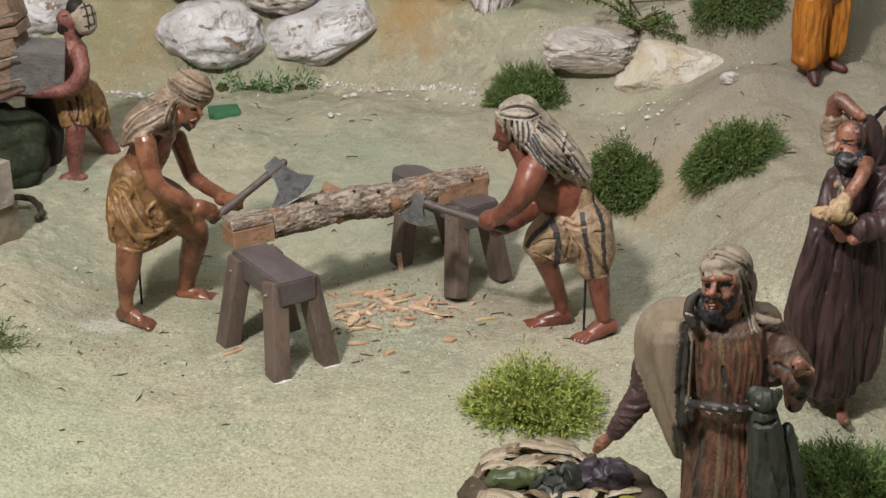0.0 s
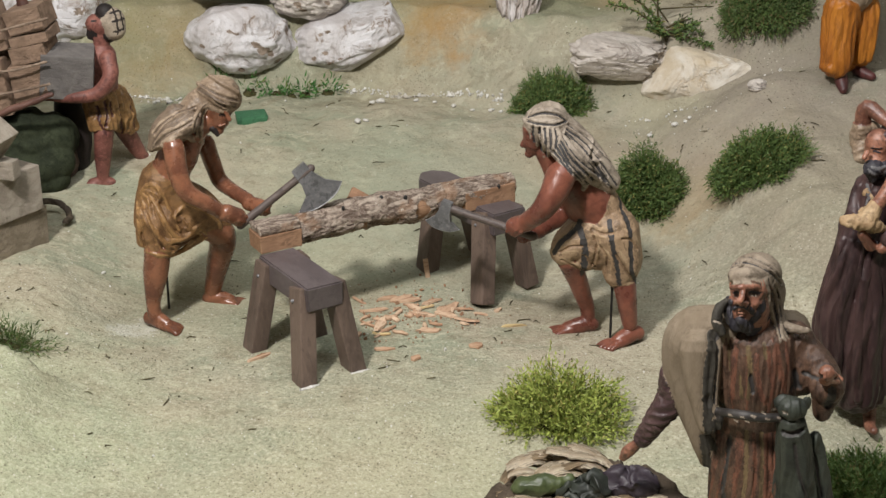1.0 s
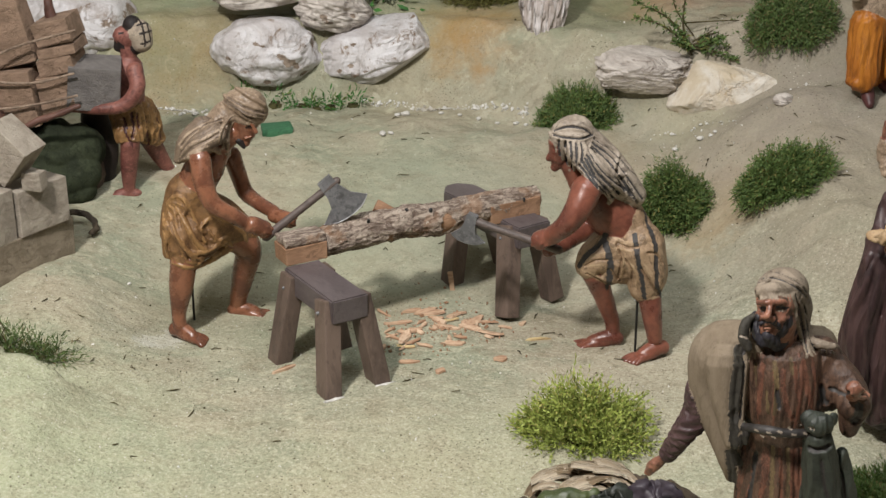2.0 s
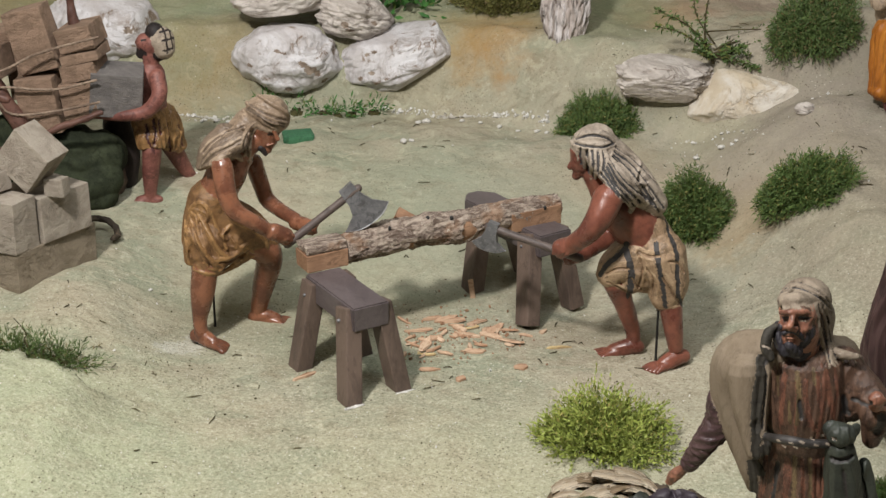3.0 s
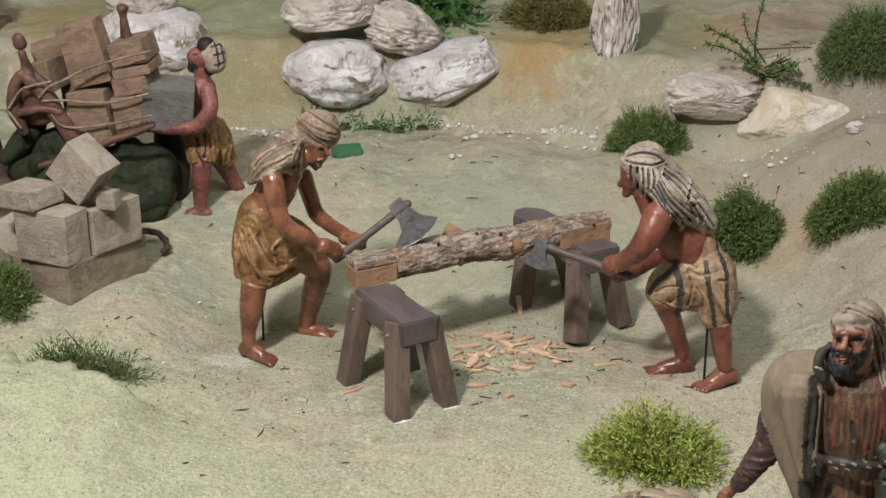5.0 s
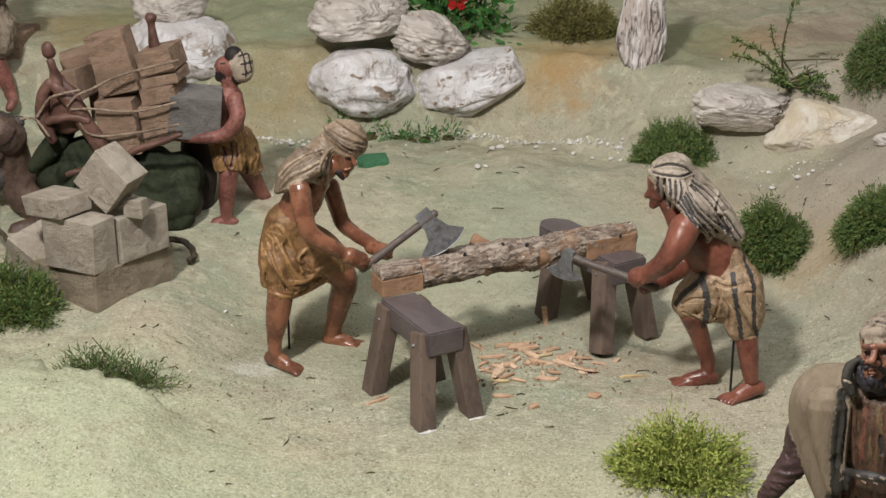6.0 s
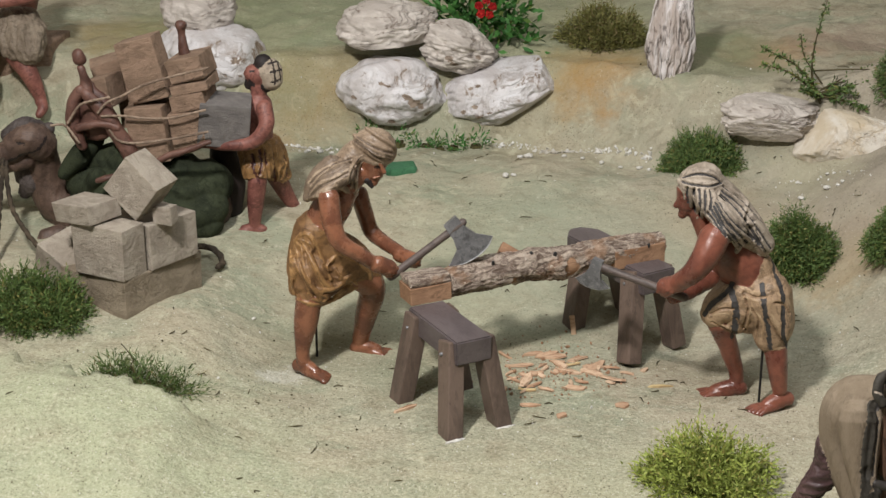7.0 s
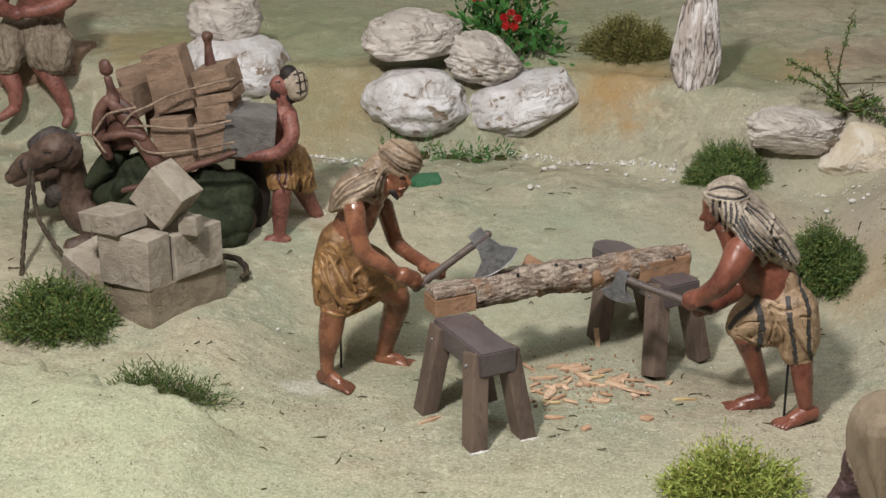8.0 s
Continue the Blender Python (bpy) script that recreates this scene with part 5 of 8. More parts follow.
def bearded_man():
    s = Statue("bearded_statue", (0.555, 1.55, -0.005))
    s.limb("robe", (-0.021, 0.000, 0.276, 0.0226), (-0.023, 0.000, 0.218, 0.0273), (-0.028, 0.000, 0.151, 0.0368), (-0.025, 0.000, 0.083, 0.0380), (-0.021, 0.000, 0.058, 0.0356))
    s.limb("robe", (-0.036, 0.000, 0.276, 0.0083), (-0.044, -0.010, 0.222, 0.0165), (-0.054, -0.010, 0.143, 0.0201), (-0.051, -0.010, 0.102, 0.0189))
    s.limb("robe", (-0.002, 0.000, 0.217, 0.0285), (0.004, 0.000, 0.150, 0.0273), (0.007, 0.000, 0.068, 0.0249))
    s.limb("robe", (0.014, 0.020, 0.268, 0.0264), (0.015, 0.010, 0.199, 0.0287), (0.010, 0.000, 0.123, 0.0249))
    s.limb("robe", (-0.006, 0.012, 0.336, 0.0131), (-0.001, 0.012, 0.322, 0.0143), (0.005, 0.020, 0.297, 0.0168))
    s.pleats("robe", 10, 0.0042, [(-0.054, -0.019, 0.232), (-0.068, -0.016, 0.173), (-0.071, -0.016, 0.119), (-0.054, -0.013, 0.055)], [(0.004, -0.026, 0.227), (0.011, -0.026, 0.175), (0.016, -0.024, 0.121), (0.012, -0.012, 0.048)])
    s.limb("robe", (-0.043, -0.030, 0.165, 0.0031), (-0.044, -0.031, 0.112, 0.0042), (-0.027, -0.033, 0.051, 0.0031))
    s.limb("skin", (-0.003, 0.000, 0.033, 0.0089), (-0.002, -0.005, 0.010, 0.0071), (-0.006, -0.020, 0.009, 0.0065), (-0.006, -0.035, 0.011, 0.0047))
    s.limb("skin", (-0.022, 0.030, 0.018, 0.0078), (-0.020, 0.030, -0.001, 0.0060))
    s.limb("skin", (-0.023, 0.000, 0.329, 0.0160), (-0.027, -0.005, 0.321, 0.0130))
    s.limb("skin", (-0.026, -0.005, 0.335, 0.0142))
    s.limb("skin", (-0.042, -0.020, 0.330, 0.0029), (-0.045, -0.022, 0.325, 0.0029))
    s.limb("lip", (-0.037, -0.010, 0.315, 0.0009), (-0.033, -0.015, 0.317, 0.0009))
    s.limb("beard", (-0.033, -0.018, 0.311, 0.0100), (-0.034, -0.018, 0.304, 0.0076), (-0.013, -0.004, 0.316, 0.0083), (-0.023, -0.014, 0.310, 0.0094))
    s.limb("grey", (-0.040, -0.024, 0.313, 0.0013), (-0.034, -0.027, 0.309, 0.0018), (-0.025, -0.022, 0.308, 0.0013))
    s.limb("grey", (-0.037, -0.025, 0.316, 0.0013), (-0.029, -0.026, 0.314, 0.0018), (-0.020, -0.021, 0.315, 0.0013))
    s.limb("skin", (-0.009, -0.020, 0.308, 0.0082), (-0.023, -0.045, 0.300, 0.0075), (-0.039, -0.050, 0.277, 0.0069))
    s.limb("cuff", (-0.037, -0.050, 0.282, 0.0069), (-0.041, -0.052, 0.275, 0.0086), (-0.045, -0.052, 0.268, 0.0104))
    s.limb("cuff", (-0.068, -0.050, 0.267, 0.0040), (-0.058, -0.052, 0.267, 0.0063), (-0.043, -0.056, 0.266, 0.0075), (-0.029, -0.050, 0.258, 0.0046))
    s.limb("cuff", (-0.070, -0.053, 0.265, 0.0013), (-0.056, -0.056, 0.261, 0.0018), (-0.029, -0.024, 0.244, 0.0018), (-0.018, -0.024, 0.240, 0.0013))
    s.limb("cuff", (-0.037, -0.016, 0.268, 0.0013), (-0.054, -0.051, 0.273, 0.0018), (-0.066, -0.055, 0.268, 0.0013))
    s.limb("cuff", (-0.043, -0.058, 0.280, 0.0013), (-0.044, -0.061, 0.272, 0.0018), (-0.039, -0.059, 0.259, 0.0013))
    s.limb("skin", (-0.048, -0.050, 0.251, 0.0052), (-0.036, -0.045, 0.236, 0.0064))
    s.limb("robe", (0.012, -0.010, 0.279, 0.0189), (0.012, -0.040, 0.252, 0.0151), (-0.015, -0.050, 0.247, 0.0115))
    s.limb("skin", (-0.006, -0.050, 0.249, 0.0075), (-0.025, -0.050, 0.235, 0.0063))
    s.limb("cuff", (-0.038, -0.013, 0.281, 0.0013), (-0.035, -0.013, 0.287, 0.0018), (-0.031, -0.019, 0.280, 0.0013))
    s.limb("grey", (-0.035, -0.009, 0.291, 0.0011), (-0.033, -0.016, 0.285, 0.0015), (-0.036, -0.017, 0.273, 0.0011))
    s.limb("sleeve", (-0.034, 0.020, 0.313, 0.0084), (-0.035, 0.030, 0.328, 0.0097), (-0.034, 0.030, 0.340, 0.0103))
    s.limb("sleeve", (-0.024, 0.030, 0.338, 0.0085))
    s.limb("skin", (-0.034, 0.030, 0.340, 0.0085), (-0.033, 0.030, 0.360, 0.0091), (-0.028, 0.025, 0.363, 0.0084), (-0.019, 0.012, 0.356, 0.0072), (-0.012, 0.005, 0.352, 0.0054))
    s.limb("skin", (-0.017, 0.004, 0.356, 0.0018), (-0.010, 0.001, 0.352, 0.0018))
    s.limb("skin", (-0.019, 0.004, 0.352, 0.0018), (-0.011, 0.005, 0.345, 0.0018))
    s.stroke(None, 0.0036, 0.0020, (-0.033, -0.017, 0.331), (-0.028, -0.018, 0.331))
    s.stroke("beard", 0.0012, 0.0000, (-0.034, -0.015, 0.330), (-0.027, -0.018, 0.329))
    s.stroke("beard", 0.0013, -0.0005, (-0.037, -0.014, 0.333), (-0.027, -0.019, 0.334))
    s.stroke("robe", 0.0024, 0.0010, (-0.022, -0.011, 0.347), (-0.020, -0.017, 0.338), (-0.017, -0.015, 0.327))
    s.stroke("beard", 0.0030, 0.0005, (-0.018, -0.016, 0.332), (-0.015, -0.014, 0.320), (-0.019, -0.022, 0.313))
    s.stroke(None, 0.0024, 0.0012, (-0.043, -0.021, 0.332), (-0.042, -0.023, 0.331))
    s.stroke("lip", 0.0018, -0.0004, (-0.034, -0.016, 0.322), (-0.025, -0.018, 0.322))
    s.stroke("grey", 0.0013, -0.0006, (-0.038, -0.027, 0.312), (-0.032, -0.027, 0.307), (-0.021, -0.023, 0.309))
    s.stroke("grey", 0.0013, -0.0006, (-0.035, -0.027, 0.316), (-0.024, -0.023, 0.312), (-0.017, -0.020, 0.314))
    s.build({"robe": ROBE, "skin": SKIN_F, "beard": BEARD, "cuff": CUFF, "sleeve": BEIGE_CLOTH, "grey": GREY_HAIR, "lip": LIP},
            {"robe": ((0.05, 0, 1), 70, 0.0045, 0.9), "cuff": ((0.6, 0, 1), 120, 0.0022, 0.8), "sleeve": ((1, 0, 0.3), 110, 0.0022, 0.8), "beard": ((0, 0, 1), 220, 0.0014, 0.8)},
            "painted bearded statue in a dark maroon robe", 0.0011)


bearded_man()


def merchant():
    s = Statue("merchant_statue", (0.37, 1.3, -0.03), front=(0.226, 0.891, -0.393))
    s.limb("tunic", (-0.015, 0.000, 0.247, 0.0368), (-0.013, 0.000, 0.212, 0.0389), (-0.011, 0.000, 0.179, 0.0327))
    s.limb("tunic", (-0.013, 0.000, 0.176, 0.0317), (-0.010, 0.000, 0.128, 0.0399), (-0.004, 0.000, 0.065, 0.0460), (0.002, 0.000, 0.007, 0.0511))
    s.limb("tunic", (-0.042, 0.000, 0.253, 0.0205), (-0.046, 0.000, 0.224, 0.0205))
    s.limb("tunic", (0.018, 0.000, 0.251, 0.0205), (0.024, -0.010, 0.222, 0.0183))
    s.limb("tunic", (0.025, -0.005, 0.248, 0.0153), (0.040, -0.020, 0.232, 0.0151), (0.043, -0.035, 0.221, 0.0150))
    s.limb("tunic", (0.044, -0.030, 0.214, 0.0140), (0.042, -0.030, 0.194, 0.0080))
    s.limb("skin", (0.036, -0.050, 0.239, 0.0064), (0.033, -0.060, 0.250, 0.0069))
    s.limb("skin", (0.028, -0.063, 0.251, 0.0019), (0.034, -0.064, 0.254, 0.0026), (0.039, -0.063, 0.250, 0.0019))
    s.limb("skin", (0.030, -0.065, 0.248, 0.0019), (0.048, -0.037, 0.236, 0.0026), (0.054, -0.037, 0.231, 0.0019))
    s.limb("skin", (0.034, -0.061, 0.242, 0.0017), (0.050, -0.042, 0.231, 0.0017))
    s.limb("mantle", (-0.051, 0.000, 0.268, 0.0205), (-0.073, 0.010, 0.256, 0.0247), (-0.079, 0.015, 0.227, 0.0206), (-0.070, 0.010, 0.190, 0.0175), (-0.058, 0.000, 0.150, 0.0123), (-0.053, 0.000, 0.129, 0.0082))
    s.limb("mantle", (-0.037, 0.025, 0.259, 0.0229), (-0.007, 0.035, 0.244, 0.0261), (0.021, 0.030, 0.248, 0.0208))
    s.limb("mantle", (-0.070, -0.010, 0.253, 0.0203), (-0.067, -0.020, 0.212, 0.0141), (-0.063, -0.030, 0.182, 0.0090))
    s.limb("lining", (-0.050, -0.020, 0.303, 0.0022), (-0.058, -0.022, 0.298, 0.0036), (-0.061, -0.026, 0.286, 0.0042), (-0.056, -0.030, 0.276, 0.0030))
    s.pleats("tunic,tunic,rust", 13, 0.0016, [(-0.049, -0.020, 0.266), (-0.048, -0.020, 0.235), (-0.044, -0.019, 0.197)], [(0.007, -0.025, 0.264), (0.009, -0.030, 0.232), (0.005, -0.033, 0.203)])
    s.pleats("tunic,rust", 11, 0.0019, [(-0.046, -0.001, 0.163), (-0.051, -0.009, 0.134), (-0.048, 0.009, 0.072)], [(0.004, -0.029, 0.177), (0.007, -0.033, 0.146), (0.011, -0.039, 0.100)])
    s.limb("sleeve", (-0.082, 0.020, 0.209, 0.0166), (-0.087, 0.020, 0.185, 0.0140), (-0.098, 0.020, 0.167, 0.0109), (-0.111, 0.035, 0.133, 0.0073))
    s.limb("sleeve", (-0.106, 0.019, 0.176, 0.0019), (-0.097, 0.009, 0.172, 0.0026), (-0.086, 0.014, 0.167, 0.0019))
    s.limb("sleeve", (-0.109, 0.018, 0.164, 0.0015), (-0.103, 0.013, 0.158, 0.0020), (-0.097, 0.014, 0.156, 0.0015))
    s.limb("sleeve", (-0.114, 0.027, 0.145, 0.0015), (-0.109, 0.025, 0.137, 0.0020), (-0.105, 0.028, 0.134, 0.0015))
    s.limb("skin", (-0.115, 0.035, 0.128, 0.0047), (-0.122, 0.040, 0.118, 0.0058), (-0.125, 0.045, 0.110, 0.0047))
    s.limb("skin", (-0.126, 0.036, 0.118, 0.0013), (-0.129, 0.045, 0.108, 0.0017), (-0.129, 0.044, 0.107, 0.0013))
    s.limb("skin", (-0.123, 0.036, 0.114, 0.0013), (-0.126, 0.043, 0.106, 0.0017), (-0.127, 0.043, 0.106, 0.0013))
    s.limb("skin", (-0.121, 0.033, 0.123, 0.0012), (-0.126, 0.038, 0.122, 0.0015), (-0.128, 0.045, 0.115, 0.0012))
    s.limb("skin", (-0.022, -0.010, 0.272, 0.0132), (-0.029, -0.020, 0.302, 0.0167))
    s.limb("skin", (-0.033, -0.022, 0.317, 0.0171), (-0.035, -0.025, 0.303, 0.0136), (-0.038, -0.028, 0.295, 0.0090))
    s.limb("skin", (-0.042, -0.039, 0.323, 0.0022), (-0.044, -0.044, 0.318, 0.0027), (-0.046, -0.047, 0.315, 0.0032))
    s.limb("skin", (-0.048, -0.042, 0.312, 0.0022), (-0.039, -0.041, 0.310, 0.0025))
    s.limb("skin", (-0.051, -0.034, 0.322, 0.0025), (-0.046, -0.039, 0.325, 0.0027), (-0.040, -0.039, 0.325, 0.0027), (-0.030, -0.036, 0.324, 0.0032), (-0.020, -0.027, 0.316, 0.0025))
    s.limb("skin", (-0.049, -0.033, 0.308, 0.0035), (-0.049, -0.030, 0.310, 0.0030))
    s.limb("skin", (-0.030, -0.036, 0.308, 0.0040), (-0.022, -0.028, 0.308, 0.0045))
    s.limb("beard", (-0.048, -0.038, 0.304, 0.0017), (-0.043, -0.041, 0.308, 0.0017), (-0.034, -0.037, 0.303, 0.0022), (-0.027, -0.030, 0.292, 0.0030))
    s.limb("lip", (-0.045, -0.040, 0.300, 0.0013), (-0.040, -0.040, 0.300, 0.0013))
    s.limb("beard", (-0.041, -0.035, 0.291, 0.0045), (-0.035, -0.030, 0.283, 0.0065))
    s.limb("beard", (-0.049, -0.016, 0.302, 0.0035), (-0.048, -0.020, 0.291, 0.0056), (-0.042, -0.025, 0.282, 0.0065))
    s.limb("beard", (-0.013, -0.012, 0.299, 0.0046), (-0.018, -0.020, 0.288, 0.0066), (-0.028, -0.022, 0.277, 0.0071))
    s.limb("scarf", (-0.026, -0.008, 0.320, 0.0224), (-0.020, 0.000, 0.319, 0.0215))
    s.limb("scarf", (-0.006, 0.000, 0.308, 0.0102), (-0.003, -0.004, 0.288, 0.0077), (0.001, -0.014, 0.269, 0.0051))
    s.limb("scarf", (0.001, -0.010, 0.273, 0.0056), (0.012, -0.020, 0.274, 0.0045), (0.023, -0.022, 0.273, 0.0030))
    s.limb("scarf", (-0.006, 0.030, 0.290, 0.0208), (-0.005, 0.030, 0.264, 0.0177))
    s.limb("scarf", (-0.048, -0.024, 0.329, 0.0055), (-0.037, -0.029, 0.333, 0.0065), (-0.023, -0.022, 0.328, 0.0066))
    s.limb("scarf", (-0.019, -0.028, 0.326, 0.0013), (-0.015, -0.028, 0.305, 0.0018), (-0.005, -0.017, 0.277, 0.0018), (-0.002, -0.028, 0.266, 0.0013))
    s.limb("scarf", (-0.012, -0.025, 0.320, 0.0012), (-0.002, -0.011, 0.291, 0.0015), (-0.001, -0.021, 0.274, 0.0015), (0.003, -0.025, 0.266, 0.0012))
    s.limb("scarf", (0.001, -0.006, 0.311, 0.0012), (-0.001, -0.010, 0.297, 0.0015), (0.003, -0.013, 0.280, 0.0012))
    s.limb("pale", (0.008, -0.022, 0.276, 0.0008), (0.014, -0.015, 0.264, 0.0008))
    s.limb("pale", (0.013, -0.023, 0.276, 0.0008), (0.019, -0.016, 0.264, 0.0008))
    s.limb("pale", (0.018, -0.024, 0.275, 0.0008), (0.026, -0.014, 0.263, 0.0008))
    s.limb("pale", (0.023, -0.022, 0.276, 0.0008), (0.034, 0.000, 0.262, 0.0011), (0.036, -0.002, 0.259, 0.0008))
    s.limb("belt", (-0.055, -0.032, 0.198, 0.0040), (-0.038, -0.050, 0.204, 0.0045), (-0.019, -0.053, 0.202, 0.0044), (0.006, -0.048, 0.200, 0.0040))
    s.limb("belt", (-0.053, -0.036, 0.194, 0.0035), (-0.053, -0.034, 0.183, 0.0030))
    s.limb("bag", (0.000, -0.050, 0.215, 0.0064), (0.006, -0.055, 0.212, 0.0099), (0.018, -0.050, 0.214, 0.0054))
    s.limb("bag", (0.009, -0.050, 0.194, 0.0119), (0.015, -0.050, 0.155, 0.0149), (0.022, -0.050, 0.107, 0.0178))
    s.limb("bag", (0.033, -0.045, 0.176, 0.0045), (0.041, -0.045, 0.140, 0.0060), (0.049, -0.045, 0.103, 0.0070))
    s.pleats("bag", 5, 0.0020, [(-0.001, -0.054, 0.182), (0.004, -0.036, 0.136), (0.005, -0.041, 0.101)], [(0.021, -0.052, 0.191), (0.036, -0.048, 0.142), (0.043, -0.047, 0.104)])
    s.stroke("lining", 0.0061, 0.0025, (-0.061, -0.018, 0.271), (-0.064, -0.031, 0.240), (-0.064, -0.035, 0.208))
    s.stroke("lining", 0.0046, 0.0025, (-0.063, -0.034, 0.213), (-0.064, -0.038, 0.187), (-0.057, -0.009, 0.134), (-0.048, 0.009, 0.072))
    s.stroke("lining", 0.0041, 0.0015, (-0.047, -0.008, 0.193), (-0.055, -0.037, 0.186), (-0.051, -0.010, 0.147))
    s.stroke("belt", 0.0015, 0.0015, (-0.057, -0.019, 0.272), (-0.057, -0.027, 0.238), (-0.057, -0.032, 0.206))
    s.stroke("lining", 0.0013, 0.0010, (-0.050, -0.023, 0.302), (-0.053, -0.023, 0.293), (-0.050, -0.026, 0.285))
    s.stroke("pale", 0.0008, -0.0004, (-0.065, -0.030, 0.289), (-0.058, -0.031, 0.287), (-0.049, -0.019, 0.276))
    s.stroke("rust", 0.0023, 0.0000, (-0.024, -0.034, 0.257), (-0.023, -0.036, 0.242), (-0.018, -0.038, 0.220), (-0.013, -0.039, 0.209))
    s.stroke("rust", 0.0028, 0.0000, (-0.006, -0.031, 0.264), (-0.002, -0.035, 0.241), (0.004, -0.035, 0.220))
    s.stroke("rust", 0.0020, 0.0000, (-0.040, -0.025, 0.257), (-0.040, -0.027, 0.232), (-0.041, -0.027, 0.208))
    s.stroke("rust", 0.0020, 0.0000, (-0.014, -0.033, 0.263), (-0.012, -0.037, 0.242), (-0.009, -0.038, 0.231))
    s.stroke("olive", 0.0023, 0.0000, (-0.031, -0.029, 0.263), (-0.029, -0.034, 0.241), (-0.029, -0.035, 0.213))
    s.stroke("olive", 0.0017, 0.0000, (-0.017, -0.031, 0.267), (-0.016, -0.036, 0.253))
    s.stroke("olive", 0.0015, 0.0000, (-0.046, -0.020, 0.257), (-0.044, -0.023, 0.236))
    s.stroke("olive", 0.0015, 0.0000, (-0.036, -0.031, 0.234), (-0.034, -0.033, 0.212))
    s.stroke("rust", 0.0031, -0.0006, (-0.041, -0.017, 0.172), (-0.045, -0.014, 0.149), (-0.049, -0.009, 0.122), (-0.050, -0.005, 0.081))
    s.stroke("rust", 0.0023, 0.0000, (-0.033, -0.026, 0.173), (-0.033, -0.031, 0.140), (-0.034, -0.033, 0.098))
    s.stroke("olive", 0.0020, 0.0000, (-0.026, -0.029, 0.176), (-0.025, -0.035, 0.142), (-0.026, -0.038, 0.100))
    s.stroke("rust", 0.0020, 0.0000, (-0.020, -0.032, 0.175), (-0.017, -0.038, 0.138), (-0.018, -0.041, 0.102))
    s.stroke("olive", 0.0017, 0.0000, (-0.013, -0.033, 0.176), (-0.011, -0.038, 0.143), (-0.011, -0.042, 0.102))
    s.stroke("rust", 0.0023, 0.0000, (-0.006, -0.032, 0.174), (-0.003, -0.038, 0.137), (-0.003, -0.042, 0.102))
    # belt-dark paint stands in for shade in creases and the sleeve hollow
    s.stroke("belt", 0.0026, 0.0020, (-0.039, -0.021, 0.165), (-0.042, -0.024, 0.130), (-0.042, -0.024, 0.093))
    s.stroke("belt", 0.0020, 0.0016, (-0.028, -0.035, 0.236), (-0.025, -0.037, 0.219))
    s.stroke("belt", 0.0031, 0.0025, (0.014, -0.025, 0.235), (0.018, -0.027, 0.220), (0.014, -0.052, 0.220))
    s.stroke("belt", 0.0046, 0.0030, (0.044, -0.048, 0.228), (0.044, -0.050, 0.218), (0.043, -0.042, 0.205))
    s.stroke("belt", 0.0018, 0.0015, (0.022, -0.026, 0.233), (0.030, -0.035, 0.233), (0.028, -0.064, 0.249))
    s.stroke("belt", 0.0026, 0.0025, (-0.000, -0.057, 0.190), (0.007, -0.062, 0.190), (0.017, -0.059, 0.193))
    s.stroke("belt", 0.0018, 0.0020, (0.010, -0.063, 0.180), (0.016, -0.065, 0.152), (0.026, -0.066, 0.123))
    s.stroke("belt", 0.0015, 0.0020, (0.021, -0.052, 0.191), (0.034, -0.049, 0.154), (0.042, -0.050, 0.119))
    s.stroke(None, 0.0038, 0.0026, (-0.048, -0.030, 0.315), (-0.046, -0.033, 0.315))
    s.stroke(None, 0.0043, 0.0028, (-0.034, -0.039, 0.318), (-0.028, -0.038, 0.317))
    # tunic brown stands in for shade in the eye sockets
    s.stroke("tunic", 0.0028, 0.0000, (-0.048, -0.030, 0.315), (-0.046, -0.033, 0.316))
    s.stroke("tunic", 0.0033, 0.0000, (-0.035, -0.039, 0.319), (-0.027, -0.038, 0.317))
    s.stroke("beard", 0.0011, 0.0000, (-0.049, -0.028, 0.315), (-0.045, -0.034, 0.318))
    s.stroke("beard", 0.0012, 0.0000, (-0.036, -0.039, 0.320), (-0.025, -0.037, 0.318))
    s.stroke("pale", 0.0007, -0.0004, (-0.034, -0.039, 0.316), (-0.029, -0.039, 0.316))
    s.stroke("beard", 0.0008, -0.0004, (-0.031, -0.039, 0.316))
    # tunic brown as painted shade in the carved face and headcloth creases
    s.stroke("tunic", 0.0015, 0.0010, (-0.048, -0.027, 0.323), (-0.039, -0.034, 0.327), (-0.026, -0.035, 0.325))
    s.stroke("tunic", 0.0013, 0.0010, (-0.037, -0.039, 0.314), (-0.035, -0.039, 0.308), (-0.036, -0.040, 0.304))
    s.stroke("tunic", 0.0026, 0.0006, (-0.022, -0.035, 0.315), (-0.020, -0.033, 0.307))
    s.stroke("tunic", 0.0013, 0.0014, (-0.016, -0.028, 0.321), (-0.006, -0.011, 0.292), (-0.002, -0.020, 0.275))
    s.stroke("tunic", 0.0013, 0.0014, (-0.005, -0.010, 0.308), (-0.004, -0.011, 0.292))
    s.stroke("tunic", 0.0015, 0.0015, (-0.053, -0.025, 0.330), (-0.050, -0.022, 0.321))
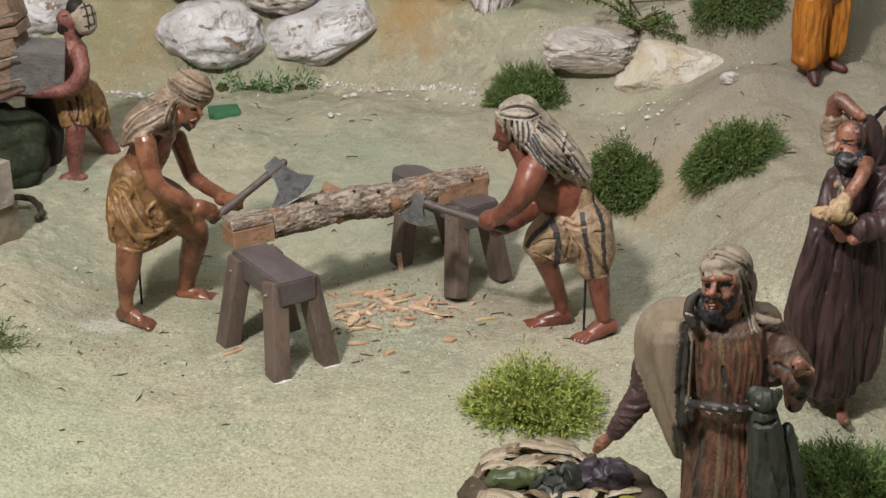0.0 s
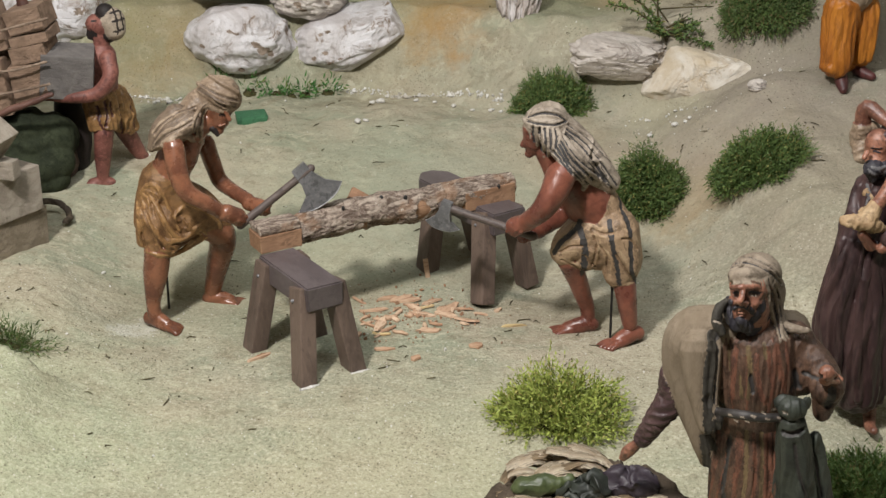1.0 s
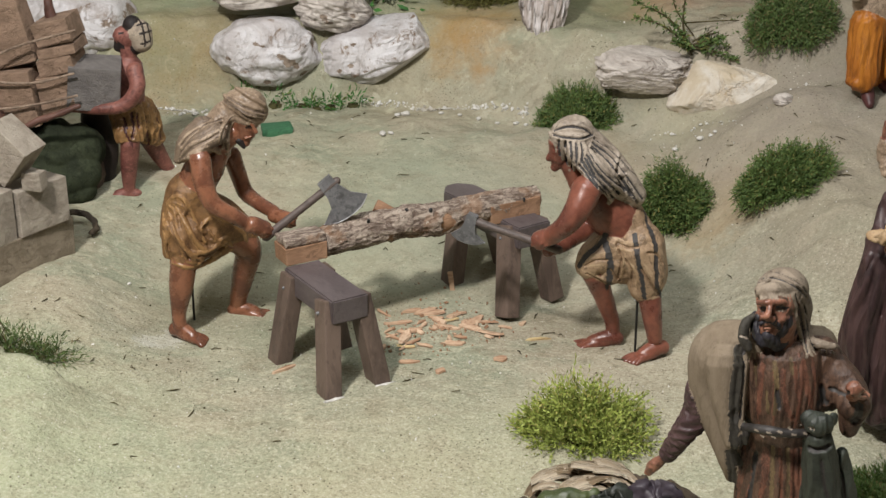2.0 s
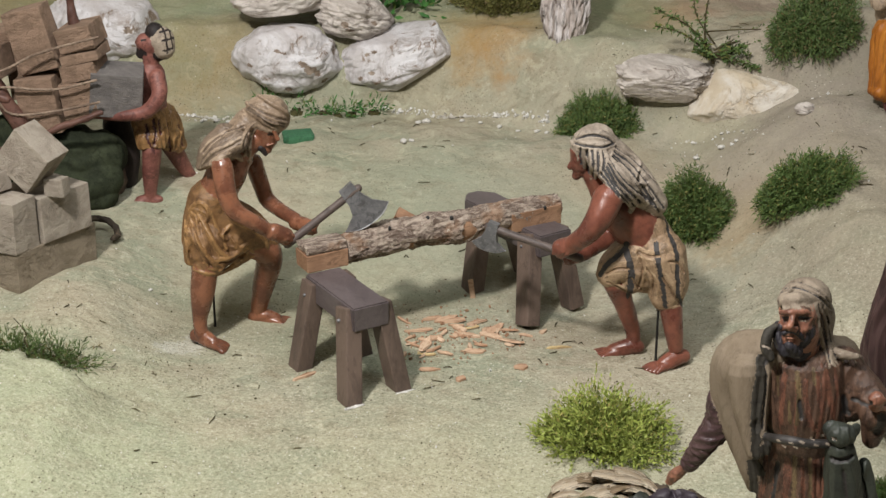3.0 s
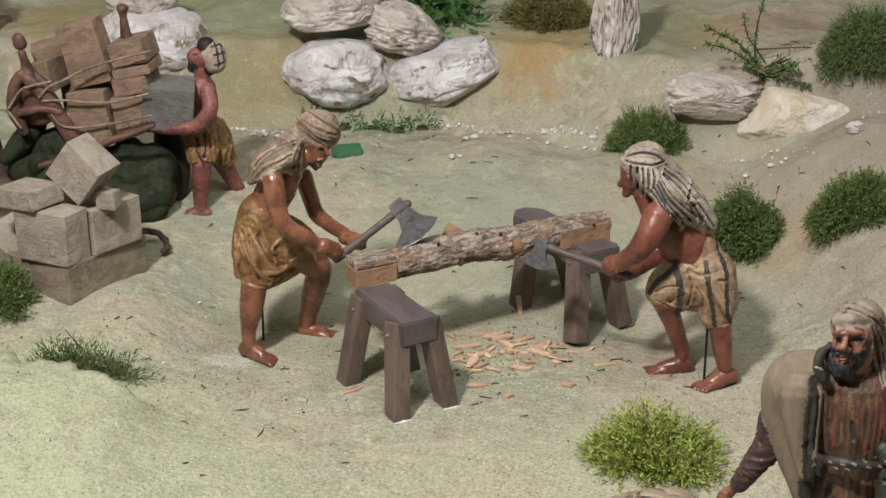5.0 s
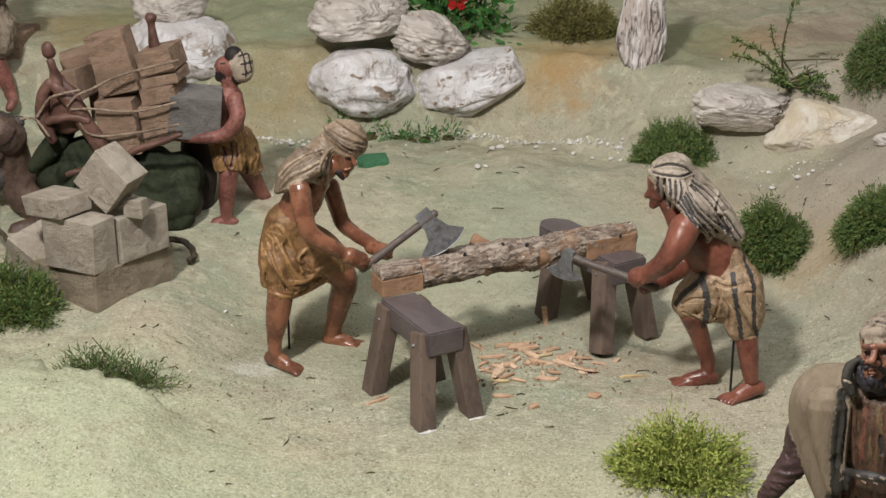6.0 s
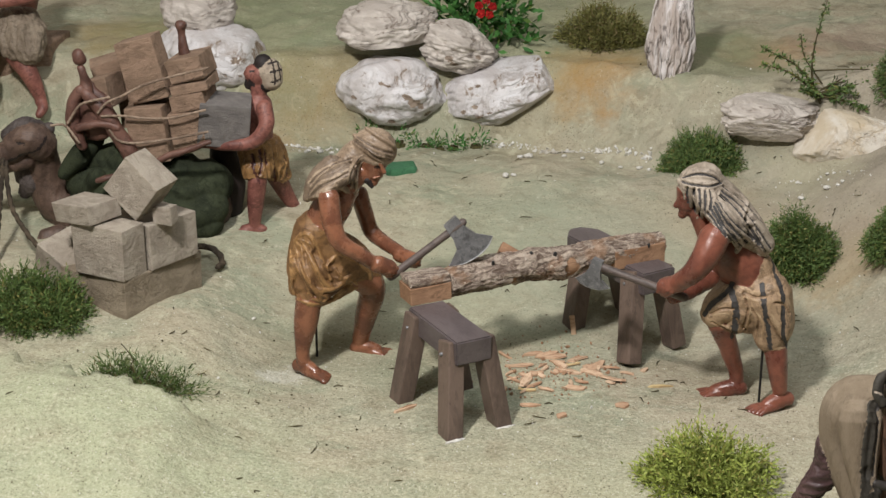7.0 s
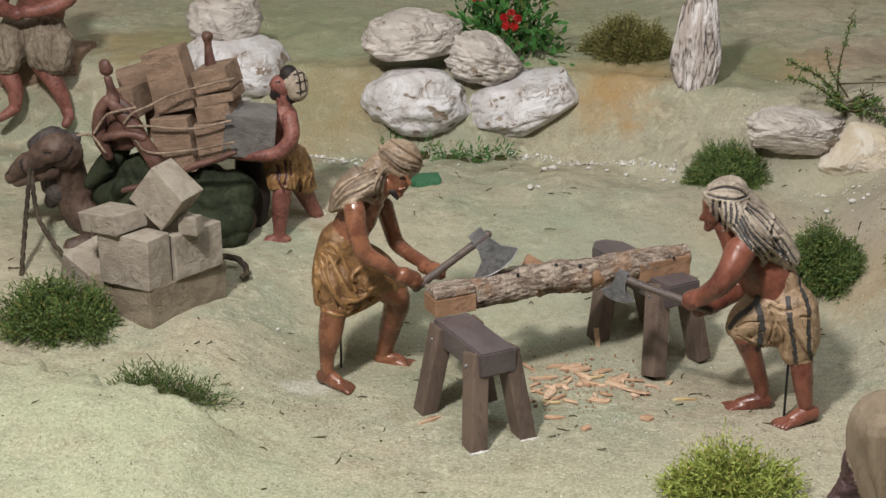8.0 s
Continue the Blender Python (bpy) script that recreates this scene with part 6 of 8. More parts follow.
    # rolled bands, fringe and hanging cords of the headcloth
    for line in (
            [(-0.0540, -0.0150, 0.3340), (-0.0440, -0.0150, 0.3400), (-0.0310, -0.0150, 0.3380), (-0.0150, -0.0150, 0.3310), (0.0000, -0.0150, 0.3180)],
            [(-0.0500, -0.0150, 0.3420), (-0.0360, -0.0150, 0.3470), (-0.0230, -0.0150, 0.3430), (-0.0100, -0.0150, 0.3320), (0.0000, -0.0150, 0.3210)],
            [(-0.0520, -0.0150, 0.3310), (-0.0440, -0.0150, 0.3370), (-0.0310, -0.0150, 0.3350), (-0.0160, -0.0150, 0.3280), (-0.0040, -0.0150, 0.3170)]):
        s.strand("scarf", 0.0024, line)
    first, last = Vector((-0.0530, -0.0320, 0.3310)), Vector((-0.0220, -0.0320, 0.3290))
    for i in range(13):
        p = first.lerp(last, i / 12)
        s.strand("scarf", 0.0010, [p, p + Vector((0.0006, 0, -0.003)), p + Vector((0.0016, 0, -0.0055 - 0.001 * (i % 2)))])
    s.furrow("beard", 0.0042, -0.0004, [(-0.0210, -0.0300, 0.3050), (-0.0240, -0.0300, 0.2950), (-0.0300, -0.0300, 0.2870), (-0.0370, -0.0300, 0.2830)])
    s.furrow("beard", 0.0032, -0.0004, [(-0.0510, -0.0300, 0.3080), (-0.0500, -0.0300, 0.2990), (-0.0460, -0.0300, 0.2890)])
    for line in (
            [(-0.0160, -0.0150, 0.3220), (-0.0090, -0.0150, 0.3050), (-0.0040, -0.0150, 0.2830), (0.0010, -0.0150, 0.2630)],
            [(-0.0120, -0.0150, 0.3210), (-0.0040, -0.0150, 0.3010), (0.0020, -0.0150, 0.2770), (0.0080, -0.0150, 0.2630)],
            [(-0.0170, -0.0150, 0.3200), (-0.0130, -0.0150, 0.3090), (-0.0110, -0.0150, 0.2950)],
            [(-0.0080, -0.0150, 0.3190), (-0.0010, -0.0150, 0.3010), (0.0040, -0.0150, 0.2830), (0.0100, -0.0150, 0.2690)],
            [(-0.0140, -0.0150, 0.3220), (-0.0070, -0.0150, 0.3030), (-0.0010, -0.0150, 0.2800), (0.0040, -0.0150, 0.2620)]):
        s.strand("scarf", 0.0015, line)
    # belt-dark shade painted into the furrows between bands and cords
    for line in (
            [(-0.0530, -0.0150, 0.3330), (-0.0440, -0.0150, 0.3380), (-0.0310, -0.0150, 0.3370), (-0.0150, -0.0150, 0.3290), (-0.0020, -0.0150, 0.3170)],
            [(-0.0510, -0.0150, 0.3390), (-0.0390, -0.0150, 0.3440), (-0.0260, -0.0150, 0.3410), (-0.0120, -0.0150, 0.3320), (0.0000, -0.0150, 0.3190)],
            [(-0.0140, -0.0150, 0.3220), (-0.0080, -0.0150, 0.3030), (-0.0030, -0.0150, 0.2820), (0.0020, -0.0150, 0.2640)],
            [(-0.0100, -0.0150, 0.3200), (-0.0030, -0.0150, 0.3010), (0.0030, -0.0150, 0.2780), (0.0090, -0.0150, 0.2660)]):
        s.furrow("belt", 0.0009, 0.0016, line)
    for i in range(11):
        x = -0.050 + 0.0052 * i
        y = -0.044 - 0.012 * math.sin(math.pi * min(1.0, i / 10 + 0.25))
        for row, z in ((0, 0.2055), (1, 0.1985)):
            if (i + row) % 2 == 0:
                s.furrow("pale", 0.0012, -0.0004, [(x, y, z), (x + 0.0032, y - 0.001, z - 0.0006)])
    s.build({"tunic": TUNIC_BROWN, "rust": RUST, "olive": OLIVE, "mantle": MANTLE, "lining": LINING, "sleeve": SLEEVE, "skin": SKIN_F, "beard": BEARD, "scarf": SCARF_CLOTH, "belt": BELT_DARK, "pale": PALE_CLOTH, "bag": BAG, "lip": LIP},
            {"tunic": ((0.05, 0, 1), 110, 0.0014, 0.7), "rust": ((0.05, 0, 1), 150, 0.0011, 0.6), "olive": ((0.05, 0, 1), 150, 0.0011, 0.6), "mantle": ((0.1, 0, 1), 45, 0.0016, 0.3), "sleeve": ((1, 0, 0.3), 130, 0.0025, 0.8), "scarf": ((1, 0, 0.3), 240, 0.0004, 0.5), "bag": ((0, 0, 1), 85, 0.0035, 0.8), "beard": ((0, 0, 1), 240, 0.0012, 0.8), "lining": ((0, 0, 1), 110, 0.0018, 0.7), "skin": ((0.3, 0, 1), 150, 0.0009, 0.6)},
            "painted merchant statue in a rust-streaked tunic with a taupe mantle", 0.0009)


merchant()


def camel():
    s = Statue("camel_statue", (-0.6, 2.22, 0.062))
    s.limb("fur", (-0.135, -0.045, 0.135, 0.0201), (-0.115, -0.040, 0.143, 0.0242), (-0.104, -0.030, 0.131, 0.0243))
    s.limb("fur", (-0.138, -0.045, 0.128, 0.0185), (-0.167, -0.050, 0.114, 0.0137), (-0.183, -0.050, 0.100, 0.0096))
    s.limb("fur", (-0.124, -0.035, 0.108, 0.0129), (-0.153, -0.045, 0.099, 0.0089), (-0.176, -0.048, 0.091, 0.0064))
    s.limb("hairf", (-0.146, -0.040, 0.147, 0.0105), (-0.122, -0.035, 0.158, 0.0146), (-0.102, -0.020, 0.146, 0.0138), (-0.091, -0.020, 0.153, 0.0073))
    s.limb("hairf", (-0.094, -0.020, 0.137, 0.0098), (-0.101, -0.020, 0.115, 0.0098))
    s.limb("fur", (-0.133, -0.061, 0.145, 0.0031), (-0.121, -0.062, 0.149, 0.0041), (-0.109, -0.062, 0.144, 0.0031))
    s.limb("black", (-0.125, -0.063, 0.143, 0.0022), (-0.117, -0.063, 0.142, 0.0022))
    s.limb("black", (-0.190, -0.053, 0.106, 0.0015), (-0.181, -0.059, 0.111, 0.0015))
    s.limb("fur", (-0.171, -0.053, 0.127, 0.0025), (-0.163, -0.047, 0.133, 0.0033), (-0.151, -0.057, 0.139, 0.0025))
    s.limb("hairf", (-0.132, -0.010, 0.085, 0.0196), (-0.129, -0.008, 0.064, 0.0213), (-0.139, -0.010, 0.051, 0.0098))
    s.limb("fur", (-0.106, -0.015, 0.111, 0.0212), (-0.109, 0.000, 0.067, 0.0279), (-0.093, 0.000, 0.029, 0.0296), (-0.058, 0.000, 0.008, 0.0329), (-0.017, 0.000, 0.006, 0.0460), (0.053, 0.000, 0.019, 0.0509), (0.122, 0.000, 0.029, 0.0460))
    s.limb("fur", (-0.082, -0.050, -0.002, 0.0145), (-0.105, -0.060, -0.006, 0.0112), (-0.070, -0.050, -0.014, 0.0096))
    s.limb("fur", (0.039, 0.000, 0.083, 0.0394), (0.057, 0.000, 0.101, 0.0329))
    s.limb("blanket", (-0.042, -0.020, 0.070, 0.0293), (-0.013, -0.020, 0.062, 0.0472), (0.042, -0.020, 0.059, 0.0554), (0.110, -0.020, 0.064, 0.0505), (0.136, -0.020, 0.069, 0.0375))
    s.limb("blanket", (-0.028, -0.015, 0.104, 0.0196), (0.003, -0.020, 0.102, 0.0326), (0.042, -0.010, 0.095, 0.0474))
    s.limb("blanket", (-0.067, -0.040, 0.090, 0.0097), (-0.043, -0.040, 0.118, 0.0145), (-0.023, -0.030, 0.140, 0.0130))
    s.limb("blanket", (0.092, -0.060, 0.047, 0.0224), (0.125, -0.060, 0.039, 0.0144))
    s.limb("blanket", (-0.017, -0.060, 0.092, 0.0128), (-0.030, -0.050, 0.066, 0.0096))
    s.stroke(None, 0.0057, 0.0030, (0.092, -0.071, 0.072), (0.116, -0.070, 0.057), (0.141, -0.056, 0.047))
    s.stroke(None, 0.0057, 0.0030, (0.079, -0.064, 0.091), (0.112, -0.067, 0.082), (0.150, -0.047, 0.091))
    s.stroke(None, 0.0049, 0.0030, (-0.033, -0.051, 0.122), (-0.023, -0.065, 0.102), (-0.035, -0.060, 0.076))
    s.stroke(None, 0.0049, 0.0030, (-0.011, -0.042, 0.121), (0.001, -0.056, 0.096), (-0.003, -0.069, 0.070))
    s.stroke(None, 0.0049, 0.0030, (0.023, -0.069, 0.079), (0.046, -0.075, 0.062), (0.080, -0.079, 0.047))
    s.stroke(None, 0.0041, -0.0020, (-0.019, -0.042, 0.140), (-0.030, -0.036, 0.110), (-0.042, -0.048, 0.088))
    s.stroke(None, 0.0041, -0.0020, (0.012, -0.060, 0.093), (0.043, -0.072, 0.078), (0.079, -0.072, 0.067))
    s.limb("blanket", (0.02, -0.055, 0.052, 0.028), (0.10, -0.055, 0.035, 0.030), (0.142, -0.042, 0.042, 0.028))
    s.limb("blanket", (0.04, -0.062, 0.018, 0.018), (0.10, -0.060, 0.014, 0.020), (0.142, -0.046, 0.018, 0.020))
    s.stroke("black", 0.0020, -0.0010, (-0.163, -0.062, 0.134), (-0.158, -0.064, 0.112), (-0.150, -0.058, 0.096))
    s.stroke("black", 0.0020, -0.0010, (-0.158, -0.062, 0.108), (-0.130, -0.064, 0.116), (-0.104, -0.058, 0.128), (-0.092, -0.044, 0.146))
    s.limb("black", (0.154, 0.030, 0.102, 0.0216), (0.160, 0.030, 0.058, 0.0249), (0.161, 0.020, 0.021, 0.0199))
    s.build({"fur": FUR, "hairf": FUR_DARK, "blanket": BLANKET, "black": HAIR},
            {"blanket": ((0.5, 0, 1), 34, 0.004, 0.6), "hairf": ((0, 0, 1), 220, 0.0024, 0.8), "fur": ((0.3, 0, 1), 110, 0.0016, 0.5)},
            "brown painted kneeling camel statue under a dark green blanket", 0.0017)


camel()
# ---- the work place: sawhorses, log, axes ----


def plank_bm(length, width, thick, cut):
    """A beam along x whose far end may be cut to a blunt point; its top lies at z = 0."""
    h, w = length / 2, width / 2
    outline = [(h, -w), (h, w), (-h + cut, w), (-h, w * 0.35), (-h, -w * 0.35), (-h + cut, -w)]
    bm = bmesh.new()
    low = [bm.verts.new((x, y, -thick)) for x, y in outline]
    f = bm.faces.new(list(reversed(low)))
    top = bmesh.ops.extrude_face_region(bm, geom=[f])
    bmesh.ops.translate(bm, vec=(0, 0, thick), verts=[g for g in top["geom"] if isinstance(g, bmesh.types.BMVert)])
    bmesh.ops.recalc_face_normals(bm, faces=bm.faces[:])
    bmesh.ops.bevel(bm, geom=bm.edges[:], offset=0.0018, segments=2, affect="EDGES")
    return bm


def sawhorse(x, y, yaw, top, length, width, legs, label, cut, dabs):
    """legs: along and across at the foot, then along at the head, in the beam's own frame."""
    ob = new("sawhorse")
    ob.matrix_world = pose(x, y, ground_z(x, y), 0, 0, yaw)
    b = part("beam", plank_bm(length, width, 0.03, cut), BEAM_WOOD, ob, "dark purple-grey painted beam")
    b.location = (0, 0, top)
    for u, v, head in legs:
        side = math.copysign(1, v)
        bm = beam_bm((u, v, -0.003), (head, side * (width / 2 - 0.0045), top - 0.005), 0.0265, 0.021, (1, 0, 0), 0.002)
        leg = part("leg", bm, LEG_WOOD, ob)
        if v < 0:
            n, f = tube([(head, -width / 2 - 0.004, top - 0.020, 0.0026), (head, -width / 2 - 0.009, top - 0.020, 0.0022)], 8, 0.003)
            link_mesh("nail", n, f, IRON).parent = leg
        if dabs and u > 0:
            # crumbs of white plaster along the lower edge
            bm = bmesh.new()
            bmesh.ops.create_icosphere(bm, subdivisions=4, radius=1)
            for q in bm.verts:
                w = 1 + 0.6 * noise.noise(q.co * 3.5 + Vector((u * 50, v * 90, 0)))
                q.co = Vector((q.co.x * 0.0026 * w, q.co.y * 0.0125 * w, q.co.z * 0.0016 * w))
            dab = part("plaster_dab", bm, PEBBLE, ob, "white plaster dab fixing the leg", True)
            dab.location = (u + 0.0135, v, 0.0003)
    return tagged(ob, label, "sawhorse", "sawhorses under the log")


sawhorse(-0.0865, 1.739, -59.7, 0.117, 0.124, 0.048, ((0.064, -0.033, 0.041), (0.061, 0.036, 0.044), (-0.052, -0.041, -0.047), (-0.054, 0.046, -0.045)),
         "dark-stained wooden sawhorse on four splayed legs", 0.0, True)
sawhorse(0.125, 1.982, -57, 0.116, 0.19, 0.052, ((0.097, -0.045, 0.068), (0.080, 0.043, 0.068), (-0.032, -0.043, -0.040), (-0.022, 0.044, -0.040)),
         "dark-stained wooden sawhorse with a blunt pointed beam end", 0.02, False)
bm = beam_bm((0.073, 1.962, -0.002), (0.069, 1.968, 0.030), 0.007, 0.003, (1, 0, 0), 0.0008)
tagged(part("splinter", bm, CHIP_WOOD, None), "pale split wood splinter leaning on the sawhorse leg", "splinter")


def log_thing():
    ob = new("log")
    ob.matrix_world = pose(0.0254, 1.8854, 0.134, 0, 0, 27.4)
    line = [(-0.134, 0, -0.001, 0.0185), (-0.115, 0, -0.0002, 0.0200), (-0.083, 0.001, 0.0014, 0.0208), (-0.051, 0.002, 0.0026, 0.0208), (-0.002, 0.002, 0.0012, 0.0205),
            (0.026, 0.001, -0.0006, 0.0215), (0.040, 0.001, -0.0006, 0.0215), (0.056, 0.001, 0.002, 0.0188), (0.080, 0.001, 0.0032, 0.0186), (0.11, 0, 0.0035, 0.0182), (0.150, 0, 0.003, 0.0172), (0.176, 0, 0.002, 0.0155)]
    v, f = tube(line, 96, 0.0013, False)

    def gash(p):
        """How deep a point lies in one of the two places where the bark is hewn off."""
        w = 0.004 * noise.noise(p * 160)
        a = 1 - math.hypot((p.x - 0.034 + w) / 0.011, (p.z + 0.002 + w) / 0.013)
        b = 1 - math.hypot((p.x + 0.047 + w) / 0.0055, (p.z + 0.013) / 0.010)
        return max(a, b) if p.y < 0 else -1

    out = []
    for p in v:
        d = Vector((0, p.y, p.z)).normalized()
        k = 0.0016 * noise.noise(Vector((p.x * 80, p.y * 150, p.z * 150))) + 0.0022 * noise.noise(Vector((p.x * 30, p.y * 50, p.z * 50)))
        k += 0.0013 * noise.noise(p * 330) - 0.0016 * max(0.0, 0.25 - abs(noise.noise(Vector((p.x * 45, p.y * 190, p.z * 190))))) / 0.25
        # swellings round the knots
        k += 0.003 * math.exp(-((p.x + 0.012) / 0.016) ** 2) * max(0.0, d.z) + 0.002 * math.exp(-((p.x - 0.02) / 0.02) ** 2) * max(0.0, -d.y)
        out.append(p + d * (k if gash(p) < 0 else -0.0015))
    hewn = [1 if gash(sum((v[i] for i in q), Vector()) / len(q)) > 0.05 else 0 for q in f]
    bark = link_mesh("bark", out, f, [BARK, CUT_WOOD], hewn)
    bark.parent = ob
    for x, sx, sy, sz in ((-0.1625, 0.056, 0.036, 0.0215), (0.136, 0.076, 0.037, 0.0255)):
        e = part("squared_end", box_bm(sx, sy, sz, 0.001, 0.0012), CUT_WOOD, ob, "freshly squared orange end of the log")
        e.location = (x, 0, -0.0170)
    bm = box_bm(0.0555, 0.0355, 0.0105, 0.0035, 0.0016)
    bmesh.ops.subdivide_edges(bm, edges=bm.edges[:], cuts=4, use_grid_fill=True)
    for q in bm.verts:
        q.co += noise.noise_vector(q.co * 150) * 0.0016
    t = part("worn_top", bm, BARK, ob, "grey bark left on top of the squared end")
    t.location = (-0.1625, 0, 0.0048)
    part("branch_stub", beam_bm((-0.03, 0.008, 0.012), (-0.050, 0.020, 0.0255), 0.016, 0.009, (1, 0, 0)), CUT_WOOD, ob, "short cut stub of a branch")
    for x, y, z, r in ((-0.02, -0.007, 0.0215, 0.003), (0.012, -0.012, 0.018, 0.0026), (0.148, -0.0165, 0.010, 0.0022), (-0.075, -0.010, 0.0195, 0.002)):
        n, q = tube([(x, y, z - 0.002, r), (x, y - 0.0005, z + 0.0006, r * 0.9)], 10, 0.002)
        link_mesh("knot", n, q, ROD).parent = ob
    return tagged(ob, "rough bark log with squared ends lying on two sawhorses", "log")


log_thing()


def axe(name, hand, head, side, label, length_past=0.012, size=1.0):
    """An axe whose handle runs from the hand to the head, the blade towards side (+1 or -1)."""
    a, b = Vector(hand), Vector(head)
    z = (b - a).normalized()
    away = Vector((0, 1, 0))
    x = away.cross(z).normalized() * side
    y = z.cross(x)
    m = Matrix((x, y, z)).transposed().to_4x4()
    m.translation = b
    ob = new("axe")
    ob.matrix_world = m
    d = (b - a).length
    v, f = tube([(0, 0, -d - 0.018, 0.0055), (0, 0, -d * 0.5, 0.0048), (0, 0, length_past, 0.0052)], 12, 0.006)
    h = link_mesh("handle", v, f, DARK_WOOD)
    h.parent = ob
    outline = [(-0.011, -0.009), (-0.012, 0.010), (0.008, 0.012), (0.022, 0.017), (0.037, 0.031), (0.044, 0.018), (0.046, 0.0), (0.043, -0.019),
               (0.034, -0.034), (0.024, -0.015), (0.010, -0.010)]
    bm = bmesh.new()
    for s in (-1, 1):
        ring = []
        for u, w in [(a * size, c * size) for a, c in outline]:
            t = 0.0055 * max(0.08, 1 - max(0, u) / 0.044)
            ring.append(bm.verts.new((u, s * t, w)))
        bm.faces.new(ring if s < 0 else list(reversed(ring)))
    bm.verts.ensure_lookup_table()
    n = len(outline)
    for i in range(n):
        j = (i + 1) % n
        bm.faces.new((bm.verts[i], bm.verts[i + n], bm.verts[j + n], bm.verts[j]))
    bmesh.ops.recalc_face_normals(bm, faces=bm.faces[:])
    blade = part("blade", bm, IRON, ob, "grey iron blade")
    rim = [(0.037, 0.0305), (0.044, 0.018), (0.046, 0.0), (0.043, -0.019), (0.034, -0.0335)]
    v, f = tube([(u * size, 0, w * size, 0.0009) for u, w in rim], 6, 0.004)
    link_mesh("cutting_edge", v, f, EDGE_IRON).parent = blade
    return tagged(ob, label, "axe", "axes of the woodcutters")


axe("axe", (-0.148, 1.822, 0.152), (-0.084, 1.836, 0.200), 1, "iron axe with a dark handle held by the bending statue")
axe("axe", (0.176, 1.762, 0.150), (0.090, 1.79, 0.172), -1, "iron axe with a dark handle lowered beside the log", 0.006, 0.66)


def support_rod(x, y, top, lean=0.0):
    v, f = tube([(x, y, ground_z(x, y) - 0.004, 0.0016), (x + lean, y, top, 0.0016)], 8, 0.02)
    tagged(link_mesh("support_rod", v, f, ROD), "thin black metal rod under the statue", "rod", "rods under the statues")


support_rod(-0.266, 1.883, 0.12)
support_rod(0.294, 1.777, 0.12)


def wood_chip(x, y, length, width, yaw, tilt, seed):
    rnd = random.Random(seed)
    k = 9
    bm = bmesh.new()
    ring = []
    for i in range(k):
        a = 2 * math.pi * i / k
        c = math.cos(a)
        ring.append((math.copysign(abs(c) ** 0.75, c) * length / 2 * rnd.uniform(0.7, 1.1), math.sin(a) * width / 2 * rnd.uniform(0.5, 1.2)))
    bend = rnd.uniform(-0.3, 0.3)
    low = [bm.verts.new((u, v, bend * u * u / length)) for u, v in ring]
    top = [bm.verts.new((u * 0.92, v * 0.9, bend * u * u / length + rnd.uniform(0.0016, 0.0034))) for u, v in ring]
    bm.faces.new(list(reversed(low)))
    bm.faces.new(top)
    for i in range(k):
        j = (i + 1) % k
        bm.faces.new((low[i], low[j], top[j], top[i]))
    ob = part("wood_chip", bm, CHIP_WOOD, None)
    ob.matrix_world = pose(x, y, ground_full(x, y) + 0.0008, tilt, rnd.uniform(-5, 5), yaw)
    tagged(ob, "pale orange wood chip lying on the sand", "wood chip", "wood chips under the log")


def all_chips():
    rnd = random.Random(11)
    for i in range(40):
        r, a = rnd.random() ** 0.7, rnd.uniform(0, 6.283)
        x, y = 0.052 + 0.085 * r * math.cos(a), 1.85 + 0.072 * r * math.sin(a)
        big = rnd.random() < 0.3
        wood_chip(x, y, rnd.uniform(0.03, 0.048) if big else rnd.uniform(0.010, 0.026), rnd.uniform(0.009, 0.016) if big else rnd.uniform(0.003, 0.009),
                  rnd.gauss(15, 50), rnd.uniform(-24, 24), i)
    for i, (x, y, l, w, a) in enumerate(((-0.14, 1.735, 0.05, 0.007, 40), (0.124, 1.752, 0.021, 0.015, 10), (0.05, 1.723, 0.017, 0.012, 30), (0.175, 1.812, 0.034, 0.007, 4),
                                         (0.01, 1.752, 0.03, 0.008, 2), (-0.02, 1.79, 0.018, 0.006, 70), (0.16, 1.86, 0.016, 0.008, 50),
                                         (-0.02, 1.9, 0.03, 0.005, -50), (0.02, 1.84, 0.022, 0.014, 20))):
        wood_chip(x, y, l, w, a, 4, 100 + i)


all_chips()

# ---- stones ----


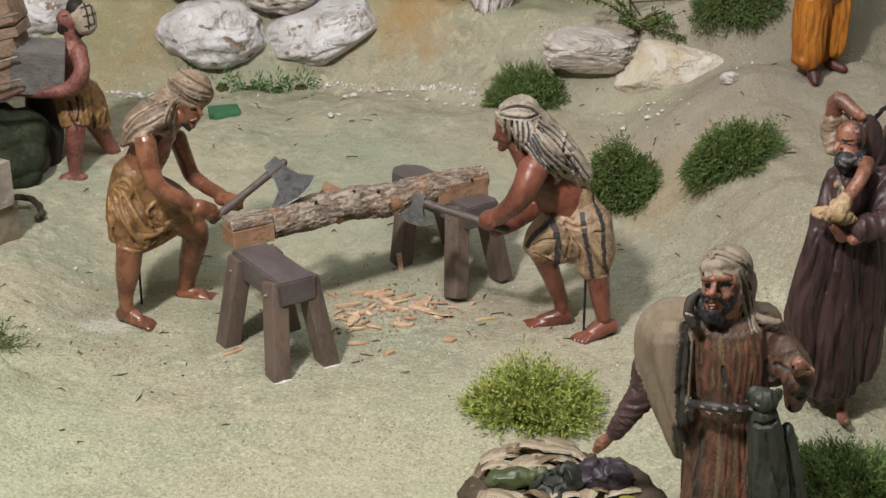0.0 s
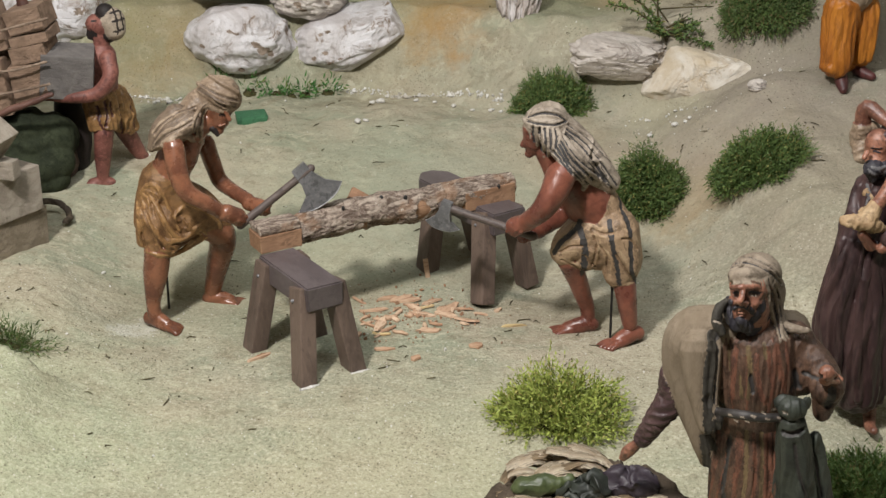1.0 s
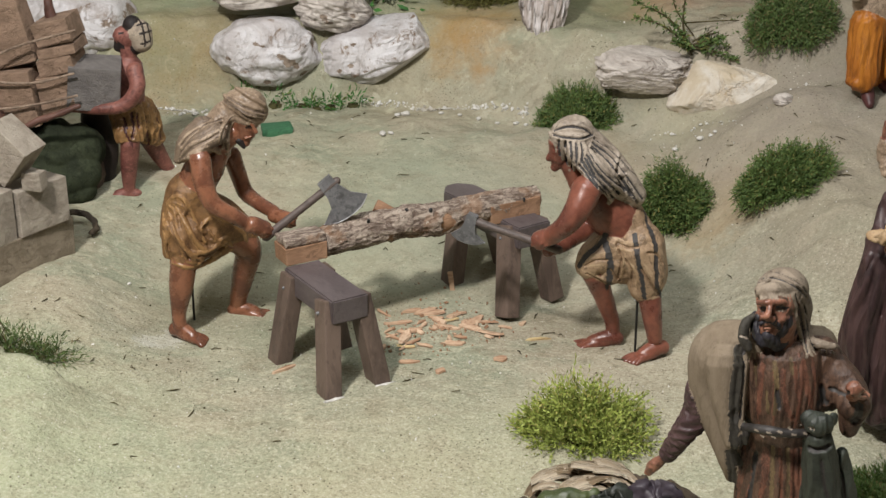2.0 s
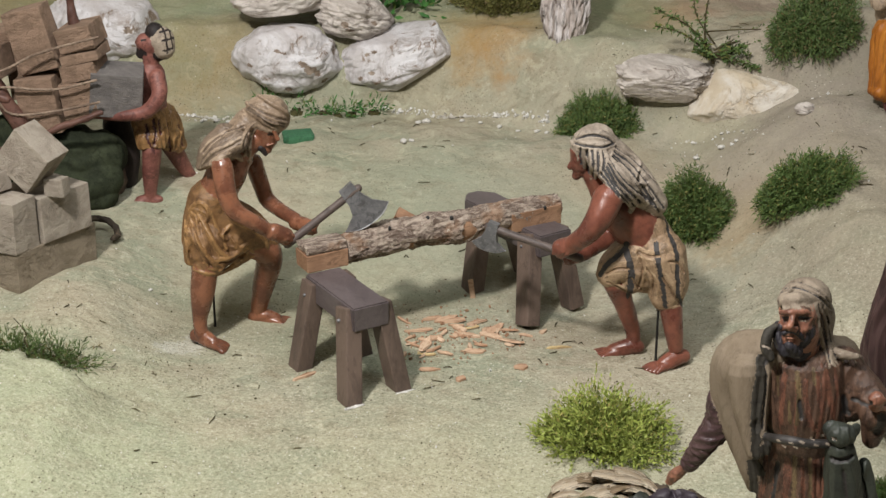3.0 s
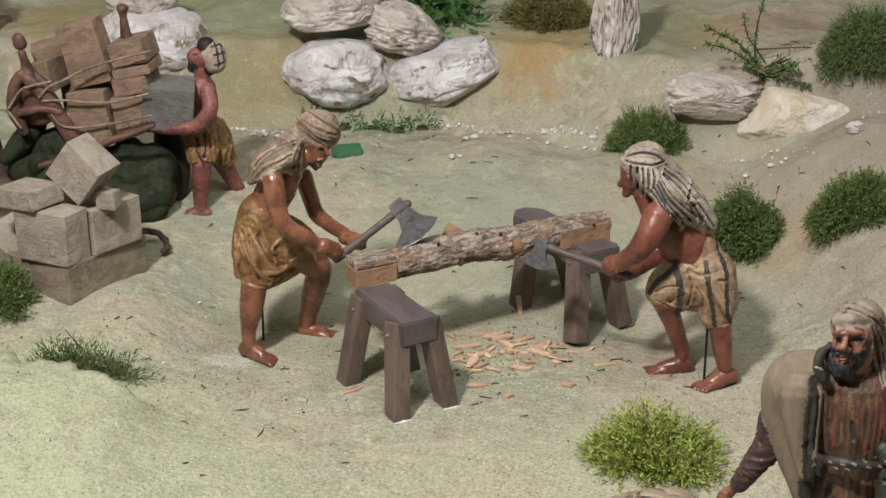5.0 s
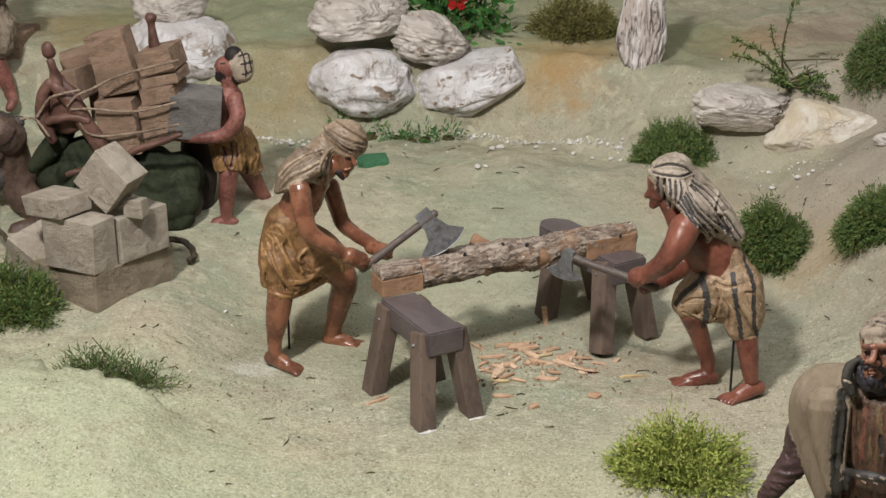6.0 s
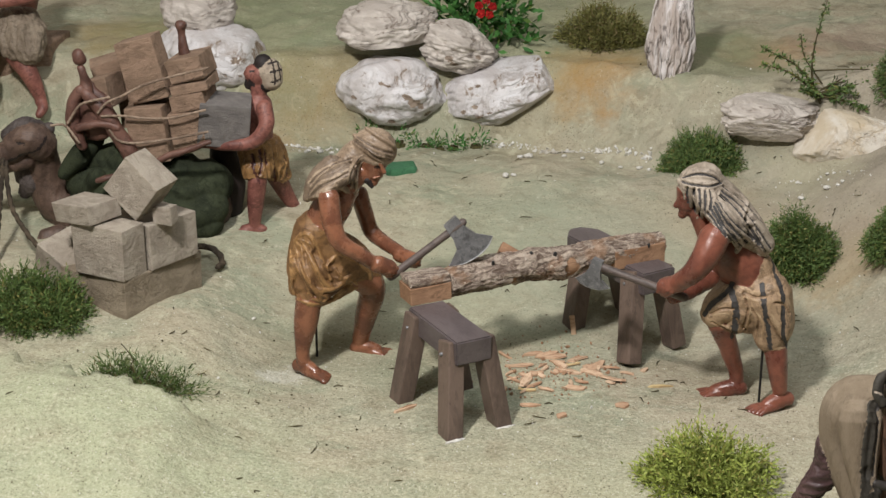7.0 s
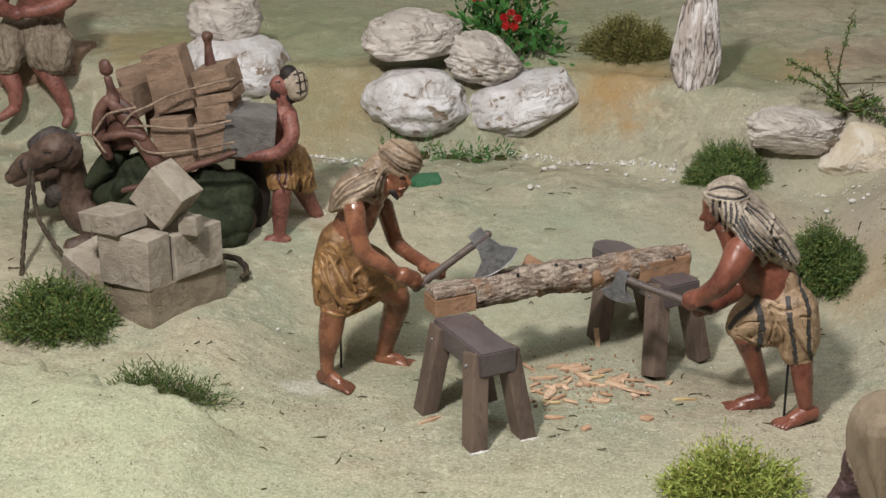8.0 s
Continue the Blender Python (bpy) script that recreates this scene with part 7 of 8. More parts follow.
def rock(name, centre, size, turn, material, label, seed, rough=0.16, strata=0.0, fine=0.05, squash=1.0, cat="boulder", taper=0.0, detail=5, cut=(), dents=(), grooves=()):
    bm = bmesh.new()
    bmesh.ops.create_icosphere(bm, subdivisions=detail, radius=0.5)
    o = Vector((seed * 7.3, seed * 3.1, seed * 1.7))

    def facing(a, b):
        """The direction on the front of the stone at a across and b up."""
        return Vector((a, -math.sqrt(max(0.02, 1 - a * a - b * b)), b)).normalized()

    hollows = [(facing(a, b), r, depth) for a, b, r, depth in dents]
    lines = [([facing(*q) for q in pts], wide, depth) for pts, wide, depth in grooves]
    stained = set()
    for v in bm.verts:
        p = v.co.copy()
        q = p.normalized()
        k = 1 + rough * 1.6 * noise.noise(q * 1.5 + o) + rough * 0.8 * noise.noise(q * 3.3 + o) + fine * noise.noise(q * 8 + o) + fine * 0.5 * noise.noise(q * 18 + o)
        k -= fine * 1.2 * max(0.0, 0.3 - abs(noise.noise(q * 3.7 + o * 2))) / 0.3
        if strata:
            w = noise.noise(Vector((q.x * 1.2, q.y * 1.2, q.z * 6.5 + 0.5 * noise.noise(q * 2 + o))) + o)
            k += strata * (abs(w) * 2 - 0.6)
        wob = 1 + 0.55 * noise.noise(q * 5 + o) + 0.3 * noise.noise(q * 14 + o)
        for d, r, depth in hollows:
            c = (q - d).length / (r * wob)
            if c < 1:
                k -= depth * 0.7 * (1 - c * c)
                if c < 0.7:
                    stained.add(v.index)
        for pts, wide, depth in lines:
            for a, b in zip(pts, pts[1:]):
                t = max(0.0, min(1.0, (q - a).dot(b - a) / (b - a).length_squared))
                c = (q - a.lerp(b, t) + 0.03 * noise.noise_vector(q * 7 + o)).length / (wide * wob)
                if c < 1:
                    k -= depth * 0.6 * (1 - c)
        p *= k
        # flatten like a broken face
        for d, lim in ((Vector((0.3, -0.8, 0.5)), 0.47), (Vector((-0.6, -0.5, 0.6)), 0.5), (Vector((0.1, 0.1, -1)), 0.4), *cut):
            d = d.normalized()
            over = p.dot(d) - lim
            if over > 0:
                p -= d * over * 0.75 * squash
        thin = 1 - taper * max(0.0, p.z + 0.1) - taper * 0.5 * max(0.0, -p.z - 0.1)
        v.co = Vector((p.x * size[0] * thin, p.y * size[1] * thin, p.z * size[2]))
    for f in bm.faces:
        f.material_index = 1 if sum(v.index in stained for v in f.verts) > 1 else 0
    ob = part(name, bm, material, None, smooth=True)
    if stained:
        ob.data.materials.append(STAIN)
    ob.matrix_world = pose(*centre, *turn)
    return tagged(ob, label, cat)


rock("boulder", (-0.217, 2.585, 0.178), (0.182, 0.15, 0.119), (0, 4, 8), WHITE_STONE, "large white weathered boulder with brown hollows", 1, 0.09, 0, 0.018, detail=6,
     cut=((Vector((0, 0.2, 1)), 0.43), (Vector((0.9, -0.5, 0.2)), 0.46), (Vector((-0.5, -0.9, 0.1)), 0.46)),
     dents=((-0.28, 0.40, 0.10, 0.04), (-0.16, 0.36, 0.08, 0.03), (0.2, 0.08, 0.12, 0.03), (0.34, -0.08, 0.17, 0.05), (0.48, -0.22, 0.12, 0.04), (0.66, -0.55, 0.13, 0.04), (-0.05, -0.62, 0.1, 0.03), (-0.75, -0.1, 0.09, 0.02)),
     grooves=((((-0.02, 0.85), (-0.1, 0.3), (-0.06, -0.3), (-0.1, -0.75)), 0.09, 0.05), (((-0.75, 0.12), (-0.3, 0.02), (0.15, 0.1)), 0.08, 0.045), (((-0.3, -0.55), (-0.05, -0.6), (0.35, -0.75)), 0.07, 0.03)))
rock("boulder", (-0.033, 2.6, 0.174), (0.215, 0.14, 0.110), (0, -14, -6), WHITE_STONE, "pale grey flat boulder leaning on the heap", 12, 0.09, 0.02, 0.018, detail=6,
     cut=((Vector((1, 0, 0.15)), 0.38), (Vector((0.2, -0.3, 1)), 0.36), (Vector((0.6, -0.3, -0.75)), 0.38), (Vector((-0.2, -0.9, 0.3)), 0.42)),
     dents=((-0.42, 0.45, 0.09, 0.03), (-0.3, 0.5, 0.06, 0.025), (-0.6, -0.2, 0.11, 0.035), (-0.42, -0.12, 0.1, 0.03), (-0.15, -0.3, 0.08, 0.025)),
     grooves=((((-0.6, -0.55), (-0.3, -0.5), (0.0, -0.35)), 0.1, 0.05), (((0.05, 0.45), (0.4, 0.5), (0.75, 0.25)), 0.07, 0.035), (((0.3, -0.5), (0.6, -0.1), (0.85, -0.12)), 0.07, 0.035), (((0.1, 0.2), (0.5, 0.28), (0.85, 0.1)), 0.06, 0.025), (((-0.1, 0.5), (0.0, 0.0), (0.15, -0.5)), 0.06, 0.025)))
LAYERS = ((((-0.9, 0.1), (-0.2, 0.15), (0.5, 0.05), (0.9, 0.1)), 0.05, 0.035), (((-0.8, -0.2), (-0.1, -0.12), (0.6, -0.25)), 0.06, 0.04), (((-0.7, 0.42), (0.0, 0.38), (0.7, 0.35)), 0.05, 0.03))
rock("boulder", (-0.228, 2.615, 0.278), (0.172, 0.13, 0.098), (0, -4, 3), GREY_STONE, "grey layered stone on top of the heap", 3, 0.1, 0.035, 0.025, detail=6, cut=((Vector((0, -0.1, -1)), 0.3),), grooves=LAYERS)
rock("boulder", (-0.105, 2.61, 0.244), (0.132, 0.11, 0.09), (0, 12, 20), GREY_STONE, "small grey wrinkled stone in the heap", 4, 0.12, 0.05, 0.03, detail=6, cut=((Vector((0.7, -0.2, 0.7)), 0.38),),
     dents=((-0.5, -0.3, 0.2, 0.06), (-0.3, -0.5, 0.15, 0.05), (0.3, -0.1, 0.12, 0.03)), grooves=LAYERS)
rock("boulder", (-0.528, 2.63, 0.216), (0.19, 0.15, 0.13), (0, 10, 0), WHITE_STONE, "white boulder behind the loaded camel", 5, 0.1, 0, 0.04, cut=((Vector((-0.1, -0.2, 1)), 0.36), (Vector((1, -0.3, 0.3)), 0.4)), dents=((0.5, 0.3, 0.12, 0.03), (0.6, -0.1, 0.1, 0.03)))
rock("boulder", (-0.556, 2.67, 0.295), (0.13, 0.12, 0.1), (0, 0, 30), GREY_STONE, "rounded pinkish grey stone resting on the white boulder", 6, 0.08, 0.03, 0.04, grooves=LAYERS[1:])
rock("boulder", (0.386, 2.405, 0.188), (0.160, 0.12, 0.078), (0, 0, -10), GREY_STONE, "grey layered stone beside the twiggy shrub", 7, 0.1, 0.05, 0.04, detail=6, cut=((Vector((0, -0.9, -0.4)), 0.36), (Vector((0.1, 0, 1)), 0.36)), grooves=LAYERS[:2])
rock("boulder", (0.524, 2.365, 0.173), (0.205, 0.13, 0.115), (0, -13, -14), CREAM_STONE, "cream boulder half sunk in the bank", 8, 0.08, 0.0, 0.025, detail=6,
     cut=((Vector((0.5, -0.1, 0.86)), 0.22), (Vector((-0.6, -0.5, 0.6)), 0.36), (Vector((0, -1, 0.1)), 0.36)), grooves=((((-0.5, 0.2), (0.0, -0.1), (0.6, -0.05)), 0.06, 0.03), (((-0.2, 0.5), (-0.25, 0.0), (-0.4, -0.4)), 0.05, 0.025)))
rock("pebble", (0.567, 2.225, 0.19), (0.03, 0.028, 0.022), (0, 0, 0), GREY_STONE, "small round grey stone on the slope", 9, 0.1, cat="stone")
rock("driftwood", (0.240, 2.535, 0.288), (0.082, 0.07, 0.285), (0, 2, 10), BLEACHED, "upright bleached weathered driftwood stump", 10, 0.06, 0.0, 0.09, cat="driftwood", taper=0.7, detail=6, cut=((Vector((1, 0, -1)), 0.42), (Vector((-1, 0, -1)), 0.42)))


def block(x, y, z, sx, sy, sz, turn, material, label, group, seed):
    ob = part("block", box_bm(sx, sy, sz, 0.0016, 0.0014, Matrix(), seed), material, None)
    ob.matrix_world = pose(x, y, z, *turn)
    return tagged(ob, label, "block", group)


def block_heap():
    g, grey = "heap of hewn blocks", "square-hewn grey-brown stone block in a heap"
    block(-0.553, 1.98, 0.053, 0.05, 0.14, 0.05, (0, 0, -33), BLOCK_BROWN, "square-hewn olive-brown stone block under the heap", g, 9)
    block(-0.505, 1.952, 0.053, 0.075, 0.143, 0.053, (0, 0, -32), BLOCK_BROWN, "square-hewn olive-brown stone block under the heap", g, 1)
    block(-0.537, 1.908, 0.1065, 0.084, 0.047, 0.069, (0, 0, -27), BLOCK, grey, g, 2)
    block(-0.494, 1.969, 0.1065, 0.085, 0.083, 0.061, (0, 0, -36), BLOCK, grey, g, 3)
    block(-0.617, 1.99, 0.075, 0.06, 0.07, 0.05, (12, 28, -31), BLOCK, "pale block tilted against the heap", g, 4)
    block(-0.515, 1.945, 0.194, 0.062, 0.05, 0.06, (0, 38, -20), BLOCK, "square block standing tilted on its edge on the heap", g, 5)
    block(-0.565, 1.922, 0.1745, 0.068, 0.055, 0.026, (0, -6, -34), BLOCK, "low flat block on top of the heap", g, 6)
    block(-0.465, 1.929, 0.168, 0.026, 0.02, 0.024, (0, 0, -15), BLOCK, "small light block on top of the heap", g, 7)


block_heap()
tagged(block(-0.433, 2.19, 0.203, 0.074, 0.06, 0.064, (4, 6, 8), BLOCK_GREY, "dark grey hewn block in the porter's arms", "", 8), category="block")

# ---- the camel's load ----


def camel_load():
    g, text = "blocks on the camel's back", "brown hewn block roped on the camel's back"
    block(-0.528, 2.183, 0.178, 0.056, 0.062, 0.082, (0, -7, -6), LOAD, "tall brown hewn block roped on the camel's back", g, 21)
    block(-0.474, 2.188, 0.201, 0.050, 0.062, 0.052, (0, -8, -6), LOAD, text, g, 22)
    block(-0.472, 2.188, 0.254, 0.053, 0.062, 0.024, (0, -11, -5), LOAD, text, g, 24)
    block(-0.527, 2.183, 0.266, 0.058, 0.040, 0.090, (0, -15, -9), LOAD, "large tilted brown block on top of the camel's load", g, 25)
    block(-0.470, 2.188, 0.280, 0.054, 0.062, 0.015, (0, -12, -6), LOAD, text, g, 26)
    block(-0.471, 2.190, 0.296, 0.052, 0.062, 0.034, (0, -13, -6), LOAD, text, g, 27)
    block(-0.598, 2.196, 0.252, 0.034, 0.050, 0.044, (0, -12, -14), LOAD, text, g, 28)
    block(-0.556, 2.240, 0.212, 0.070, 0.03, 0.1, (0, -4, 4), LOAD, text, g, 30)
    block(-0.600, 2.244, 0.262, 0.048, 0.05, 0.050, (0, -14, 16), LOAD, text, g, 29)


camel_load()


def pack_saddle():
    ob = new("pack_saddle")
    o = Vector((-0.62, 2.2, 0.2))
    ob.location = o

    def piece(name, points, radii, flat=1.0):
        v, f = tube([(*(Vector(p) - o), r) for p, r in zip(points, radii)], 20, 0.004)
        mid = points[0][1] - o.y
        v = [Vector((p.x, mid + (p.y - mid) * flat, p.z)) + noise.noise_vector(p * 60) * 0.0025 for p in v]
        link_mesh(name, v, f, SADDLE).parent = ob

    piece("flap", [(-0.622, 2.168, 0.284), (-0.617, 2.168, 0.262), (-0.612, 2.168, 0.236)], (0.012, 0.026, 0.03), 0.4)
    piece("bow", [(-0.628, 2.155, 0.285), (-0.641, 2.155, 0.262), (-0.642, 2.155, 0.23), (-0.632, 2.155, 0.203)], (0.008, 0.0095, 0.01, 0.008))
    piece("bow", [(-0.622, 2.152, 0.28), (-0.6, 2.152, 0.258), (-0.582, 2.152, 0.228), (-0.566, 2.152, 0.2), (-0.558, 2.152, 0.18)], (0.008, 0.011, 0.013, 0.013, 0.01), 0.7)
    piece("cross_bar", [(-0.634, 2.148, 0.23), (-0.606, 2.148, 0.237), (-0.577, 2.148, 0.232)], (0.006, 0.007, 0.006))
    piece("stem", [(-0.626, 2.16, 0.314), (-0.623, 2.16, 0.3), (-0.621, 2.16, 0.28)], (0.006, 0.0072, 0.011))
    piece("knob", [(-0.629, 2.16, 0.334), (-0.627, 2.16, 0.328)], (0.009, 0.0095))
    piece("peg", [(-0.489, 2.200, 0.368), (-0.488, 2.200, 0.356), (-0.486, 2.200, 0.327)], (0.0088, 0.0056, 0.0088))
    piece("side_pole", [(-0.603, 2.120, 0.161), (-0.536, 2.120, 0.184), (-0.486, 2.120, 0.204), (-0.441, 2.120, 0.219)], (0.004, 0.0048, 0.0048, 0.004))
    return tagged(ob, "red-brown carved pack saddle frame with knobs", "saddle")


pack_saddle()
LOAD_ROPE = "twisted hemp rope tying the camel's load"
rope("load_rope", [(-0.602, 2.142, 0.255), (-0.588, 2.142, 0.270), (-0.566, 2.142, 0.280), (-0.534, 2.142, 0.296), (-0.493, 2.142, 0.309), (-0.442, 2.142, 0.322)], ROPE, LOAD_ROPE, r=0.0017)
rope("load_rope", [(-0.597, 2.142, 0.250), (-0.569, 2.142, 0.251), (-0.537, 2.142, 0.248), (-0.497, 2.142, 0.249), (-0.449, 2.142, 0.261)], ROPE, LOAD_ROPE, r=0.0017)
rope("load_rope", [(-0.587, 2.142, 0.229), (-0.576, 2.142, 0.215), (-0.552, 2.142, 0.211), (-0.498, 2.142, 0.218), (-0.447, 2.142, 0.229)], ROPE, LOAD_ROPE, r=0.0017)
rope("load_rope", [(-0.670, 2.140, 0.236), (-0.650, 2.140, 0.236), (-0.632, 2.140, 0.211)], ROPE, LOAD_ROPE, r=0.0017)
rope("load_rope", [(-0.646, 2.140, 0.240), (-0.628, 2.140, 0.265), (-0.612, 2.140, 0.272), (-0.584, 2.142, 0.278)], ROPE, LOAD_ROPE, r=0.0017)
HALTER = "dark twisted halter rope hanging from the camel's head"
rope("halter_rope", [(-0.748, 2.150, 0.181), (-0.745, 2.130, 0.161), (-0.742, 2.100, 0.129), (-0.737, 2.060, 0.092), (-0.738, 2.045, 0.057)], DARK_ROPE, HALTER, r=0.0032)
rope("halter_rope", [(-0.744, 2.150, 0.177), (-0.735, 2.120, 0.152), (-0.720, 2.090, 0.124), (-0.693, 2.060, 0.101), (-0.673, 2.050, 0.078), (-0.672, 2.040, 0.054)], DARK_ROPE, HALTER, r=0.0032)
rope("rope_end", [(-0.475, 2.075, 0.075), (-0.45, 2.09, 0.075), (-0.43, 2.085, 0.068), (-0.42, 2.065, 0.06), (-0.424, 2.05, 0.06)], DARK_ROPE, "short dark rope end curling on the sand", r=0.0042)
seat = part("stone_seat", box_bm(0.2, 0.12, 0.1, 0.004, 0.004), LOAD, None)
seat.location = (-0.9, 2.66, 0.14)
tagged(seat, "low brown stone ledge under the seated statue", "seat")

# ---- plants ----


def sprigs(rnd, n, rx, ry, h, leaf, wide, spread, leaves, lumps, sparse=0.0):
    """Leaf blades on curved sprigs that cover a lumpy low mound; returns verts and faces."""
    verts, faces = [], []
    for _ in range(n):
        a, u = rnd.uniform(0, 2 * math.pi), math.sqrt(rnd.random())
        bump = 1 + lumps * noise.noise(Vector((math.cos(a) * 2.2, math.sin(a) * 2.2, rx * 50 + leaf * 900)))
        x, y = rx * u * bump * math.cos(a), ry * u * bump * math.sin(a)
        top = h * math.sqrt(max(0.02, 1 - u * u)) * (1 + 1.2 * lumps * noise.noise(Vector((x * 45, y * 45, h * 9))))
        if rnd.random() < 0.04:
            top *= 1.25
        z = top * (rnd.uniform(0.35, 1.0) if rnd.random() < 0.75 else rnd.uniform(0.0, 0.4))
        d = Vector((x / rx * 0.9, y / ry * 0.9, 0.35 + z / h * 0.7)) + Vector((rnd.gauss(0, spread), rnd.gauss(0, spread), rnd.gauss(0, spread)))
        d.normalize()
        p = Vector((x, y, z))
        curl = Vector((rnd.gauss(0, 0.5), rnd.gauss(0, 0.5), rnd.gauss(-0.1, 0.5)))
        for i in range(leaves):
            q = p + d * leaf * 0.55 * i + curl * (leaf * 0.12 * i * i / leaves)
            e = (d + Vector((rnd.gauss(0, 0.42), rnd.gauss(0, 0.42), rnd.gauss(0, 0.42)))).normalized()
            s = e.cross(Vector((rnd.gauss(0, 1), rnd.gauss(0, 1), rnd.gauss(0, 1)))).normalized() * wide * rnd.uniform(0.6, 1.2)
            k = leaf * rnd.uniform(0.7, 1.3)
            o = len(verts)
            verts += [q, q + e * k * 0.45 + s, q + e * k, q + e * k * 0.45 - s]
            faces.append((o, o + 1, o + 2, o + 3))
    return verts, faces


def moss_bush(name, x, y, rx, ry, h, n, material, label, leaf=0.007, wide=0.0011, spread=0.45, leaves=5, lumps=0.35, seed=0, sink=0.006, category="bush", slope=0.6):
    v, f = sprigs(random.Random(seed), n, rx, ry, h, leaf, wide, spread, leaves, lumps)
    base = ground_full(x, y)
    gx = (ground_z(x + rx, y) - ground_z(x - rx, y)) / (2 * rx)
    gy = (ground_z(x, y + ry) - ground_z(x, y - ry)) / (2 * ry)
    v = [Vector((p.x, p.y, max(p.z - sink + slope * (gx * p.x + gy * p.y), gx * p.x + gy * p.y - 0.003))) for p in v]
    ob = new(name)
    ob.location = (x, y, base)
    crown = link_mesh("crown", v, f, material, None, False)
    crown.parent = ob
    bm = bmesh.new()
    bmesh.ops.create_icosphere(bm, subdivisions=4, radius=1)
    for q in bm.verts:
        d = q.co.normalized()
        k = 0.8 + 0.25 * noise.noise(d * 3 + Vector((seed, 0, 0)))
        px, py = d.x * rx * 0.85 * k, d.y * ry * 0.85 * k
        q.co = Vector((px, py, max(d.z * h * 0.62 * k - sink + slope * (gx * px + gy * py), gx * px + gy * py - 0.004)))
    part("root_mat", bm, ROOTS, ob, "brown matted moss roots", True)
    return tagged(ob, label, category)


moss_bush("moss_bush", 0.212, 1.568, 0.050, 0.040, 0.042, 1500, MOSS_BRIGHT, "bright yellow-green moss cushion on the sand", 0.0056, 0.0011, 0.8, 11, 0.7, 1)
moss_bush("moss_tuft", 0.152, 1.576, 0.020, 0.015, 0.022, 190, MOSS_BRIGHT, "small yellow-green moss tuft beside the cushion", 0.006, 0.001, 0.8, 6, 0.4, 2)
moss_bush("moss_bush", 0.394, 2.122, 0.044, 0.034, 0.084, 3800, MOSS_GREEN, "green moss bush growing on the slope", 0.0055, 0.0009, 0.85, 7, 0.55, 3)
moss_bush("moss_bush", 0.532, 2.04, 0.048, 0.032, 0.043, 3400, MOSS_GREEN, "spreading green moss bush on the slope", 0.0055, 0.0009, 0.85, 7, 0.7, 4)
moss_bush("moss_bush", 0.286, 2.41, 0.050, 0.024, 0.040, 3200, MOSS_GREEN, "low dark green moss bush at the foot of the bank", 0.0055, 0.0009, 0.85, 7, 0.5, 5)
moss_bush("moss_bush", 0.602, 2.352, 0.052, 0.03, 0.045, 3200, MOSS_DARK, "dark green moss bush above the cream boulder", 0.0055, 0.0009, 0.85, 7, 0.5, 6)
moss_bush("moss_bush", 0.515, 1.4, 0.1, 0.07, 0.05, 5200, MOSS_MID, "broad low green moss bush at the robed statue's feet", 0.006, 0.0009, 0.5, 5, 0.35, 7)
moss_bush("moss_bush", -0.632, 1.865, 0.068, 0.05, 0.055, 2800, MOSS_GREEN, "green moss cushion beside the heap of blocks", 0.0066, 0.001, 0.8, 6, 0.5, 8)
moss_bush("grass_plant", -0.45, 1.69, 0.058, 0.018, 0.03, 520, MOSS_DARK, "sparse dark green grassy plant behind a plaster lip", 0.009, 0.0008, 0.7, 5, 0.5, 9, category="plant")
moss_bush("moss_bush", 0.14, 2.71, 0.066, 0.05, 0.06, 3000, MOSS_OLIVE, "olive brown moss bush on the terrace edge", 0.007, 0.001, 0.55, 5, 0.3, 10)
for i, (x, y, r) in enumerate(((-0.262, 2.535, 0.017), (-0.205, 2.53, 0.02), (-0.155, 2.525, 0.02), (-0.115, 2.53, 0.022), (-0.075, 2.528, 0.018), (-0.135, 2.515, 0.016))):
    plant = moss_bush("leafy_plant", x, y, r, r * 0.7, 0.022, 22, LEAF, "small bright green leafy plant below the boulders", 0.010, 0.0016, 0.6, 4, 0.3, 20 + i, category="plant")
    tagged(plant, group="small plants below the boulders")


def branch(points, r0, r1, material):
    k = len(points) - 1
    return tube([(*p, r0 + (r1 - r0) * i / k) for i, p in enumerate(points)], 7, 0.006)


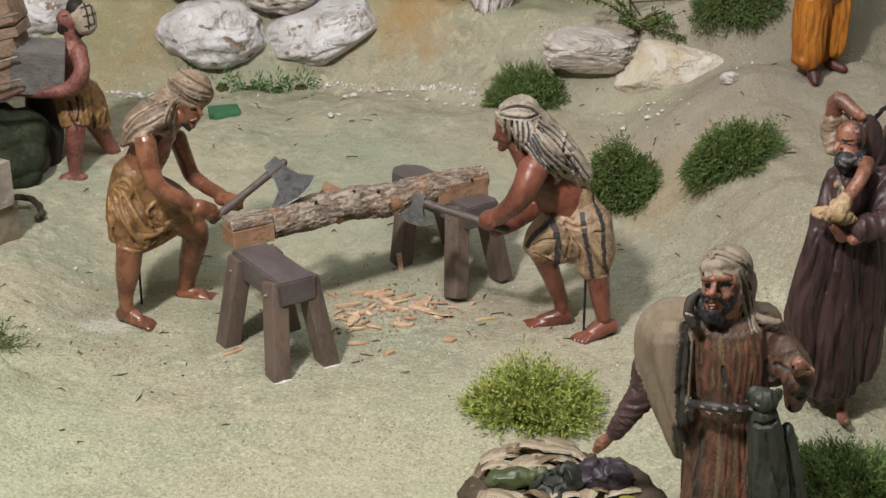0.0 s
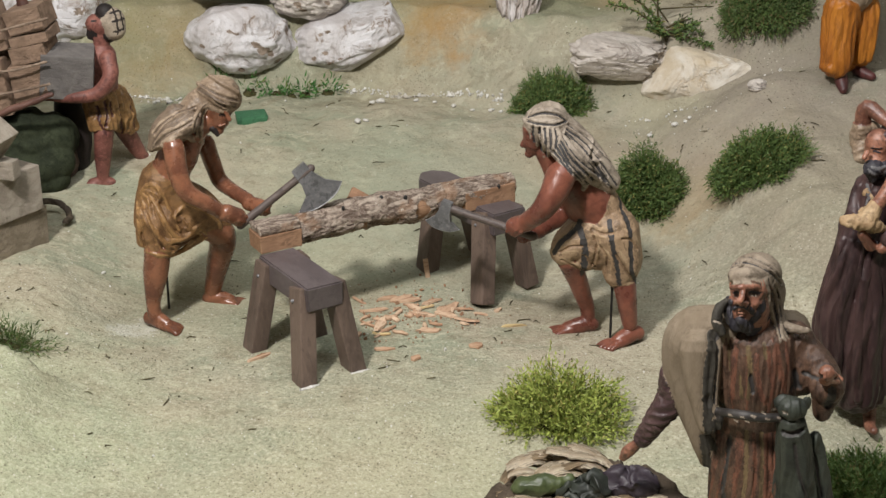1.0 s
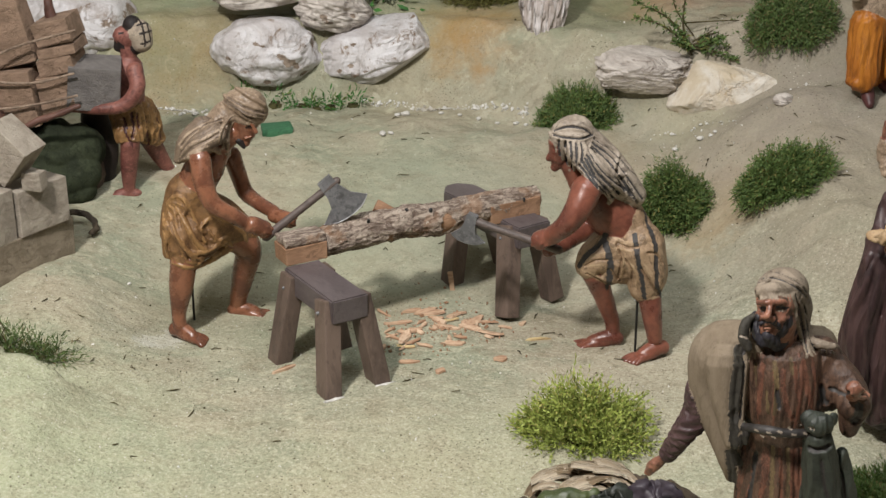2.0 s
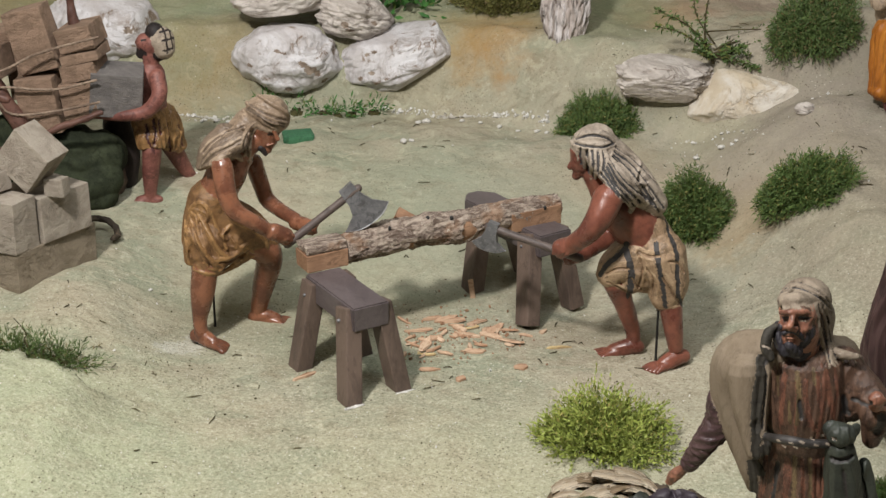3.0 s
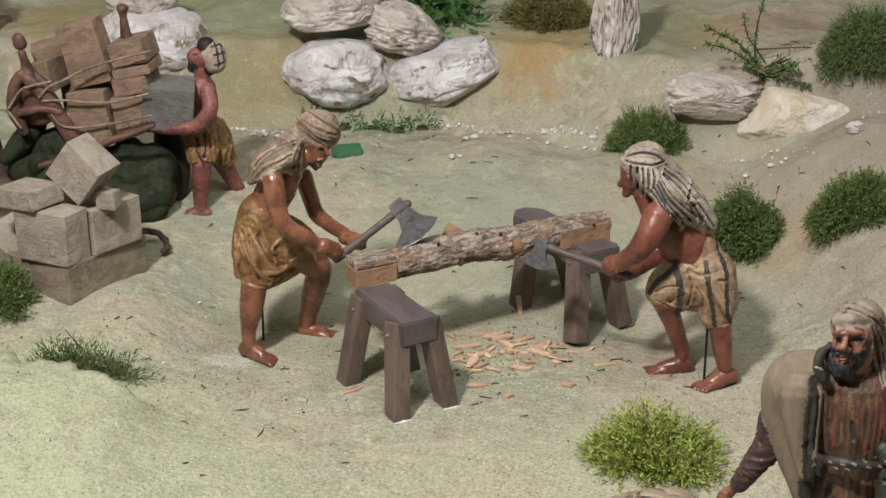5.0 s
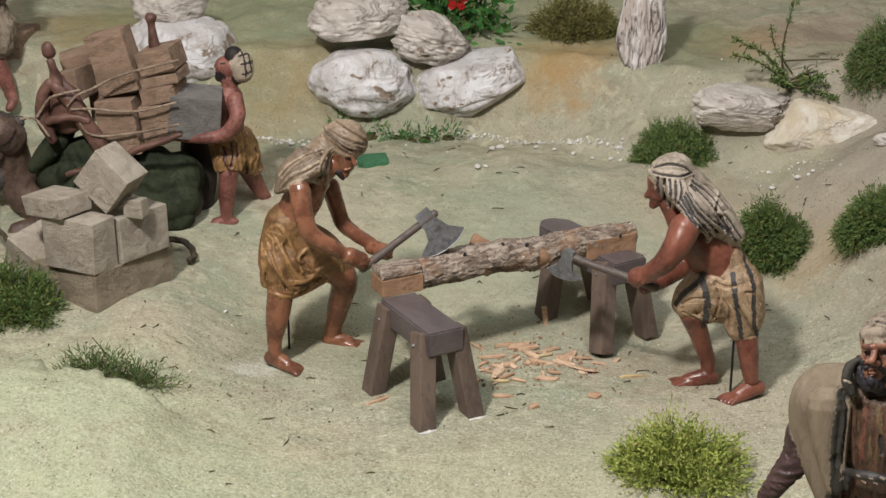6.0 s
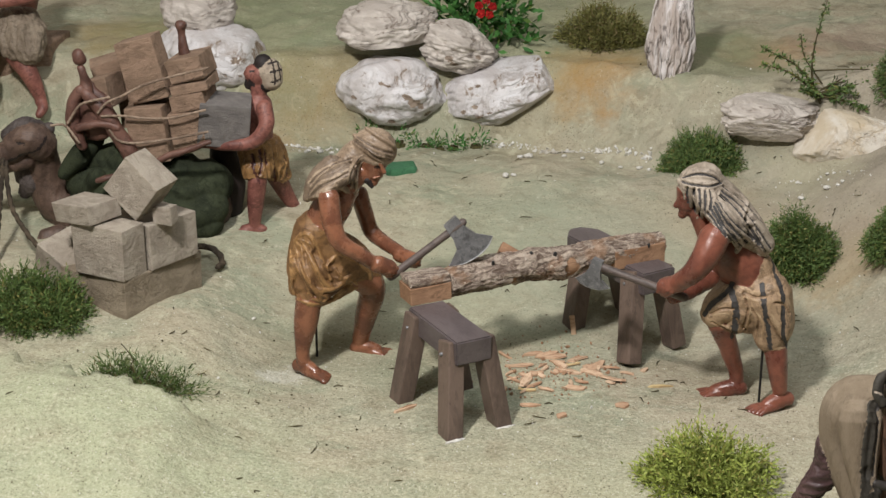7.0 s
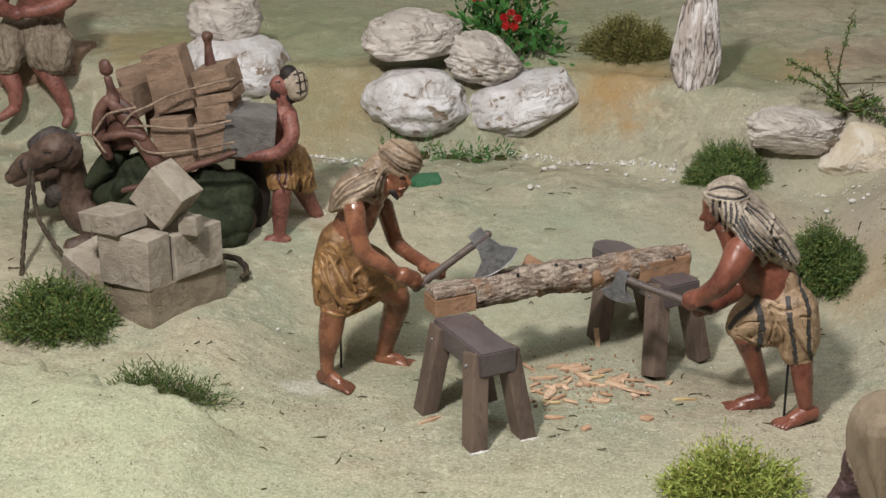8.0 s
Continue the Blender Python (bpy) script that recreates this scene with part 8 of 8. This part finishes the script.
def twiggy_shrub():
    rnd = random.Random(5)
    ob = new("twiggy_shrub")
    ob.location = (0.460, 2.395, ground_z(0.46, 2.395) - 0.003)
    # each twig: its line, its thickness at the foot, leaves at each step
    twigs = [(((0, 0, 0), (-0.015, 0, 0.036), (-0.016, 0, 0.085), (-0.002, 0, 0.16)), 0.0026, 3), (((0, 0, 0.03), (-0.028, 0.01, 0.07), (-0.036, 0.01, 0.105)), 0.0014, 2),
             (((0, 0, 0.01), (-0.041, -0.005, 0.058), (-0.095, -0.01, 0.087)), 0.0022, 8), (((0, 0, 0.01), (-0.053, -0.015, 0.050), (-0.095, -0.02, 0.063)), 0.002, 6),
             (((-0.012, 0, 0.05), (0.057, 0, 0.053), (0.16, 0.005, 0.050)), 0.0013, 0), (((0.02, 0, 0.03), (0.08, 0.005, 0.045), (0.13, 0.01, 0.066)), 0.0012, 1), (((0, 0, 0.02), (0.035, 0.01, 0.036), (0.078, 0.01, 0.053)), 0.0018, 6),
             (((0, 0, 0.015), (0.045, -0.01, 0.030), (0.085, -0.015, 0.043)), 0.0018, 6), (((0, 0, 0.01), (0.06, -0.01, 0.028), (0.12, -0.01, 0.033), (0.172, -0.01, 0.042)), 0.0014, 1),
             (((0, 0, 0.01), (0.028, -0.03, 0.012), (0.058, -0.045, 0.004)), 0.0018, 9), (((0, 0, 0.01), (-0.02, -0.03, 0.022), (-0.036, -0.045, 0.032)), 0.0018, 9),
             (((0, 0, 0.01), (0.02, -0.02, 0.026), (0.046, -0.035, 0.022)), 0.0016, 9)]
    lv, lf = [], []
    for pts, r, many in twigs:
        v, f = branch(pts, r, 0.0006, TWIG)
        b = link_mesh("branch", v, f, TWIG)
        b.parent = ob
        for q in spline([(*p, 0) for p in pts], 0.004)[4:]:
            for _ in range(rnd.randint(0, many * 2)):
                e = Vector((rnd.gauss(0, 1), rnd.gauss(0, 0.7), rnd.gauss(0.1, 0.8))).normalized()
                s = e.orthogonal().normalized() * rnd.uniform(0.001, 0.0022)
                p = Vector(q[:3]) + Vector((rnd.gauss(0, 0.002), rnd.gauss(0, 0.002), rnd.gauss(0, 0.002)))
                o = len(lv)
                k = rnd.uniform(0.004, 0.011)
                lv += [p, p + e * k * 0.5 + s, p + e * k, p + e * k * 0.5 - s]
                lf.append((o, o + 1, o + 2, o + 3))
    leaves = link_mesh("foliage", lv, lf, MOSS_GREEN, None, False)
    leaves.parent = ob
    return tagged(ob, "small twiggy shrub with sparse green leaves between stones", "shrub")


twiggy_shrub()


def sprout(x, y, h, lean):
    pts = [(0, 0, 0), (0.004, 0, h * 0.25), (-0.001, 0, h * 0.5), (0.003, 0, h * 0.62), (lean, 0, h * 0.85), (lean * 2.5, 0, h)]
    v, f = branch(pts, 0.0011, 0.0005, TWIG)
    ob = link_mesh("twig", v, f, TWIG)
    ob.location = on_ground(x, y)
    tagged(ob, "thin upright dry twig in the grass", "twig")


sprout(-0.462, 1.69, 0.055, -0.004)


def flower_bush():
    ob = new("flower_bush")
    x, y = -0.075, 2.69
    ob.location = on_ground(x, y)
    v, f = sprigs(random.Random(31), 260, 0.078, 0.05, 0.135, 0.019, 0.0048, 0.8, 4, 0.5)
    lv = link_mesh("foliage", v, f, LEAF, None, False)
    lv.parent = ob
    for fx, fy, fz, r in ((0.012, -0.055, 0.075, 0.018), (-0.045, -0.05, 0.118, 0.013), (-0.01, -0.04, 0.128, 0.012)):
        bm = bmesh.new()
        for k in range(5):
            a = 2 * math.pi * k / 5 + fx * 20
            ring = []
            for u, w, d in ((0.15, 0, 0), (0.6, 0.42, -0.1), (1.0, 0.3, -0.28), (1.08, 0, -0.2), (1.0, -0.3, -0.28), (0.6, -0.42, -0.1)):
                c, s = math.cos(a), math.sin(a)
                ring.append(bm.verts.new(((u * c - w * s) * r, d * r, (u * s + w * c) * r)))
            bm.faces.new(ring)
        bmesh.ops.solidify(bm, geom=bm.faces[:], thickness=0.0008)
        p = part("blossom", bm, PETAL, ob, "red five-petalled blossom", True)
        p.location = (fx, fy, fz)
        v, f = tube([(0, -0.001, 0, 0.0012), (0.001, -0.008, 0.002, 0.0016)], 8, 0.002)
        link_mesh("stamen", v, f, LIME).parent = p
    return tagged(ob, "leafy green bush with red blossoms behind the boulders", "bush")


flower_bush()

# ---- the goods beside the merchant ----


def husk(x, y, z, length, width, yaw, pitch, seed):
    """One dry husk: a thin, lengthwise curled leaf."""
    rnd = random.Random(seed)
    verts, faces = [], []
    n, m = 12, 10
    curl, droop = rnd.uniform(0.35, 1.0), rnd.uniform(0.1, 0.9)
    for i in range(n + 1):
        u = i / n
        w = width * (0.35 + 0.65 * math.sin(math.pi * min(1, 0.2 + u * 0.85)))
        for j in range(m + 1):
            a = (j / m - 0.5) * 2 * curl
            verts.append(Vector(((u - 0.5) * length, math.sin(a) * w * 0.5 / curl * 1.3, math.cos(a) * w * 0.32 + 0.0007 * math.sin(j * 2.4 + seed) - droop * length * (u - 0.4) ** 2 + 0.0012 * noise.noise(Vector((u * 5, j, seed))))))
    for i in range(n):
        for j in range(m):
            o = i * (m + 1) + j
            faces.append((o, o + 1, o + m + 2, o + m + 1))
    bm = bmesh.new()
    vs = [bm.verts.new(v) for v in verts]
    for f in faces:
        bm.faces.new([vs[k] for k in f])
    bmesh.ops.solidify(bm, geom=bm.faces[:], thickness=0.0006)
    ob = part("husk", bm, BROWN_HUSK if seed % 4 == 3 else STRAW, None, smooth=True)
    ob.matrix_world = pose(x, y, z, 0, pitch, yaw)
    tagged(ob, "dry brownish curled husk on the brown sack" if seed % 4 == 3 else "dry pale curled husk on the brown sack", "husk", "goods beside the merchant")


def goods():
    base = on_ground(0.2, 1.42)

    def lump(name, pts, mat, label, ridge=0.0):
        v, f = tube(pts, 64, 0.0012)
        v = [p + noise.noise_vector(p * 70) * ridge + noise.noise_vector(p * 190) * ridge * 0.45 for p in v]
        ob = link_mesh(name, v, f, mat)
        tagged(ob, label, name.replace("_", " "), "goods beside the merchant")

    z = base.z
    lump("sack", [(0.138, 1.40, z + 0.012, 0.024), (0.2, 1.41, z + 0.012, 0.036), (0.28, 1.40, z + 0.012, 0.034)], SACK, "brown sack lying under the goods", 0.009)
    rnd = random.Random(4)
    for i in range(30):
        u = rnd.random()
        x, y = 0.142 + 0.095 * u, 1.418 + rnd.uniform(-0.026, 0.018)
        h = 0.034 + 0.022 * math.sin(u * 2.6) - abs(y - 1.415) * 0.4 + rnd.uniform(-0.004, 0.006)
        husk(x, y, z + h, rnd.uniform(0.028, 0.058), rnd.uniform(0.012, 0.022), 24 - 44 * u + rnd.uniform(-26, 26), rnd.uniform(-16, 16), i)
    for i in range(9):
        husk(0.14 + 0.017 * i, 1.372 + rnd.uniform(-0.01, 0.006), z + 0.028 + rnd.uniform(0, 0.008), rnd.uniform(0.025, 0.04), rnd.uniform(0.012, 0.018), rnd.uniform(-70, 70), rnd.uniform(-20, 20), 40 + i)
    lump("gourd", [(0.148, 1.385, z + 0.042, 0.010), (0.175, 1.385, z + 0.045, 0.011), (0.198, 1.388, z + 0.048, 0.006)], GOURD, "dark green gourd on the sack", 0.0025)
    lump("folded_cloth", [(0.2, 1.38, z + 0.034, 0.016), (0.225, 1.385, z + 0.038, 0.017)], BAG, "crumpled dark green cloth among the goods", 0.010)
    lump("aubergine", [(0.248, 1.39, z + 0.045, 0.017), (0.268, 1.385, z + 0.042, 0.02)], PURPLE, "dark purple bundle beside the merchant's hand", 0.007)
    lump("sack", [(0.275, 1.375, z + 0.01, 0.024), (0.30, 1.37, z + 0.015, 0.024)], SACK, "small brown sack beside the merchant", 0.004)
    lump("fruit", [(0.275, 1.352, z + 0.03, 0.009), (0.281, 1.352, z + 0.03, 0.009)], LIME, "yellow-green fruit among the goods", 0.001)
    lump("fruit", [(0.255, 1.35, z + 0.03, 0.008), (0.258, 1.35, z + 0.03, 0.008)], LIME, "yellow-green fruit among the goods", 0.001)


goods()

# the robed statue's burden and its strap
v, f = tube([(0.625, 1.6, 0.2, 0.028), (0.622, 1.6, 0.25, 0.042), (0.62, 1.6, 0.31, 0.036), (0.618, 1.6, 0.335, 0.02)], 24, 0.006)
tagged(link_mesh("jar", v, f, FUR), "brown clay jar carried on the robed statue's shoulder", "jar")
rope("carrying_strap", [(0.563, 1.575, 0.335), (0.57, 1.565, 0.352), (0.585, 1.565, 0.36), (0.61, 1.575, 0.362), (0.63, 1.585, 0.35)], ROD, "black strap over the statue's shoulder", r=0.0022)

# a green painted scrap in the yard
scrap = part("scrap", box_bm(0.046, 0.03, 0.013, 0.003, 0.003, Matrix(), 4), GREEN_SCRAP, None)
scrap.matrix_world = pose(-0.192, 2.387, ground_full(-0.192, 2.387) - 0.003, 8, 4, 14)
tagged(scrap, "flat angular scrap covered in green paint", "scrap")

# ---- loose stones and litter ----


def scatter(name, places, material, label, category):
    """Small angular crumbs; each place: x, y, size."""
    rnd = random.Random(3)
    verts, faces = [], []
    for x, y, s in places:
        c = on_ground(x, y) + Vector((0, 0, s * 0.25))
        o = len(verts)
        k = [Vector(q) for q in ((1, 0, 0), (-1, 0, 0), (0, 1, 0), (0, -1, 0), (0, 0, 0.7), (0, 0, -0.7), (0.6, 0.6, 0.45), (-0.6, -0.5, 0.45))]
        turn = Euler((rnd.uniform(0, 6), rnd.uniform(0, 6), rnd.uniform(0, 6))).to_matrix()
        verts += [c + turn @ (q * s * 0.5 * rnd.uniform(0.6, 1.2)) for q in k]
        for q in ((0, 6, 4), (6, 2, 4), (2, 1, 4), (1, 7, 4), (7, 3, 4), (3, 0, 4), (2, 0, 5), (1, 2, 5), (3, 1, 5), (0, 3, 5), (0, 2, 6), (1, 3, 7)):
            faces.append(tuple(o + i for i in q))
    ob = link_mesh(name, verts, faces, material, None, False)
    tagged(ob, label, category, kind="stuff")


def litter():
    rnd = random.Random(8)
    trail = []
    crust = (([(-0.059, 2.54), (-0.026, 2.535), (0.007, 2.528), (0.044, 2.508), (0.081, 2.495), (0.127, 2.479), (0.181, 2.46), (0.207, 2.447)], 230, 0.002),
             ([(-0.405, 2.515), (-0.375, 2.51), (-0.345, 2.503), (-0.32, 2.497)], 60, 0.0018),
             ([(0.386, 2.355), (0.427, 2.336), (0.464, 2.304), (0.504, 2.253)], 22, 0.003))
    for line, count, wide in crust:
        pts = spline([(x, y, 0, 0) for x, y in line], 0.004)
        for _ in range(count):
            q = pts[int(rnd.random() * len(pts))]
            trail.append((q[0] + rnd.gauss(0, 0.003), q[1] + rnd.gauss(0, wide), abs(rnd.gauss(0, 0.0034)) + 0.0016))
    big = [(0.012, 2.474, 0.016), (-0.001, 2.476, 0.012), (-0.024, 2.368, 0.015), (-0.012, 2.372, 0.010), (0.07, 2.465, 0.010), (-0.33, 2.48, 0.013), (-0.35, 2.49, 0.010), (-0.31, 2.47, 0.011),
           (0.1, 2.458, 0.009), (0.13, 2.45, 0.011), (0.16, 2.44, 0.009), (0.19, 2.437, 0.012), (0.205, 2.43, 0.009), (0.225, 2.425, 0.010), (0.42, 2.27, 0.012), (0.455, 2.262, 0.014),
           (0.475, 2.255, 0.009), (0.545, 2.06, 0.014), (0.56, 2.055, 0.010), (-0.36, 1.955, 0.007)]
    for i, (x, y, s) in enumerate(big):
        p = rock("pebble", (x, y, ground_full(x, y) + s * 0.2), (s * 0.95, s * 0.75, s * 0.5), (0, 0, i * 50), PEBBLE, "small white pebble lying on the sand", 40 + i, 0.25, detail=2, cat="pebble")
        tagged(p, group="white pebbles")
    for i in range(20):
        trail.append((-0.38 + 0.1 * rnd.random(), 2.49 + rnd.gauss(0, 0.012), abs(rnd.gauss(0, 0.003)) + 0.0015))
    for i in range(420):
        trail.append((rnd.uniform(-0.9, 0.8), rnd.uniform(1.4, 2.6), abs(rnd.gauss(0, 0.0016)) + 0.0008))
    for i in range(45):
        trail.append((rnd.gauss(0.45, 0.08), rnd.gauss(2.28, 0.05), abs(rnd.gauss(0, 0.0025)) + 0.001))
    scatter("white_pebbles", trail, PEBBLE, "small white pebbles scattered on the sand", "pebbles")
    dark = [(rnd.uniform(-0.95, 0.8), rnd.uniform(1.4, 2.6), abs(rnd.gauss(0, 0.0011)) + 0.0007) for _ in range(900)]
    dark += [(rnd.gauss(-0.3, 0.1), rnd.gauss(1.75, 0.06), abs(rnd.gauss(0, 0.0012)) + 0.0007) for _ in range(200)]
    fine = [(rnd.gauss(0.045, 0.05), rnd.gauss(1.855, 0.045), abs(rnd.gauss(0, 0.0025)) + 0.0012) for _ in range(260)]
    scatter("wood_shavings", fine, CUT_WOOD, "fine orange wood shavings under the log", "shavings")
    grit = [(rnd.uniform(-0.6, 0.55), 1.36 + 0.6 * rnd.random() ** 1.3, abs(rnd.gauss(0, 0.0007)) + 0.0008) for _ in range(2600)]
    for _ in range(60):
        cx, cy = rnd.uniform(-0.55, 0.5), rnd.uniform(1.4, 2.0)
        grit += [(rnd.gauss(cx, 0.018), rnd.gauss(cy, 0.012), abs(rnd.gauss(0, 0.0008)) + 0.0008) for _ in range(18)]
    scatter("coarse_grit", grit, GRIT, "coarse brown grains of sand strewn over the yard", "grit")
    pale = [(rnd.uniform(-0.6, 0.55), 1.36 + 0.6 * rnd.random() ** 1.3, abs(rnd.gauss(0, 0.0007)) + 0.0007) for _ in range(1500)]
    scatter("pale_grit", pale, PEBBLE, "fine pale grains of sand strewn over the yard", "grit")
    scatter("dark_crumbs", dark, TWIG, "dark crumbs of bark and soil on the sand", "crumbs")


litter()


def loose_twigs():
    rnd = random.Random(17)
    verts, faces = [], []
    for i in range(130):
        x, y = (rnd.uniform(-0.8, 0.75), rnd.uniform(1.5, 2.55))
        a, l = rnd.uniform(0, 6.28), rnd.uniform(0.006, 0.02)
        p = on_ground(x, y) + Vector((0, 0, 0.0008))
        d = Vector((math.cos(a), math.sin(a), 0)) * l
        k = Vector((rnd.gauss(0, 0.002), rnd.gauss(0, 0.002), rnd.uniform(0.0, 0.002)))
        v, f = tube([(*(p - d / 2), 0.0005), (*(p + k), 0.0008), (*(p + d / 2), 0.0004)], 5, 0.006)
        o = len(verts)
        verts += v
        faces += [tuple(j + o for j in q) for q in f]
    tagged(link_mesh("loose_twigs", verts, faces, TWIG), "short dark twigs scattered on the sand", "twigs", kind="stuff")


loose_twigs()
